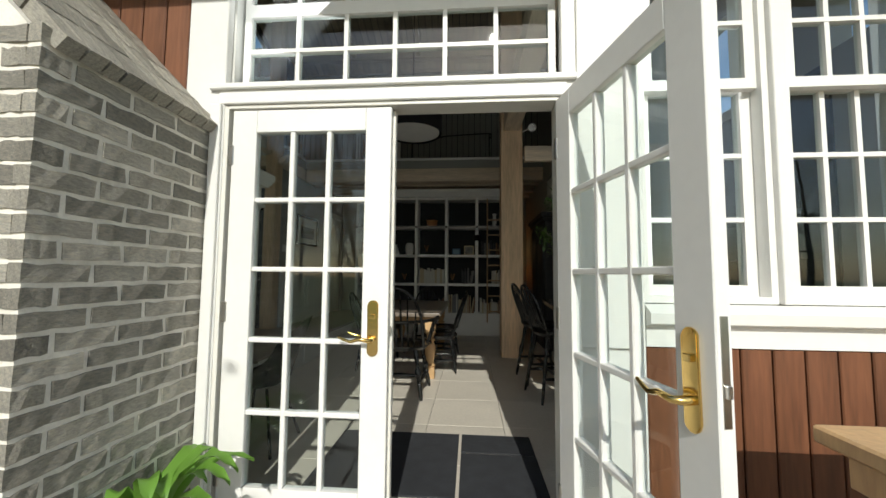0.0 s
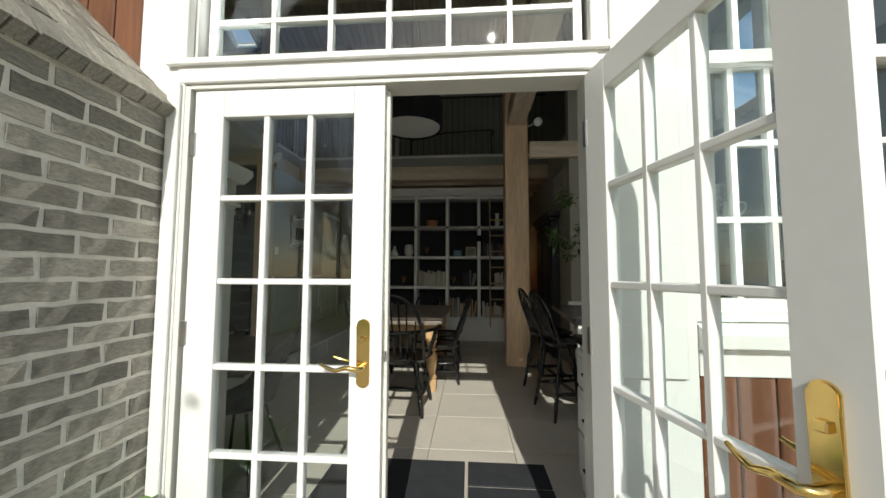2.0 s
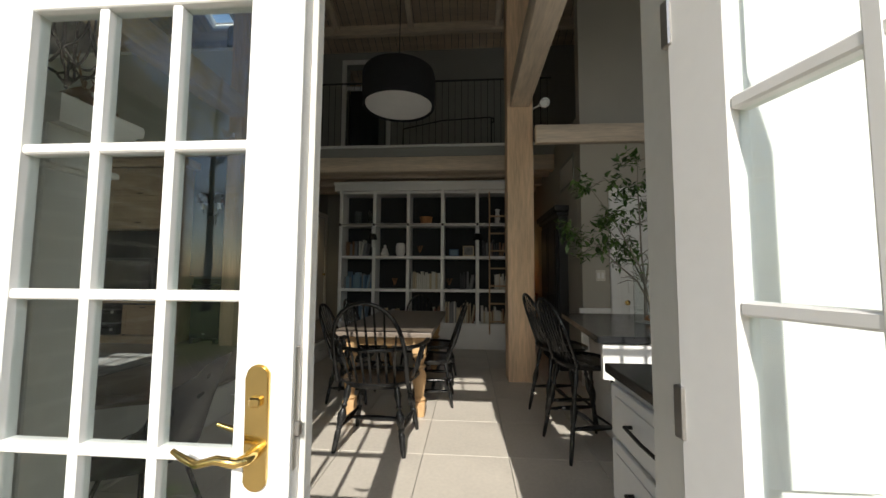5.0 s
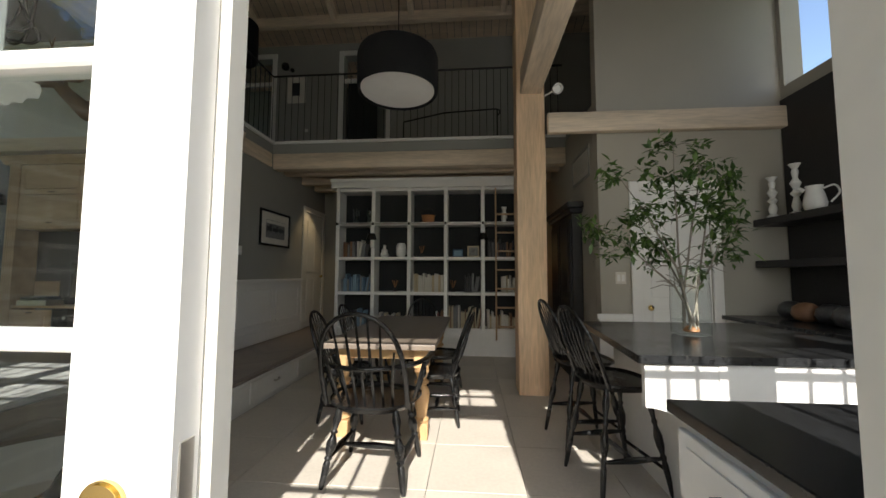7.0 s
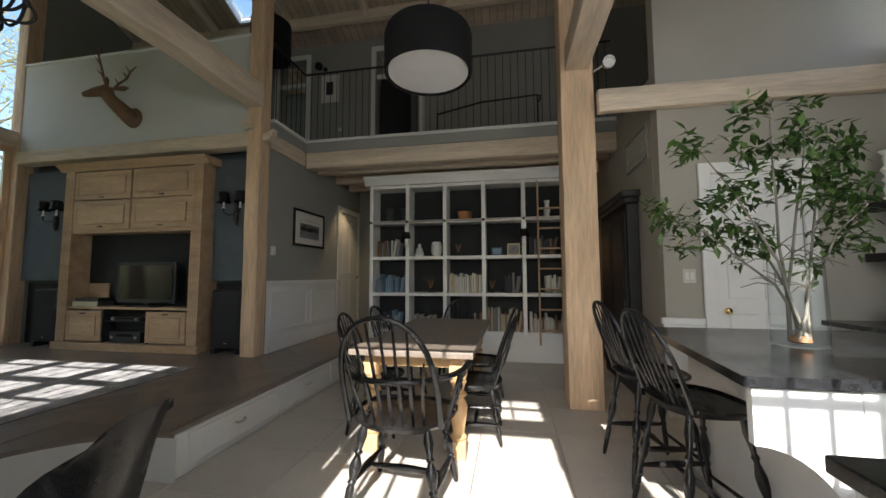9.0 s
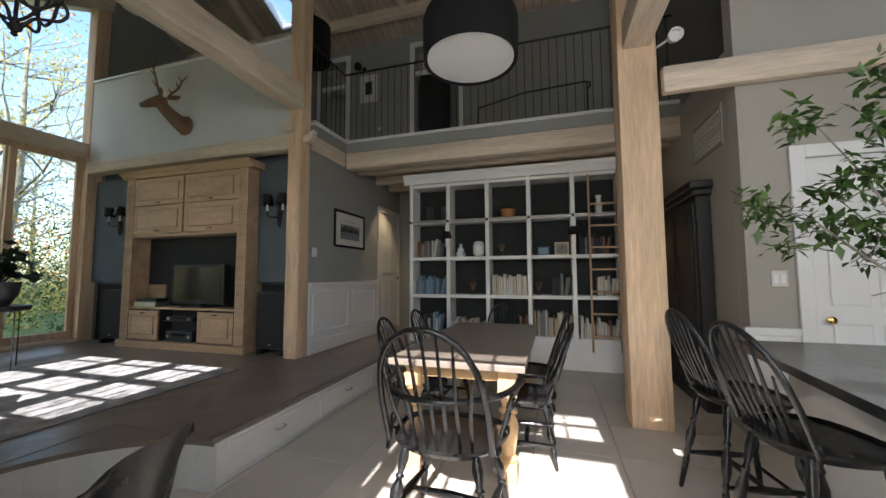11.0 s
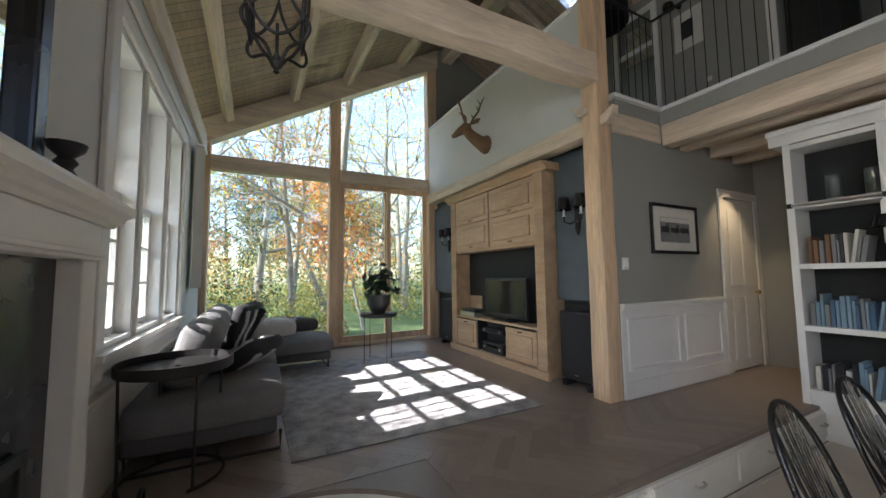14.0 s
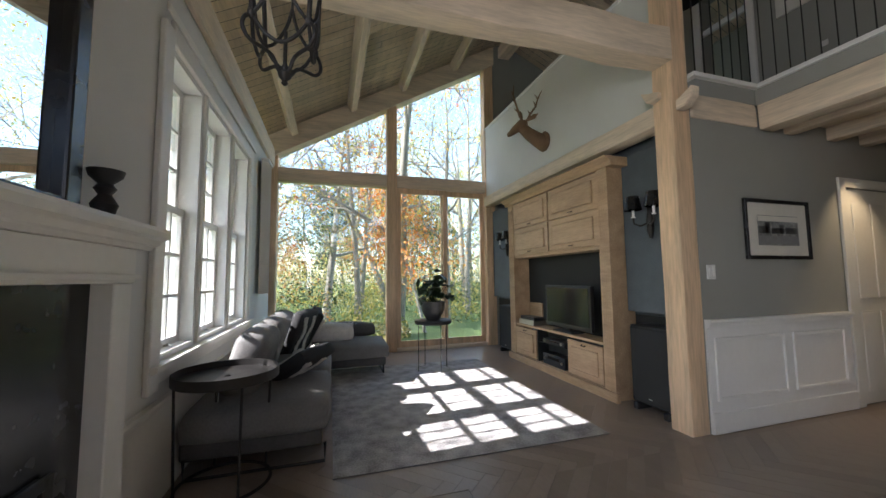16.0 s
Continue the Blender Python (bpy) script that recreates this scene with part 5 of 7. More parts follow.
branches = thing("leafy_branches", (VX, VY, 0.95), "tall leafy green branches spreading from the vase", "branches")
rng = random.Random(21)
leaves = bmesh.new()
for k, (dx, dy, h) in enumerate(((-0.56, 0.1, 0.70), (-0.46, -0.1, 1.0), (-0.08, 0.0, 1.24), (0.15, 0.1, 1.12), (0.27, -0.08, 0.68), (-0.2, 0.2, 0.70), (0.27, 0.15, 1.02))):
    base = Vector((VX + 0.04 * math.cos(k), VY + 0.04 * math.sin(k), 0.96))
    tip = Vector((VX + dx, VY + dy, 0.96 + h))
    pts = [base]
    for t in (0.2, 0.4, 0.6, 0.8, 1.0):
        p = base.lerp(tip, t)
        p.x = base.x + (tip.x - base.x) * t ** 1.7 + rng.uniform(-0.02, 0.02)
        p.y = base.y + (tip.y - base.y) * t ** 1.7 + rng.uniform(-0.02, 0.02)
        pts.append(p)
    part("stem", tube(pts, [0.009, 0.008, 0.007, 0.006, 0.004, 0.003], 7), BARK, branches, smooth=50)
    for t in (2, 3, 4, 5):
        for j in range(3):
            tw = pts[t] + Vector((rng.uniform(-0.14, 0.14), rng.uniform(-0.14, 0.14), rng.uniform(-0.05, 0.09)))
            part("twig", tube([pts[t], pts[t].lerp(tw, 0.5) + Vector((0, 0, 0.02)), tw], [0.0035, 0.003, 0.002], 5), BARK, branches)
            if t > 3 or (t == 3 and j == 0):
                leaf_cluster(leaves, tw, 28, 0.076, 0.034, rng)
part("leaves", leaves, GREEN, branches, "glossy pointed green leaves")


# ---- living room ----
CY = 4.475                       # front of the media cabinet
cab = thing("media_cabinet", (-4.7, CY, PLAT), "built-in knotty pine media cabinet with open niche", "cabinet")
for b_ in ((-5.84, CY + 0.02, PLAT, -5.74, 4.795, 2.86), (-3.68, CY + 0.02, PLAT, -3.58, 4.795, 2.86), (-5.739, CY + 0.03, 0.85, -3.681, 4.795, 0.88), (-5.739, CY + 0.03, 1.91, -3.681, 4.795, 1.945), (-5.739, CY + 0.03, PLAT, -3.681, 4.795, 0.40)):
    part("carcass_board", boxes(b_, bevel=0.002), CABWOOD, cab)
part("niche_back", boxes((-5.738, 4.77, 0.88, -3.682, 4.8, 1.91)), DARKBACK, cab, "dark niche back")
part("upper_back", boxes((-5.738, CY + 0.04, 1.946, -3.682, CY + 0.06, 2.85)), CABWOOD, cab)
for x in (-5.86, -3.72):
    pil = part("pilaster", boxes((x, CY - 0.005, PLAT + 0.1, x + 0.16, CY + 0.019, 2.80), bevel=0.004), CABWOOD, cab)
    for k in range(4):
        part("flute", boxes((x + 0.025 + 0.03 * k, CY - 0.012, PLAT + 0.2, x + 0.042 + 0.03 * k, CY - 0.0055, 2.70), bevel=0.003), CABWOOD, pil)
part("plinth", boxes((-5.9, CY - 0.03, PLAT, -3.52, CY + 0.02, PLAT + 0.1), bevel=0.006), CABWOOD, cab)
part("crown", along_x([(CY + 0.2, 2.80), (CY - 0.01, 2.80), (CY - 0.03, 2.84), (CY - 0.09, 2.88), (CY - 0.10, 2.895), (CY + 0.2, 2.895)], -5.95, -3.47), CABWOOD, cab, "pine crown moulding")
for i in range(2):
    for j in range(2):
        x0, z0 = -5.69 + 1.0 * i, 1.96 + 0.42 * j
        d = part("door", boxes((x0, CY, z0, x0 + 0.97, CY + 0.025, z0 + 0.405), bevel=0.003), CABWOOD, cab)
        part("raised_panel", boxes((x0 + 0.08, CY - 0.012, z0 + 0.07, x0 + 0.89, CY - 0.0005, z0 + 0.335), bevel=0.011), CABWOOD, d)
        part("pull", tube([(x0 + 0.45, CY, z0 + 0.035), (x0 + 0.46, CY - 0.025, z0 + 0.03), (x0 + 0.51, CY - 0.025, z0 + 0.03), (x0 + 0.52, CY, z0 + 0.035)], 0.006, 6), IRON, d, "black pull")
for x0, x1 in ((-5.69, -5.1), (-4.36, -3.74)):
    d = part("drawer", boxes((x0, CY, 0.42, x1, CY + 0.025, 0.83), bevel=0.003), CABWOOD, cab)
    part("raised_panel", boxes((x0 + 0.07, CY - 0.012, 0.49, x1 - 0.07, CY - 0.0005, 0.76), bevel=0.011), CABWOOD, d)
    part("pull", tube([((x0 + x1) / 2 - 0.035, CY, 0.80), ((x0 + x1) / 2 - 0.025, CY - 0.025, 0.795), ((x0 + x1) / 2 + 0.025, CY - 0.025, 0.795), ((x0 + x1) / 2 + 0.035, CY, 0.80)], 0.006, 6), IRON, d, "black pull")
part("bay_lining", boxes((-5.09, CY + 0.2, 0.41, -4.37, CY + 0.22, 0.845), (-5.095, CY + 0.03, 0.401, -5.085, CY + 0.2, 0.849), (-4.375, CY + 0.03, 0.401, -4.365, CY + 0.2, 0.849), (-5.084, CY + 0.04, 0.68, -4.376, CY + 0.19, 0.69)), DARKBACK, cab)
for z, h, n in ((0.402, 0.15, "receiver"), (0.692, 0.06, "disc_player")):
    rc = thing(n, (-4.73, CY + 0.1, z), "black audio component in the cabinet bay", "audio component")
    part("box", boxes((-4.98, CY + 0.035, z, -4.48, CY + 0.19, z + h), bevel=0.004), PLASTIC, rc)
    part("display", boxes((-4.86, CY + 0.031, z + h * 0.55, -4.6, CY + 0.0345, z + h * 0.8)), SCREEN, rc)
    for x in (-4.93, -4.54):
        part("dial", lathe([(0.02, 0), (0.018, 0.014), (0.003, 0.015)], (x, CY + 0.034, z + h * 0.5), 14, axis=(x, CY, z + h * 0.5)), STEEL, rc, smooth=40)
tv = thing("television", (-4.54, 4.615, 0.88), "flat black television on a low stand, switched off", "television")
part("bezel", boxes((-5.02, 4.605, 0.93, -4.06, 4.655, 1.49), bevel=0.012, seg=2), PLASTIC, tv)
part("screen", boxes((-4.98, 4.601, 0.985, -4.1, 4.6045, 1.455)), SCREEN, tv, "glossy dark screen")
part("stand", boxes((-4.75, 4.525, 0.881, -4.33, 4.705, 0.90), (-4.59, 4.615, 0.90, -4.49, 4.645, 0.94), bevel=0.005), PLASTIC, tv)
dk = thing("record_deck", (-5.45, 4.605, 0.88), "silver and black record deck in the niche", "audio component")
part("deck", boxes((-5.66, 4.515, 0.881, -5.22, 4.735, 0.95), bevel=0.006), STEEL, dk)
part("lid", boxes((-5.64, 4.535, 0.951, -5.24, 4.715, 1.0), bevel=0.006), PLASTIC, dk)
solid("record_sleeve", boxes((-5.70, 4.74, 0.881, -5.34, 4.765, 1.2), bevel=0.003), CABWOOD, "tan record sleeve leaning in the niche", "sleeve")
for x0, x1 in ((GABLE + 0.02, -5.86), (-3.56, -2.87)):
    solid("blue_panel", boxes((x0, 4.675, 1.24, x1, 4.8, 2.9), bevel=0.003), BLUE, "dark blue grey upholstered wall panel beside the cabinet", "panel", "structure")
    solid("speaker_niche", boxes((x0, 4.775, PLAT, x1, 4.8, 1.2)), DARKBACK, "black niche lining behind the loudspeaker", "panel", "structure")
    c = x1 - 0.33 if x1 < -5 else (x0 + x1) / 2 + 0.02
    spk = thing("loudspeaker", (c, 4.655, PLAT), "tall black floor loudspeaker in its niche", "loudspeaker", "loudspeakers beside the cabinet")
    part("cabinet", boxes((c - 0.23, 4.555, PLAT + 0.07, c + 0.23, 4.765, PLAT + 0.82), bevel=0.01), PLASTIC, spk)
    part("grille", boxes((c - 0.215, 4.54, PLAT + 0.09, c + 0.215, 4.5545, PLAT + 0.80), bevel=0.006), BLACKCLOTH, spk)
    part("badge", boxes((c - 0.02, 4.537, PLAT + 0.13, c + 0.02, 4.5398, PLAT + 0.14)), STEEL, spk)
    for s in (-1, 1):
        part("foot", boxes((c + s * 0.17 - 0.03, 4.525, PLAT, c + s * 0.17 + 0.03, 4.715, PLAT + 0.069), bevel=0.008), PLASTIC, spk)
for cx in (-6.28, -3.2):
    sc = thing("wall_sconce", (cx, 4.675, 2.2), "twin-arm iron wall sconce with black shades", "wall lamp", "sconces beside the cabinet")
    part("backplate", lathe([(0.012, 1.98), (0.03, 2.05), (0.035, 2.15), (0.022, 2.25), (0.028, 2.32), (0.006, 2.36)], (cx, 4.657, 0), 14), IRON, sc, smooth=50)
    for s in (-1, 1):
        part("arm", tube([(cx, 4.645, 2.14), (cx + s * 0.06, 4.595, 2.11), (cx + s * 0.12, 4.575, 2.14), (cx + s * 0.125, 4.575, 2.2)], 0.009, 8), IRON, sc)
        part("candle", lathe([(0.022, 2.2), (0.022, 2.21), (0.013, 2.212), (0.013, 2.30)], (cx + s * 0.125, 4.575, 0), 12), CERAMIC, sc, smooth=40)
        part("shade", lathe([(0.085, 2.28), (0.06, 2.42), (0.057, 2.42), (0.082, 2.28)], (cx + s * 0.125, 4.575, 0), 24), BLACKPAINT, sc, smooth=40)


def deer_head():
    """A carved stag's head for the wall: one plain mesh, looking along -x."""
    bm = bmesh.new()
    lathe([(0.02, 0), (0.13, 0.005), (0.14, 0.03), (0.11, 0.06), (0.02, 0.062)], (0, 0, 0), 20, bm, axis=(0, -1, 0))
    add_tube(bm, [(0, -0.03, -0.02), (-0.03, -0.14, 0.04), (-0.09, -0.24, 0.13), (-0.15, -0.30, 0.22)], [0.12, 0.10, 0.085, 0.075], 14)
    add_tube(bm, [(-0.08, -0.28, 0.26), (-0.15, -0.31, 0.265), (-0.26, -0.36, 0.235), (-0.36, -0.40, 0.20), (-0.40, -0.42, 0.19)], [0.05, 0.078, 0.06, 0.04, 0.028], 14)
    for s in (-1, 1):
        b = Vector((-0.10, -0.29 + s * 0.05, 0.32))
        add_tube(bm, [b, b + Vector((0.08, s * 0.07, 0.03)), b + Vector((0.13, s * 0.10, 0.05))], [0.02, 0.035, 0.006], 8)
        a = [b + Vector(v) for v in ((-0.01, 0, 0), (0.0, s * 0.05, 0.09), (0.05, s * 0.12, 0.19), (0.05, s * 0.16, 0.30), (-0.02, s * 0.15, 0.40))]
        add_tube(bm, a, [0.018, 0.016, 0.014, 0.011, 0.004], 8)
        for i, v in ((1, (-0.10, s * 0.02, 0.10)), (2, (-0.09, s * 0.02, 0.12)), (3, (0.08, s * 0.03, 0.10))):
            add_tube(bm, [a[i], a[i] + Vector(v) * 0.6, a[i] + Vector(v)], [0.012, 0.009, 0.003], 7)
    bm.transform(Matrix.Translation((-4.82, 4.558, 3.55)) @ Matrix.Diagonal((0.95, 0.95, 1.05, 1)))
    return bm


solid("deer_head", deer_head(), DEERM, "carved brown stag's head mounted on the balcony wall", "wall sculpture", smooth=60)

wl = thing("wall_lamp", (-6.1, 6.59, 5.0), "black swing-arm wall lamp behind the balcony", "lamp")
part("arm", tube([(-5.9, 6.59, 4.75), (-5.9, 6.42, 4.75), (-5.9, 6.4, 5.15), (-5.3, 5.9, 5.15)], 0.012, 8), IRON, wl)
part("shade", lathe([(0.09, 5.0), (0.03, 5.12), (0.028, 5.12), (0.085, 5.0)], (-5.3, 5.9, 0), 20), IRON, wl, smooth=40)

rug = thing("rug", (-4.3, 2.7, PLAT), "large silver grey sculpted pile rug on the oak floor", "rug")
rb = bmesh.new()
nx, ny = 60, 46
grid = [[rb.verts.new((-5.92 + 2.95 * i / nx, 1.655 + 2.205 * j / ny, PLAT + 0.016 + (0.006 * noise.noise(Vector((i * 0.7, j * 0.7, 0))) if 0 < i < nx and 0 < j < ny else -0.006))) for j in range(ny + 1)] for i in range(nx + 1)]
for i in range(nx):
    for j in range(ny):
        rb.faces.new((grid[i][j], grid[i + 1][j], grid[i + 1][j + 1], grid[i][j + 1]))
part("surface", rb, RUGM, rug, smooth=60)
part("backing", boxes((-5.92, 1.655, PLAT + 0.001, -2.97, 3.86, PLAT + 0.009)), SOFAM, rug)

sofa = thing("sofa", (-4.7, 1.2, PLAT), "low grey velvet corner sofa on thin metal runners", "sofa")
part("base", boxes((-6.3, 0.68, PLAT + 0.11, -3.26, 1.58, PLAT + 0.24), bevel=0.03, seg=3), SOFADARK, sofa, smooth=50)
part("chaise_base", boxes((-6.35, 1.565, PLAT + 0.13, -5.45, 2.36, PLAT + 0.24), bevel=0.03, seg=3), SOFADARK, sofa, smooth=50)
for x0, x1 in ((-4.28, -3.2), (-5.42, -4.3)):
    part("seat_cushion", cushion(x0, 0.665 if x1 > -4 else 0.95, PLAT + 0.21, x1, 1.64, PLAT + 0.44, 0.03), SOFAM, sofa, smooth=70)
part("chaise_cushion", cushion(-6.36, 0.95, PLAT + 0.21, -5.44, 2.42, PLAT + 0.42, 0.03), SOFAM, sofa, smooth=70)
part("back_rest", cushion(-6.36, 0.70, PLAT + 0.2, -4.3, 0.97, PLAT + 0.62, 0.02), SOFAM, sofa, smooth=70)
for x0, x1 in ((-4.15, -3.45), (-4.9, -4.18), (-5.65, -4.92)):
    tilt = Matrix.Translation(((x0 + x1) / 2, 1.02, PLAT + 0.62)) @ Matrix.Rotation(radians(-18), 4, "X") @ Matrix.Translation((-(x0 + x1) / 2, -1.02, -(PLAT + 0.62)))
    part("back_cushion", cushion(x0, 0.86, PLAT + 0.40, x1, 1.14, PLAT + 0.90, 0.03, tilt), SOFAM, sofa, smooth=70)
part("end_bolster", cushion(-6.40, 1.1, PLAT + 0.42, -6.16, 2.3, PLAT + 0.62, 0.03), SOFADARK, sofa, smooth=70)
for x, y0, y1 in ((-3.24, 0.72, 1.6), (-5.2, 0.8, 1.58)):
    part("runner", tube([(x, y0, PLAT + 0.14), (x, y0, PLAT + 0.012), (x, y1, PLAT + 0.012), (x, y1, PLAT + 0.14)], 0.011, 8), IRON, sofa, "black metal runner")
part("runner", tube([(-5.5, 2.33, PLAT + 0.14), (-5.5, 2.33, PLAT + 0.026), (-6.3, 2.33, PLAT + 0.026), (-6.3, 2.33, PLAT + 0.14)], 0.011, 8), IRON, sofa, "black metal runner")


def pillow(loc, rot, material, stripes, label, w=0.46):
    p = thing("throw_pillow", loc, label, "pillow", "pillows on the sofa")
    m_ = Matrix.Translation(loc) @ Euler([radians(a) for a in rot]).to_matrix().to_4x4()
    part("cover", cushion(-w / 2, -0.07, -w / 2, w / 2, 0.07, w / 2, 0.0, m_), material, p, smooth=70)
    for k in range(stripes):
        x = -w / 2 + w * (k + 0.75) / (stripes + 0.6)
        bm = bmesh.new()
        for j in range(8):
            z0, z1 = -w * 0.40 + w * 0.8 * j / 8, -w * 0.40 + w * 0.8 * (j + 1) / 8
            add_box(bm, x + 0.04 * math.sin(j * 0.9 + k), -0.082, z0, x + 0.07 + 0.04 * math.sin(j * 0.9 + k), 0.082, z1)
        bm.transform(m_)
        part("stripe", bm, CLOTHBW if material is BLACKCLOTH else BLACKCLOTH, p, "wavy woven stripe")
    return p


pillow((-3.95, 1.36, PLAT + 0.55), (-58, 0, -30), BLACKCLOTH, 2, "black and ivory patterned pillow lying on the seat", 0.5)
pillow((-5.15, 1.28, PLAT + 0.68), (-20, 0, -18), BLACKCLOTH, 2, "black and ivory patterned pillow leaning on the back", 0.54)
pillow((-5.62, 1.36, PLAT + 0.67), (-28, 8, 8), BLACKCLOTH, 3, "black pillow with ivory stripes on the chaise", 0.52)
fp = thing("fur_pillow", (-5.95, 1.55, PLAT + 0.55), "shaggy white fur pillow on the chaise", "pillow", "pillows on the sofa")
bm = cushion(-6.12, 1.3, PLAT + 0.43, -5.75, 1.95, PLAT + 0.63, 0.05)
part("cover", bm, FUR, fp, smooth=70)
tuft = bmesh.new()
rng = random.Random(8)
for _ in range(900):
    a, b = rng.uniform(-1, 1), rng.uniform(-1, 1)
    q = Vector((-5.935 + 0.18 * a, 1.625 + 0.32 * b, PLAT + 0.56 + 0.09 * max(0, 1 - a * a) ** 0.5))
    d = Vector((a + rng.gauss(0, 0.5), b + rng.gauss(0, 0.5), rng.uniform(-0.3, 0.7))).normalized() * rng.uniform(0.04, 0.08)
    w = Vector((-d.y, d.x, 0)).normalized() * 0.004 if abs(d.x) + abs(d.y) > 1e-4 else Vector((0.004, 0, 0))
    tuft.faces.new([tuft.verts.new(p) for p in (q - w, q + w, q + d)])
part("tufts", tuft, FUR, fp)

TX, TY = -3.14, 0.985
st = thing("tray_table", (TX, TY, PLAT), "round dark tray table with mirrored top on a ring base", "side table")
part("tray_rim", lathe([(0.30, 0.98), (0.305, 0.965), (0.31, 0.97), (0.31, 1.03), (0.302, 1.03), (0.30, 0.985)], (TX, TY, 0), 48), IRON, st, smooth=40)
part("tray_top", lathe([(0.02, 0.976), (0.298, 0.977), (0.298, 0.984), (0.02, 0.985)], (TX, TY, 0), 48), MIRROR, st, "mirrored glass top", smooth=40)
part("ring", tube([(TX + 0.27 * math.cos(a), TY + 0.27 * math.sin(a), PLAT + 0.014) for a in [2 * math.pi * k / 32 * 0.8 + 0.4 for k in range(33)]], 0.011, 6), IRON, st)
for a in (0.5, 2.2, 3.6, 5.2):
    part("leg", tube([(TX + 0.27 * math.cos(a), TY + 0.27 * math.sin(a), PLAT + 0.015), (TX + 0.29 * math.cos(a), TY + 0.29 * math.sin(a), 0.97)], 0.008, 6), IRON, st)

px_, py_ = -5.5, 3.04
pt = thing("plant_table", (px_, py_, PLAT), "small round dark table on a thin wire base", "side table")
part("top", lathe([(0.02, 0.955), (0.255, 0.955), (0.265, 0.965), (0.265, 1.005), (0.255, 1.01), (0.02, 1.01)], (px_, py_, 0), 40), BLACKWOOD, pt, smooth=40)
part("ring", tube([(px_ + 0.24 * math.cos(2 * math.pi * k / 28 * 0.85), py_ + 0.24 * math.sin(2 * math.pi * k / 28 * 0.85), PLAT + 0.01) for k in range(29)], 0.007, 6), IRON, pt)
for a in (0.2, 1.9, 3.4, 5.0):
    part("leg", tube([(px_ + 0.24 * math.cos(a), py_ + 0.24 * math.sin(a), PLAT + 0.01), (px_ + 0.24 * math.cos(a), py_ + 0.24 * math.sin(a), 0.955)], 0.006, 6), IRON, pt)
pp = thing("potted_plant", (px_, py_, 1.01), "dark leafy plant in a round pewter bowl", "plant")
part("pot", lathe([(0.09, 1.011), (0.10, 1.02), (0.165, 1.14), (0.175, 1.24), (0.18, 1.27), (0.165, 1.27), (0.16, 1.2)], (px_, py_, 0), 28), POTM, pp, smooth=40)
part("soil", lathe([(0.02, 1.2), (0.158, 1.2), (0.155, 1.225), (0.02, 1.23)], (px_, py_, 0), 20), BARK, pp)
lv = bmesh.new()
rng = random.Random(5)
for _ in range(34):
    a, e = rng.uniform(0, 6.28), rng.uniform(0.1, 1.35)
    L = rng.uniform(0.15, 0.42)
    c = Vector((px_ + L * 0.75 * math.cos(a) * math.cos(e), py_ + L * 0.75 * math.sin(a) * math.cos(e), 1.27 + L * math.sin(e) + 0.05))
    add_tube(lv, [(px_, py_, 1.22), c], 0.004, 5)
    leaf_cluster(lv, c, 2, 0.17, 0.02, rng, 0.5, 0.9)
part("leaves", lv, DARKLEAF, pp, "broad dark leaves")

# fireplace, mirror and mantel
fpl = thing("fireplace", (-1.5, 0.8, 0), "white painted mantelpiece round a black fireplace", "fireplace")
part("backing", boxes((-2.045, 0.66, 0, -0.98, 0.78, 1.615)), BLACKPAINT, fpl, "black slab infill")
part("firebox", boxes((-1.840, 0.781, 0, -1.05, 0.79, 1.02)), DARKBACK, fpl)
part("screen_frame", boxes((-1.860, 0.791, 0.98, -1.04, 0.805, 1.02), (-1.880, 0.791, 0, -1.840, 0.805, 1.02), bevel=0.003), IRON, fpl, "black iron fire screen")
for x in (-2.180, -0.97):
    part("pilaster", boxes((x, 0.655, 0, x + (0.13 if x < -2 else 0.19), 0.85, 1.605), bevel=0.004), CREAM, fpl)
part("frieze", boxes((-2.180, 0.655, 1.606, -0.78, 0.86, 1.745), (-2.200, 0.655, 1.620, -0.76, 0.875, 1.640), bevel=0.004), CREAM, fpl)
part("mantel_shelf", along_x([(0.655, 1.745), (0.87, 1.745), (0.88, 1.760), (0.90, 1.765), (0.91, 1.785), (0.935, 1.795), (0.94, 1.820), (0.935, 1.835), (0.655, 1.835)], -2.280, -0.74), CREAM, fpl)
mr = thing("mirror", (-1.5, 0.7, 1.835), "large mirror in a black frame over the mantel", "mirror")
part("glass", boxes((-1.990, 0.66, 1.905, -1.0, 0.675, 3.345)), MIRROR, mr, "silvered glass")
part("frame", boxes((-2.080, 0.655, 1.836, -1.990, 0.72, 3.445), (-1.0, 0.655, 1.836, -0.91, 0.72, 3.445), (-1.989, 0.655, 1.836, -1.001, 0.72, 1.915), (-1.989, 0.655, 3.29, -1.001, 0.72, 3.445), bevel=0.012, seg=2), BLACKPAINT, mr)
cs = lathe([(0.055, 1.836), (0.055, 1.855), (0.032, 1.875), (0.046, 1.925), (0.022, 1.965), (0.038, 1.990), (0.024, 2.010), (0.055, 2.040), (0.062, 2.065), (0.02, 2.066)], (-2.180, 0.74, 0), 24)
solid("candlestick", cs, BLACKWOOD, "black turned wooden candlestick on the mantel", "candlestick", smooth=40)
ts = thing("fire_tools", (-2.45, 0.95, PLAT), "black iron fire tool stand beside the hearth", "fire tools")
part("ring", tube([(-2.55 + 0.05 * math.cos(2 * math.pi * k / 16), 0.95, PLAT + 0.16 + 0.07 * math.sin(2 * math.pi * k / 16)) for k in range(17)], 0.009, 6), IRON, ts)
part("foot", boxes((-2.65, 0.85, PLAT, -2.45, 1.05, PLAT + 0.09), bevel=0.02), IRON, ts)

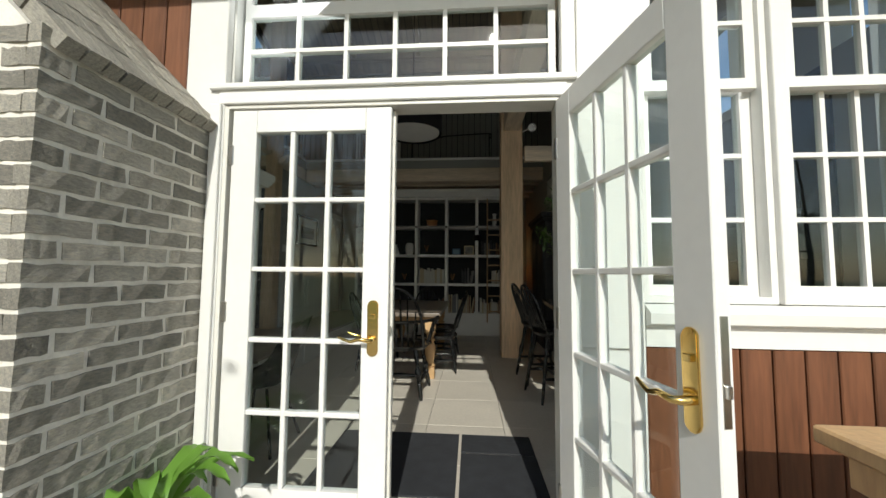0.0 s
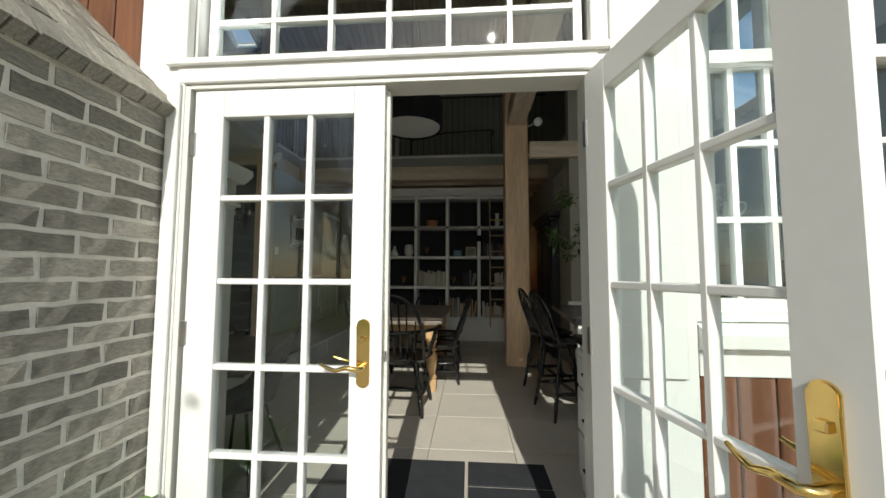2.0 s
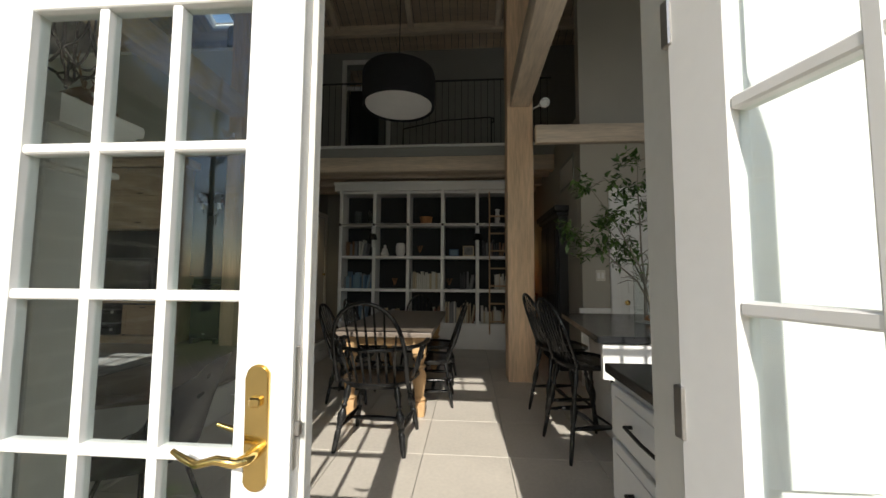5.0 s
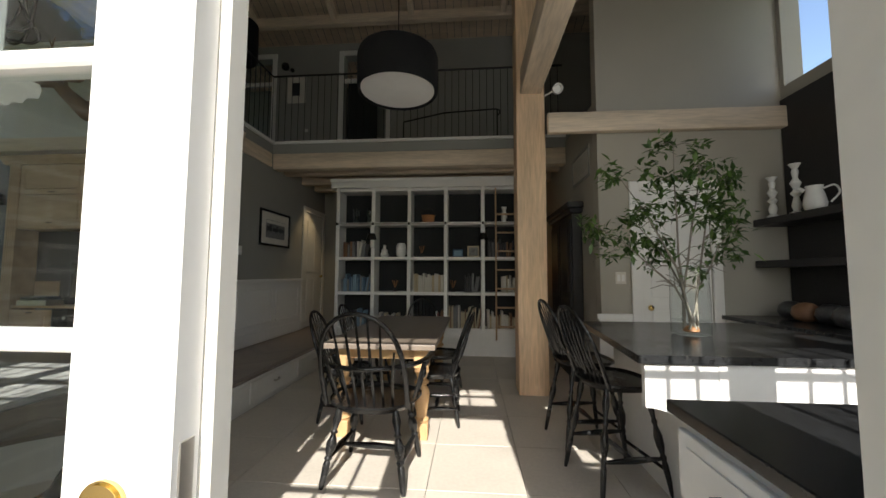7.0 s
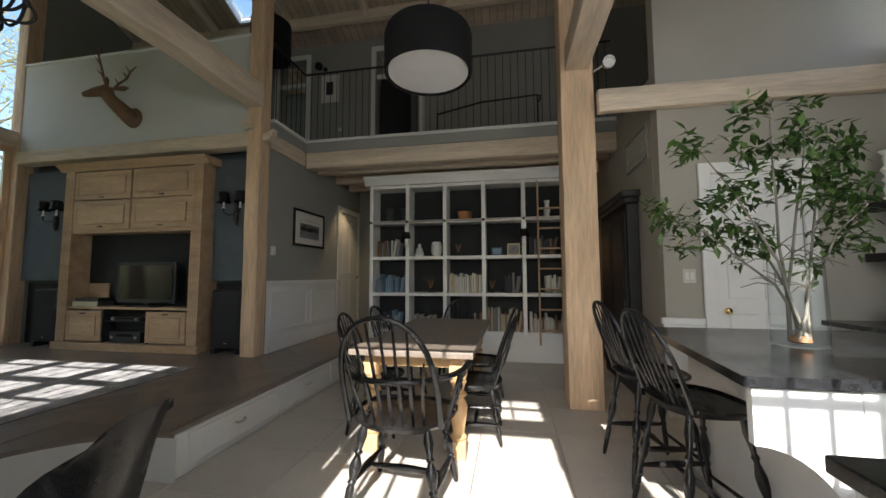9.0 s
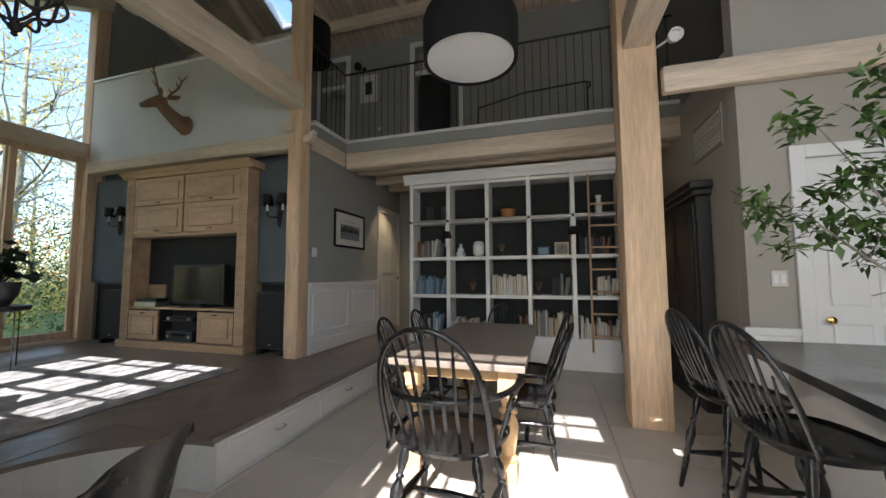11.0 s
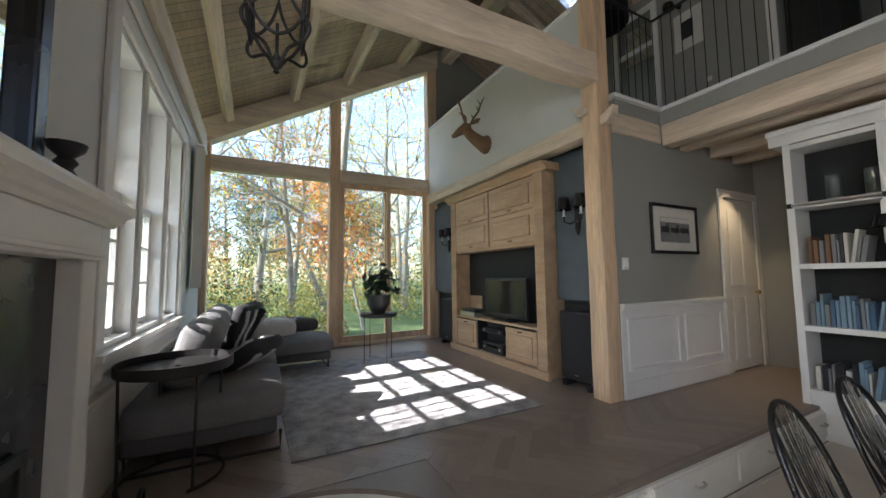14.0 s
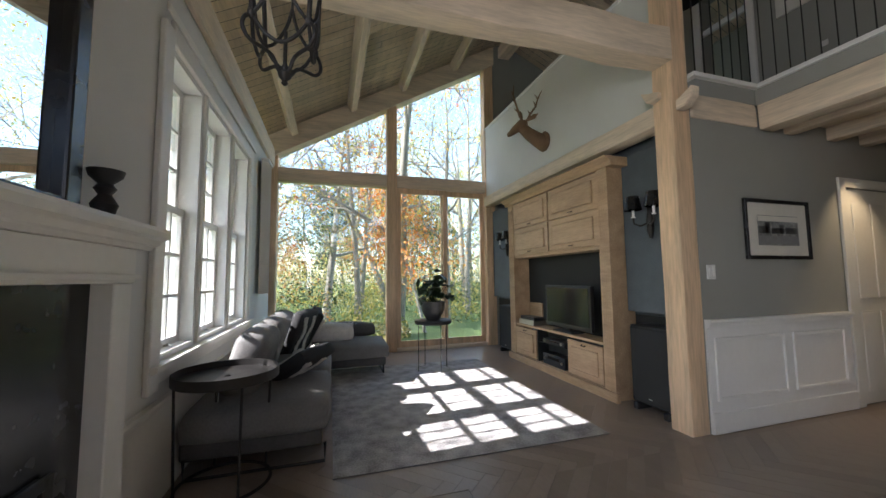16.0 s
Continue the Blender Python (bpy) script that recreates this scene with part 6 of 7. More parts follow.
# casing of the sofa windows and the blind
cw = thing("window_casing", (-4.1, 0.66, 1.1), "moulded white casing and sill round three windows", "trim", "", "structure")
part("casing", boxes((-2.92, S_IN + 0.002, 0.98, -2.79, S_IN + 0.035, 3.16), bevel=0.006), CREAM, cw)
part("casing", boxes((-5.34, S_IN + 0.002, 0.98, -5.20, S_IN + 0.035, 3.24), bevel=0.006), CREAM, cw)
part("casing", boxes((-5.199, S_IN + 0.002, 3.08, -2.921, S_IN + 0.035, 3.24), (-5.36, S_IN + 0.036, 3.2, -2.77, S_IN + 0.055, 3.25), bevel=0.006), CREAM, cw)
part("sill", along_x([(S_IN + 0.002, 1.02), (S_IN + 0.03, 1.02), (S_IN + 0.035, 1.09), (S_IN + 0.07, 1.10), (S_IN + 0.07, 1.135), (S_IN + 0.002, 1.135)], -5.42, -2.80), CREAM, cw)
for x in (-3.63, -4.47):
    part("mullion", boxes((x, S_OUT + 0.1, 1.14, x + 0.04, S_IN + 0.02, 3.08), bevel=0.006), CREAM, cw)
for a, b in SOFA:
    part("sash_lift", tube([((a + b) / 2 - 0.03, S_IN - 0.06, 1.19), ((a + b) / 2, S_IN - 0.03, 1.185), ((a + b) / 2 + 0.03, S_IN - 0.06, 1.19)], 0.006, 6), STEEL, cw, "steel sash lift")
wa = thing("low_panelling", (-4.3, 0.66, PLAT), "cream panelled dado below the windows", "panelling", "", "structure")
part("board", boxes((GABLE, S_IN + 0.002, PLAT, -2.30, S_IN + 0.014, 0.86)), CREAM, wa)
part("cap", along_x([(S_IN + 0.002, 0.86), (S_IN + 0.03, 0.86), (S_IN + 0.04, 0.89), (S_IN + 0.04, 0.91), (S_IN + 0.002, 0.91)], GABLE, -2.30), CREAM, wa)
bl = thing("blind", (-5.72, 0.72, 1.4), "folded white fabric blind beside the windows", "blind")
fold = [(-5.80 - 0.035 * k, 0.70 + (0.07 if k % 2 else 0.0)) for k in range(10)]
part("fabric", prism(fold + [(x - 0.012, y - 0.012) for x, y in reversed(fold)], 1.42, 3.25), CREAM, bl)
part("batten", boxes((-6.15, 0.69, 3.251, -5.78, 0.79, 3.28)), WHITE, bl)

# lantern
LX, LY, LZ = -1.73, 1.46, 2.30
la = thing("lantern", (LX, LY, LZ), "black wrought iron hanging lantern with scrolled ribs", "lantern")
part("finial", lathe([(0.004, 0), (0.012, 0.008), (0.008, 0.018), (0.02, 0.03), (0.024, 0.042), (0.01, 0.055), (0.014, 0.065), (0.007, 0.08), (0.006, 0.2)], (LX, LY, LZ), 14), IRON, la, smooth=50)


def round_lantern(pts):
    """(angle, radius, height) triples to points."""
    return smooth_line([(LX + r * math.cos(a), LY + r * math.sin(a), LZ + z) for a, r, z in pts])


for k in range(4):
    a = math.pi / 2 * k + 0.72
    b, h = a + math.pi / 4, a + math.pi / 2
    part("rib", tube(round_lantern([(a, r, z) for r, z in ((0.125, 0.19), (0.135, 0.32), (0.16, 0.56), (0.17, 0.68), (0.14, 0.78), (0.06, 0.92), (0.015, 1.0))]), 0.0085, 8), IRON, la, smooth=60)
    part("scroll", tube(round_lantern([(a, r, z) for r, z in ((0.125, 0.19), (0.15, 0.165), (0.155, 0.13), (0.13, 0.10), (0.085, 0.095), (0.05, 0.085), (0.025, 0.05), (0.008, 0.04))]), 0.0065, 8), IRON, la, smooth=60)
    part("tracery", tube(round_lantern([(b, 0.115, 0.37), (b - 0.18, 0.112, 0.29), (b - 0.5, 0.12, 0.22), (a, 0.125, 0.19)]), 0.0065, 7), IRON, la, smooth=60)
    part("tracery", tube(round_lantern([(b, 0.115, 0.37), (b + 0.18, 0.112, 0.29), (b + 0.5, 0.12, 0.22), (h, 0.125, 0.19)]), 0.0065, 7), IRON, la, smooth=60)
    part("tracery", tube(round_lantern([(a, 0.125, 0.19), (a + 0.3, 0.105, 0.13), (b, 0.09, 0.105), (h - 0.3, 0.105, 0.13), (h, 0.125, 0.19)]), 0.0065, 7), IRON, la, smooth=60)
    part("tracery", tube(round_lantern([(b, 0.115, 0.37), (b, 0.122, 0.5), (b, 0.135, 0.68)]), 0.005, 7), IRON, la, smooth=60)
    part("knob", lathe([(0.004, -0.02), (0.013, -0.008), (0.013, 0.008), (0.004, 0.02)], (LX + 0.127 * math.cos(a), LY + 0.127 * math.sin(a), LZ + 0.19), 10), IRON, la, smooth=60)
part("hoop", tube([(LX + 0.165 * math.cos(2 * math.pi * k / 24), LY + 0.165 * math.sin(2 * math.pi * k / 24), LZ + 0.68) for k in range(25)], 0.009, 6), IRON, la, smooth=60)
part("socket", lathe([(0.02, 0.45), (0.03, 0.5), (0.012, 0.55), (0.012, 0.95)], (LX, LY, LZ), 12), IRON, la, smooth=50)
part("bulb", lathe([(0.005, 0.33), (0.03, 0.36), (0.032, 0.40), (0.015, 0.45)], (LX, LY, LZ), 14), CLEAR, la, smooth=60)
part("chain", tube([(LX, LY, LZ + 0.98), (LX, LY, roof(LY) - 0.02)], 0.01, 6), IRON, la)

# black shell chair at the step
sh = thing("shell_chair", (-0.99, 1.30, 0), "black leather shell chair with metal legs", "chair")
bm = bmesh.new()
rows = []
for i in range(13):
    t = i / 12
    row = []
    for j in range(13):
        u = (j - 6) / 6
        if t < 0.5:
            x, z = 0.24 - 0.48 * t * 2 * 0.9, 0.44 - 0.03 * math.sin(math.pi * t * 2) + 0.44 * u ** 4 * t
        else:
            q = (t - 0.5) * 2
            x, z = -0.19 - 0.15 * q, 0.46 + 0.44 * q ** 0.9 + 0.22 * u ** 4 * (1 - q) - 0.06 * u ** 4 * q
        w = 0.25 * (1 - 0.35 * max(0, t - 0.55) ** 1.2 / 0.38)
        row.append(bm.verts.new((x + (0.10 * u * u * (t if t < 0.8 else 0.8 - (t - 0.8))), w * u, z)))
    rows.append(row)
for a, b in zip(rows, rows[1:]):
    for j in range(12):
        bm.faces.new((a[j], a[j + 1], b[j + 1], b[j]))
bmesh.ops.solidify(bm, geom=list(bm.faces), thickness=0.02)
bm.transform(pose(-0.99, 1.30, 0, 0, 0, 192))
part("shell", bm, BLACKPAINT, sh, smooth=60)
for sx, sy in ((0.2, 0.2), (0.2, -0.2), (-0.2, 0.2), (-0.2, -0.2)):
    part("leg", tube([(-0.99 + sx * 0.5, 1.30 + sy * 0.5, 0.42), (-0.99 + sx, 1.30 + sy, 0.0)], 0.010, 8), IRON, sh)


# ---- outside the door ----
ch = thing("chimney", (-1.2, 0.0, 0), "grey brick chimney with a sloping brick shoulder", "chimney", "", "structure")
CX, CF = -0.80, -0.30
core = prism([(CX, -0.1), (CX, 1.93), (CX - 0.70, 2.63), (CX - 0.70, 4.2), (-2.4, 4.2), (-2.4, -0.1)], CF, 0.447, m=Matrix(((1, 0, 0, 0), (0, 0, 1, 0), (0, 1, 0, 0), (0, 0, 0, 1))))
part("mortar_core", core, MORTAR, ch, "pale mortar")
rng = random.Random(2)
variants = []
for v in range(6):
    b = boxes((-0.5, -0.5, -0.5, 0.5, 0.5, 0.5))
    bmesh.ops.subdivide_edges(b, edges=[e for e in b.edges if abs(e.verts[0].co.x - e.verts[1].co.x) > 0.5], cuts=3)
    for q in b.verts:
        q.co += Vector((rng.uniform(-0.014, 0.014), rng.uniform(-0.07, 0.07), rng.uniform(-0.07, 0.07)))
    variants.append(finish("brick_shape", b, BRICK))


def brick(m_, dims):
    ob = new("brick", rng.choice(variants))
    ob.parent = ch
    ob.matrix_basis = Matrix.Translation(-BASE[ch]) @ m_ @ Matrix.Diagonal((*dims, 1))


course, joint = 0.0735, 0.0185
R90 = Matrix.Rotation(radians(90), 4, "Z")
for k in range(27):
    z = 0.0 + course * (k + 0.5)
    y = CF - 0.005 - (0.105 if k % 2 else 0.0)
    while y < 0.44:
        y1 = min(y + 0.21, 0.445)
        y0 = max(y, CF - 0.005)
        if y1 - y0 > 0.03:
            brick(Matrix.Translation((CX - 0.02, (y0 + y1 - joint) / 2, z)) @ R90 @ Matrix.Rotation(radians(rng.uniform(-0.7, 0.7)), 4, "Y"), (y1 - y0 - joint, 0.05, course - joint + 0.002))
        y += 0.21
    x, L = CX - 0.042, (0.105 if k % 2 else 0.21)
    while x > -1.75:
        brick(Matrix.Translation((x - L / 2 + joint / 2, CF + 0.02, z)), (L - joint, 0.05, course - joint + 0.002))
        x, L = x - L, 0.21
for k in range(27, 54):
    z = course * (k + 0.5)
    x = CX - 0.02 - max(0, z - 1.93) if z < 2.6 else CX - 0.70
    x -= 0.105 if k % 2 else 0
    while x > -1.75:
        brick(Matrix.Translation((x - 0.105, CF + 0.02, z)), (0.21 - joint, 0.05, course - joint + 0.002))
        x -= 0.21
slope = Matrix.Rotation(radians(45), 4, "Y")
n = 11
for r_ in range(5):
    for k in range(n):
        y = CF + 0.04 + 0.75 / n * (k + 0.5) - 0.02
        d = 0.205 * r_ + 0.09
        brick(Matrix.Translation((CX + 0.035 - d * 0.7071, y, 1.935 + d * 0.7071)) @ slope, (0.205 - joint * 0.7, 0.75 / n - 0.009, 0.055))

# potted fern beside the door
fx, fy = -0.74, 0.10
fern = thing("potted_fern", (fx, fy, -0.02), "bright green strap-leaved fern in a stone pot", "plant")
part("pot", lathe([(0.12, -0.02), (0.15, 0.02), (0.185, 0.18), (0.20, 0.22), (0.185, 0.22), (0.17, 0.16)], (fx, fy, 0), 28), PAVING, fern, smooth=40)
part("soil", lathe([(0.02, 0.16), (0.172, 0.165), (0.168, 0.19), (0.02, 0.2)], (fx, fy, 0), 20), BARK, fern)
rng = random.Random(6)
for k in range(22):
    a = 2.4 * k
    L, up = rng.uniform(0.14, 0.36), rng.uniform(0.25, 0.62)
    bm = bmesh.new()
    prev = None
    for i in range(9):
        t = i / 8
        c = Vector((fx + math.cos(a) * (0.03 + L * t), fy + math.sin(a) * (0.03 + L * t), 0.19 + up * 1.5 * t - up * 1.1 * t * t))
        w = 0.035 * math.sin(math.pi * min(1, t * 0.92 + 0.08)) ** 0.7 * (1 + 0.12 * math.sin(i * 2.1)) + 0.003
        q = Vector((-math.sin(a), math.cos(a), 0)) * w
        row = [bm.verts.new(c - q + Vector((0, 0, 0.012 + 0.008 * math.sin(i * 2.5)))), bm.verts.new(c), bm.verts.new(c + q + Vector((0, 0, 0.012 + 0.008 * math.cos(i * 2.5))))]
        if prev:
            bm.faces.new((prev[0], prev[1], row[1], row[0]))
            bm.faces.new((prev[1], prev[2], row[2], row[1]))
        prev = row
    part("frond", bm, FERN, fern, smooth=60)

# garden table and wicker chair
gx, gy = 1.62, -0.02
gt = thing("garden_table", (gx + 0.5, gy - 0.4, -0.02), "heavy wooden garden table with a bulbous turned leg", "table")
part("top", boxes((gx, gy - 1.2, 0.69, gx + 1.3, gy + 0.06, 0.745), bevel=0.008), LEGWOOD, gt)
part("apron", boxes((gx + 0.05, gy - 1.12, 0.58, gx + 1.25, gy - 0.0, 0.689), bevel=0.004), LEGWOOD, gt)
for x, y in ((gx + 0.12, gy - 0.08), (gx + 0.12, gy - 1.05), (gx + 1.18, gy - 0.08), (gx + 1.18, gy - 1.05)):
    part("leg", lathe([(0.05, -0.02), (0.06, 0.02), (0.04, 0.06), (0.05, 0.14), (0.095, 0.30), (0.10, 0.40), (0.07, 0.47), (0.055, 0.49), (0.08, 0.51), (0.08, 0.54), (0.06, 0.579)], (x, y, 0), 24), LEGWOOD, gt, smooth=40)
wx, wy = 1.70, -0.48
wc = thing("wicker_chair", (wx, wy, -0.02), "honey-coloured woven wicker armchair at the garden table", "chair")
rng = random.Random(9)


def wicker_at(u, v):
    """A point of the bowed back: u across, v up."""
    a = -1.15 + 2.3 * u
    return Vector((wx - 0.10 + 0.30 * math.sin(a), wy + 0.10 - 0.28 * math.cos(a) * (1 + 0.12 * v), 0.38 + v * (0.48 + 0.08 * math.cos(a * 1.2))))


for k in range(18):
    u = k / 17
    part("stake", tube([wicker_at(u, t / 6) for t in range(7)], 0.007, 6), WICKER, wc)
for r_ in range(42):
    v = (r_ + 0.5) / 42
    part("strand", tube([wicker_at(k / 34, v) + Vector((0, (0.008 if (k + r_) % 2 else -0.008), 0)) for k in range(35)], 0.0062, 5), WICKER, wc)
part("rim", tube([wicker_at(k / 20, 1.0) for k in range(21)], 0.017, 8), WICKER, wc)
part("seat", lathe([(0.02, 0.34), (0.27, 0.34), (0.28, 0.36), (0.27, 0.385), (0.02, 0.39)], (wx - 0.08, wy + 0.10, 0), 24), WICKER, wc, smooth=50)
for a in (0.8, 2.3, 3.9, 5.5):
    part("leg", tube([(wx - 0.08 + 0.22 * math.cos(a), wy + 0.1 + 0.22 * math.sin(a), 0.36), (wx - 0.08 + 0.24 * math.cos(a), wy + 0.1 + 0.24 * math.sin(a), -0.02)], 0.018, 8), WICKER, wc)


# ---- trees and woods ----
def limb(rng, p, d, L, r, depth, tubes, tips):
    pts, rs = [p.copy()], [r]
    q, dd = p.copy(), d.copy()
    n = 5
    for i in range(n):
        dd = (dd + Vector((rng.gauss(0, 0.14), rng.gauss(0, 0.14), rng.gauss(0.04, 0.08)))).normalized()
        q = q + dd * (L / n)
        pts.append(q.copy())
        rs.append(r * (1 - 0.75 * (i + 1) / n) + 0.004)
        if depth and i >= 1:
            for _ in range(2 if i > 2 else 1):
                a = rng.uniform(0, 6.28)
                side = (dd.orthogonal().normalized() * math.cos(a) + dd.cross(dd.orthogonal().normalized()) * math.sin(a))
                limb(rng, q, (dd * 0.55 + side * 0.8 + Vector((0, 0, 0.15))).normalized(), L * rng.uniform(0.42, 0.62), rs[-1] * 0.7, depth - 1, tubes, tips)
    tubes.append((pts, rs))
    tips.extend(pts[2:])


def tree(name, label, seed, height, r, crown, density, leaf, lean=0.05):
    rng = random.Random(seed)
    t = thing(name, (0, 0, 0), label, "tree")
    tubes, tips = [], []
    d = Vector((rng.gauss(0, lean), rng.gauss(0, lean), 1)).normalized()
    pts, rs, q = [Vector((0, 0, -0.2))], [r * 1.25], Vector((0, 0, -0.2))
    for i in range(9):
        d = (d + Vector((rng.gauss(0, 0.05), rng.gauss(0, 0.05), 0.05))).normalized()
        q = q + d * height * 0.85 / 9
        pts.append(q.copy())
        rs.append(r * (1 - 0.85 * (i + 1) / 9))
        if i >= 2:
            for _ in range(2):
                a = rng.uniform(0, 6.28)
                limb(rng, q, Vector((math.cos(a), math.sin(a), rng.uniform(0.2, 0.7))).normalized(), height * rng.uniform(0.2, 0.34) * (1 - 0.06 * i), rs[-1] * 0.5, 1, tubes, tips)
    bm = bmesh.new()
    add_tube(bm, pts, rs, 9)
    part("trunk", bm, BARK, t, smooth=60)
    bm = bmesh.new()
    for p_, r_ in tubes:
        add_tube(bm, p_, [max(x, 0.008) for x in r_], 5, cap=False)
    part("limbs", bm, BARK, t, smooth=60)
    V, F = [], []
    for p in tips:
        for _ in range(density):
            o = p + Vector((rng.gauss(0, 0.32), rng.gauss(0, 0.32), rng.gauss(0, 0.25)))
            u = Vector((rng.gauss(0, 1), rng.gauss(0, 1), rng.gauss(0, 1))).normalized()
            w = u.orthogonal().normalized()
            s = leaf * rng.uniform(0.6, 1.3)
            k = len(V)
            V += [o - u * s, o + w * s * 0.45, o + u * s, o - w * s * 0.45]
            F.append((k, k + 1, k + 2, k + 3))
    me = bpy.data.meshes.new("crown")
    me.from_pydata(V, [], F)
    me.materials.append(crown)
    ob = new("crown", me)
    ob.parent = t
    return t


kinds = [
    tree("maple", "tall autumn maple with thin yellow leaves", 1, 13, 0.18, AUT_Y, 10, 0.062),
    tree("maple", "bare-limbed autumn tree with a few orange leaves", 2, 12, 0.22, AUT_O, 5, 0.055, 0.16),
    tree("oak", "broad tree still partly green in autumn", 3, 12, 0.22, AUT_G, 10, 0.062),
    tree("maple", "slender bare grey tree with sparse leaves", 4, 14, 0.13, AUT_Y, 9, 0.055, 0.1),
    tree("sapling", "young orange-leaved tree at the wood's edge", 5, 5.5, 0.06, AUT_O, 9, 0.055),
]
spots = [
    (1, -13.5, 3.9, 20), (0, -15.0, 6.2, 70), (2, -16.5, 1.4, 10), (3, -12.5, -0.6, 120), (0, -18.0, -2.6, 200), (1, -20, 4.8, 300), (3, -14.5, 2.6, 250), (2, -21, 9.5, 140),
    (3, -17, 8.0, 80), (2, -15, -5.5, 220), (0, -20, -8, 100), (3, -19, 3.0, 10), (1, -24, -3.5, 160), (2, -27, 5.5, 70), (0, -27, 12, 20), (3, -12.0, 7.6, 330), (4, -12.0, 4.6, 0), 
    (0, -32, 8, 300), (2, -33, -9, 20), (3, -22, -6, 60), (2, -25, 16, 10), (0, -10, -9, 60), (2, -6, -16, 20),
    (0, 4, -24, 10), (2, -4, -27, 90), (3, 9, -22, 200), (2, 13, -26, 30), (0, -12, -24, 130), (2, 18, -18, 250),
    # the sapling at (-1.9, -6.3) is unseen, added to dapple the rug's sun patch
    (4, -9.0, -2.4, 40), (4, -11.0, -4.2, 100), (4, -8.2, -4.6, 170), (0, -13.5, -3.4, 15), (2, -11.5, -7.5, 75), (4, -1.9, -6.3, 210), (0, -9.5, -12, 190),
    (4, -12.0, -2.5, 140), (4, -13.5, -1.2, 260), (2, -17, -1.3, 155),
    (2, -40, -9, 60), (2, -42, -4.5, 110), (2, -38, -0.5, 170), (2, -43, 3, 220), (2, -39, 6.5, 275), (4, -36, 9.5, 330), (2, -41, 12.5, 25), (0, -43, 16, 80), (2, -41, 20, 130), (4, -33, 4.5, 10), (4, -34, -2.5, 200),
]
kinds.append(tree("pine", "dark evergreen pine at the edge of the wood", 9, 11, 0.17, CONIFER, 26, 0.085, 0.03))
spots += [(5, -28, 7.4, 40), (5, -33, 1.2, 140), (5, -40, 10, 200), (5, -41, 0.8, 20), (5, -38, -5.5, 310), (5, -44, 5.2, 90), (5, -42, 15, 260)]
used = set()
rng = random.Random(30)
for k, x, y, a in spots:
    s = rng.uniform(0.85, 1.15) * (0.8 if y < -15 else 1.0)
    m_ = pose(x, y, -0.17, 0, 0, a)
    if k in used:
        ob = copy_thing(kinds[k], m_)
    else:
        ob = kinds[k]
        ob.matrix_basis = m_
        used.add(k)
    ob.scale = (s, s, s)

# undergrowth: one sheet of small leaves at the wood's edge
for name, mtl, seed, n, label in (("undergrowth", AUT_G, 1, 60000, "green and yellow undergrowth at the edge of the wood"), ("undergrowth", CONIFER, 2, 30000, "dark evergreen shrubs between the trees"), ("undergrowth", AUT_O, 3, 3200, "rusty autumn shrubs between the trees")):
    rng = random.Random(seed)
    V, F = [], []
    clumps = [(rng.uniform(-34, -10.5), rng.uniform(-16, 18), rng.uniform(0.5, 1.1) if seed == 1 else rng.uniform(0.8, 1.9)) for _ in range((150, 60, 14)[seed - 1])]
    for _ in range(n):
        cx, cy, h = rng.choice(clumps)
        h *= 1 + max(0, (-cx - 13) * 0.24)
        a, e = rng.uniform(0, 6.28), math.asin(rng.uniform(0, 1))
        rr = h * rng.uniform(0.65, 1.05)
        o = Vector((cx + rr * math.cos(a) * math.cos(e) * 0.9, cy + rr * math.sin(a) * math.cos(e) * 0.9, -0.2 + rr * 1.2 * math.sin(e)))
        u = Vector((rng.gauss(0, 1), rng.gauss(0, 1), rng.gauss(0, 1))).normalized()
        w = u.orthogonal().normalized()
        s = rng.uniform(0.035, 0.075) * (1 + max(0, -cx - 16) * 0.03)
        k = len(V)
        V += [o - u * s, o + w * s * 0.5, o + u * s, o - w * s * 0.5]
        F.append((k, k + 1, k + 2, k + 3))
    me = bpy.data.meshes.new(name)
    me.from_pydata(V, [], F)
    me.materials.append(mtl)
    tagged(new(name, me), label, "undergrowth", "", "stuff")

# ---- floor pieces ----
X0, Y0, PITCH = 0.168, 1.75, 0.611
shapes = {}
for i in range(-4, 7):
    for j in range(-2, 11):
        x0, x1 = max(X0 + i * PITCH, -1.70), min(X0 + (i + 1) * PITCH, 3.79)
        y0, y1 = max(Y0 + j * PITCH, S_IN + 0.02), min(Y0 + (j + 1) * PITCH, 7.59)
        if x1 < -1.69:
            continue
        if x1 - x0 < 0.02 or y1 - y0 < 0.05:
            continue
        key = (round(x1 - x0, 3), round(y1 - y0, 3))
        if key not in shapes:
            shapes[key] = finish("tile_shape", boxes((0.002, 0.002, -0.0115, key[0] - 0.002, key[1] - 0.002, 0.0), bevel=0.0015), TILE)
        ob = new("tile", shapes[key])
        ob.parent = floor
        ob.location = (x0, y0, 0)
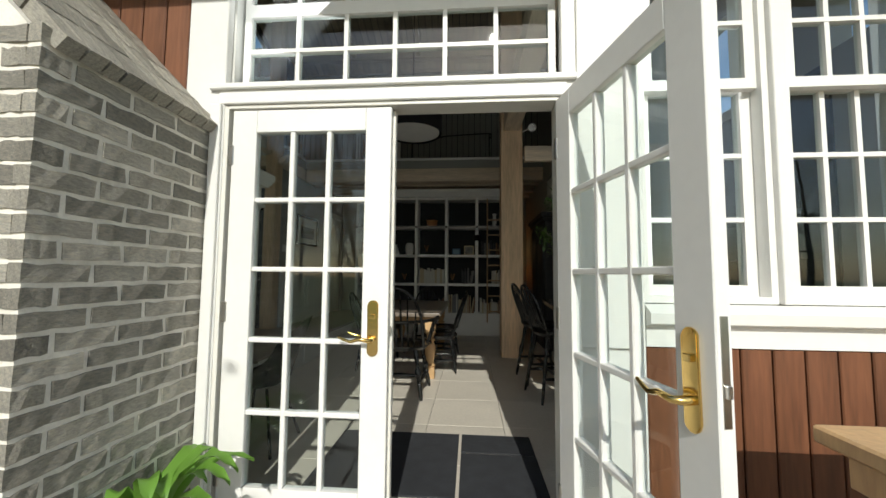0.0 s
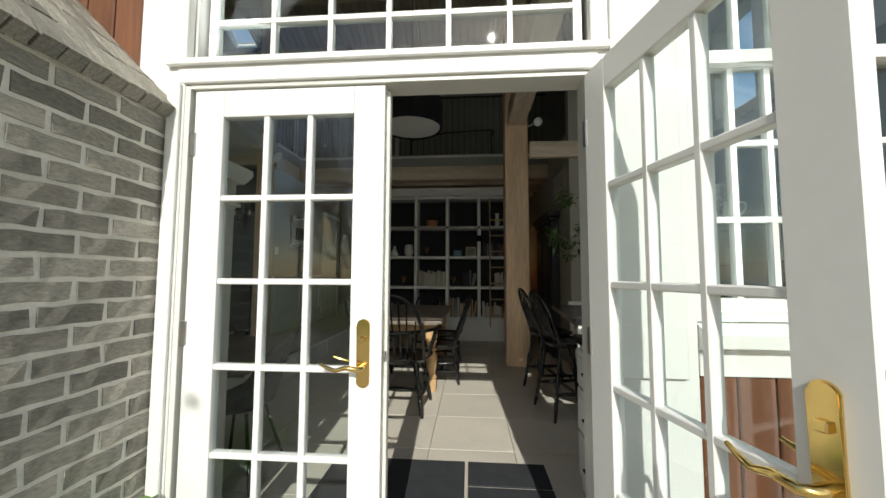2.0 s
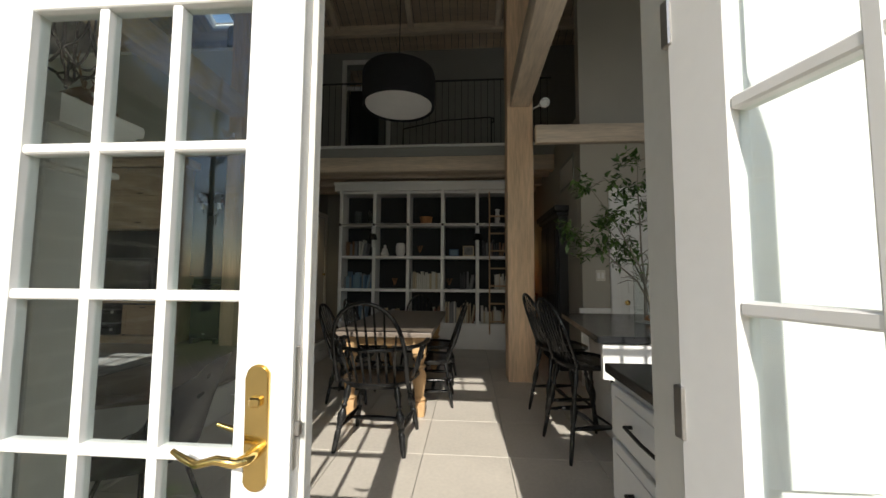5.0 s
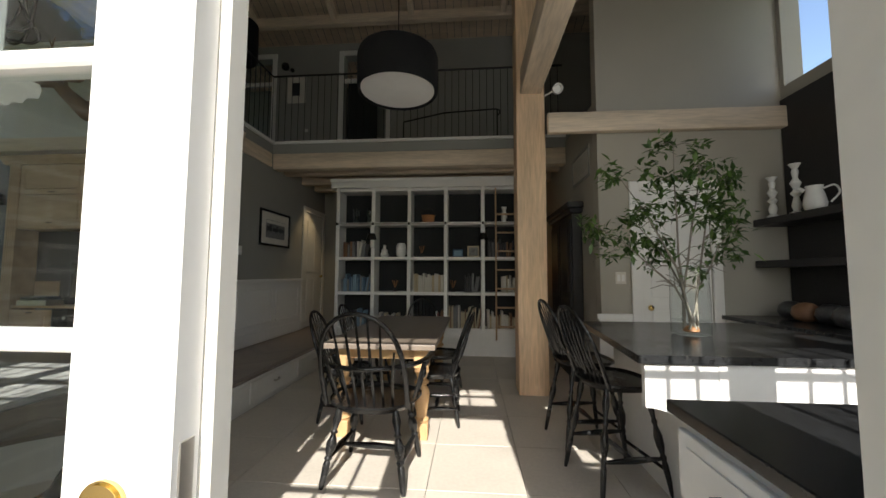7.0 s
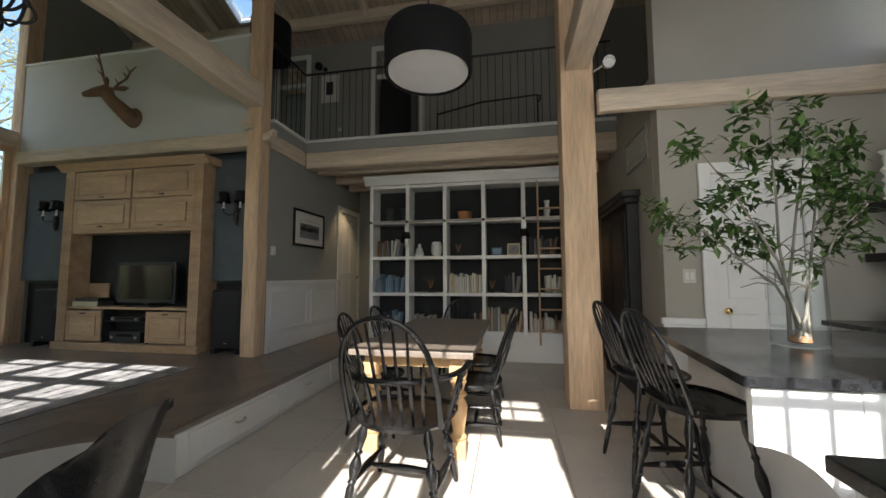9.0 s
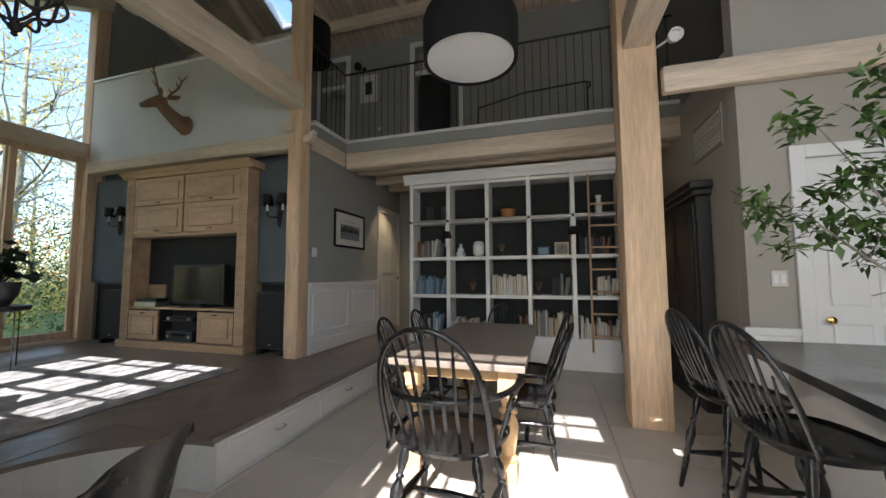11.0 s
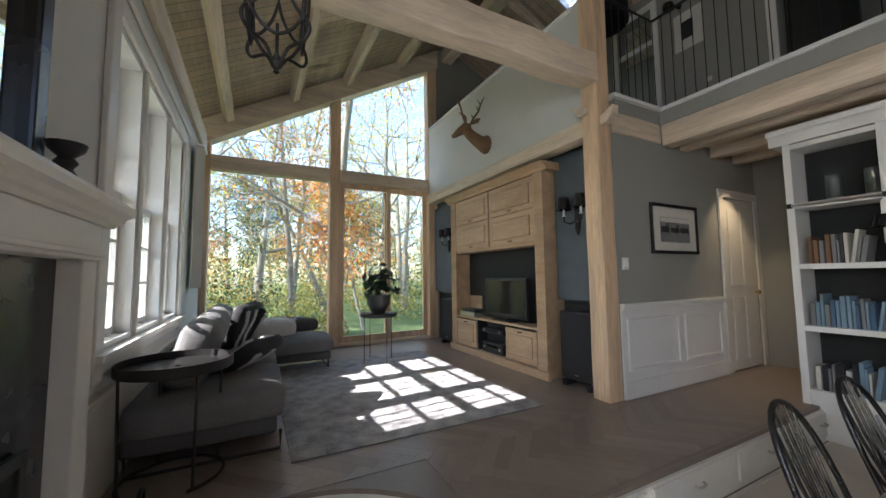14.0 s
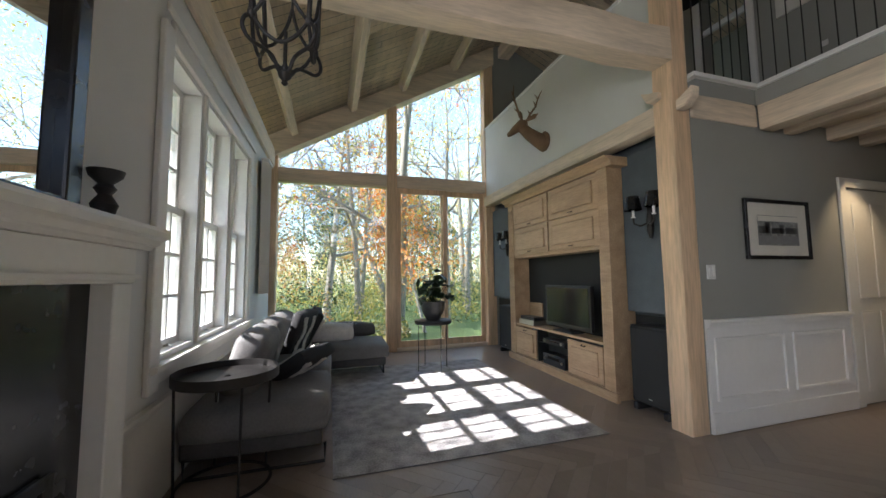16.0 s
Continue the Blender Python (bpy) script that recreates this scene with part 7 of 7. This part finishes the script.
bm_tiles = boxes((-2.58, 0.67, -0.0115, -1.705, 2.42, 0.0))
part("tile", bm_tiles, TILE, floor)


def clip(poly, x0, x1, y0, y1):
    """A convex outline cut to a rectangle."""
    for ax, lim, s in ((0, x0, 1), (0, x1, -1), (1, y0, 1), (1, y1, -1)):
        out = []
        for a, b in zip(poly, poly[1:] + poly[:1]):
            ina, inb = s * (a[ax] - lim) >= 0, s * (b[ax] - lim) >= 0
            if ina:
                out.append(a)
            if ina != inb:
                t = (lim - a[ax]) / (b[ax] - a[ax])
                out.append((a[0] + t * (b[0] - a[0]), a[1] + t * (b[1] - a[1])))
        poly = out
        if len(poly) < 3:
            return []
    return poly


W, R = 0.105, 6
rest = bmesh.new()
count = 0
c45 = math.sqrt(0.5)
nosing = bpy.data.objects["platform_nosing"]
for i in range(-60, 90):
    for j in range(-60, 90):
        k = (i - j) % (2 * R)
        if k == 0:
            q = (i * W, j * W, (i + R) * W, (j + 1) * W)
        elif k == R:
            q = (i * W, (j - R + 1) * W, (i + 1) * W, (j + 1) * W)
        else:
            continue
        g = 0.0008
        cs_ = [(q[0] + g, q[1] + g), (q[2] - g, q[1] + g), (q[2] - g, q[3] - g), (q[0] + g, q[3] - g)]
        cs_ = [((x - y) * c45 - 4.0, (x + y) * c45 - 1.0) for x, y in cs_]
        for r_ in ((GABLE, -2.6, S_IN, 4.79), (-2.5995, -1.78, 2.46, 7.59)):
            poly = clip(cs_, *r_)
            if len(poly) < 3:
                continue
            mx = sum(p[0] for p in poly) / len(poly)
            my = sum(p[1] for p in poly) / len(poly)
            if mx < -2.6 and my > 4.65 and mx > -2.91:
                continue
            if count < 300 and -3.6 < mx < -1.6 and 0.9 < my < 5.2:
                b = prism(poly, PLAT - 0.01, PLAT)
                part("floor_board", b, PLATWOOD, nosing)
                count += 1
            else:
                prism(poly, PLAT - 0.01, PLAT, bm=rest)
if rest.faces:
    ob = part("floor_boards", rest, PLATWOOD, nosing)
    tagged(ob, "brown oak herringbone boards", "", "", "stuff")
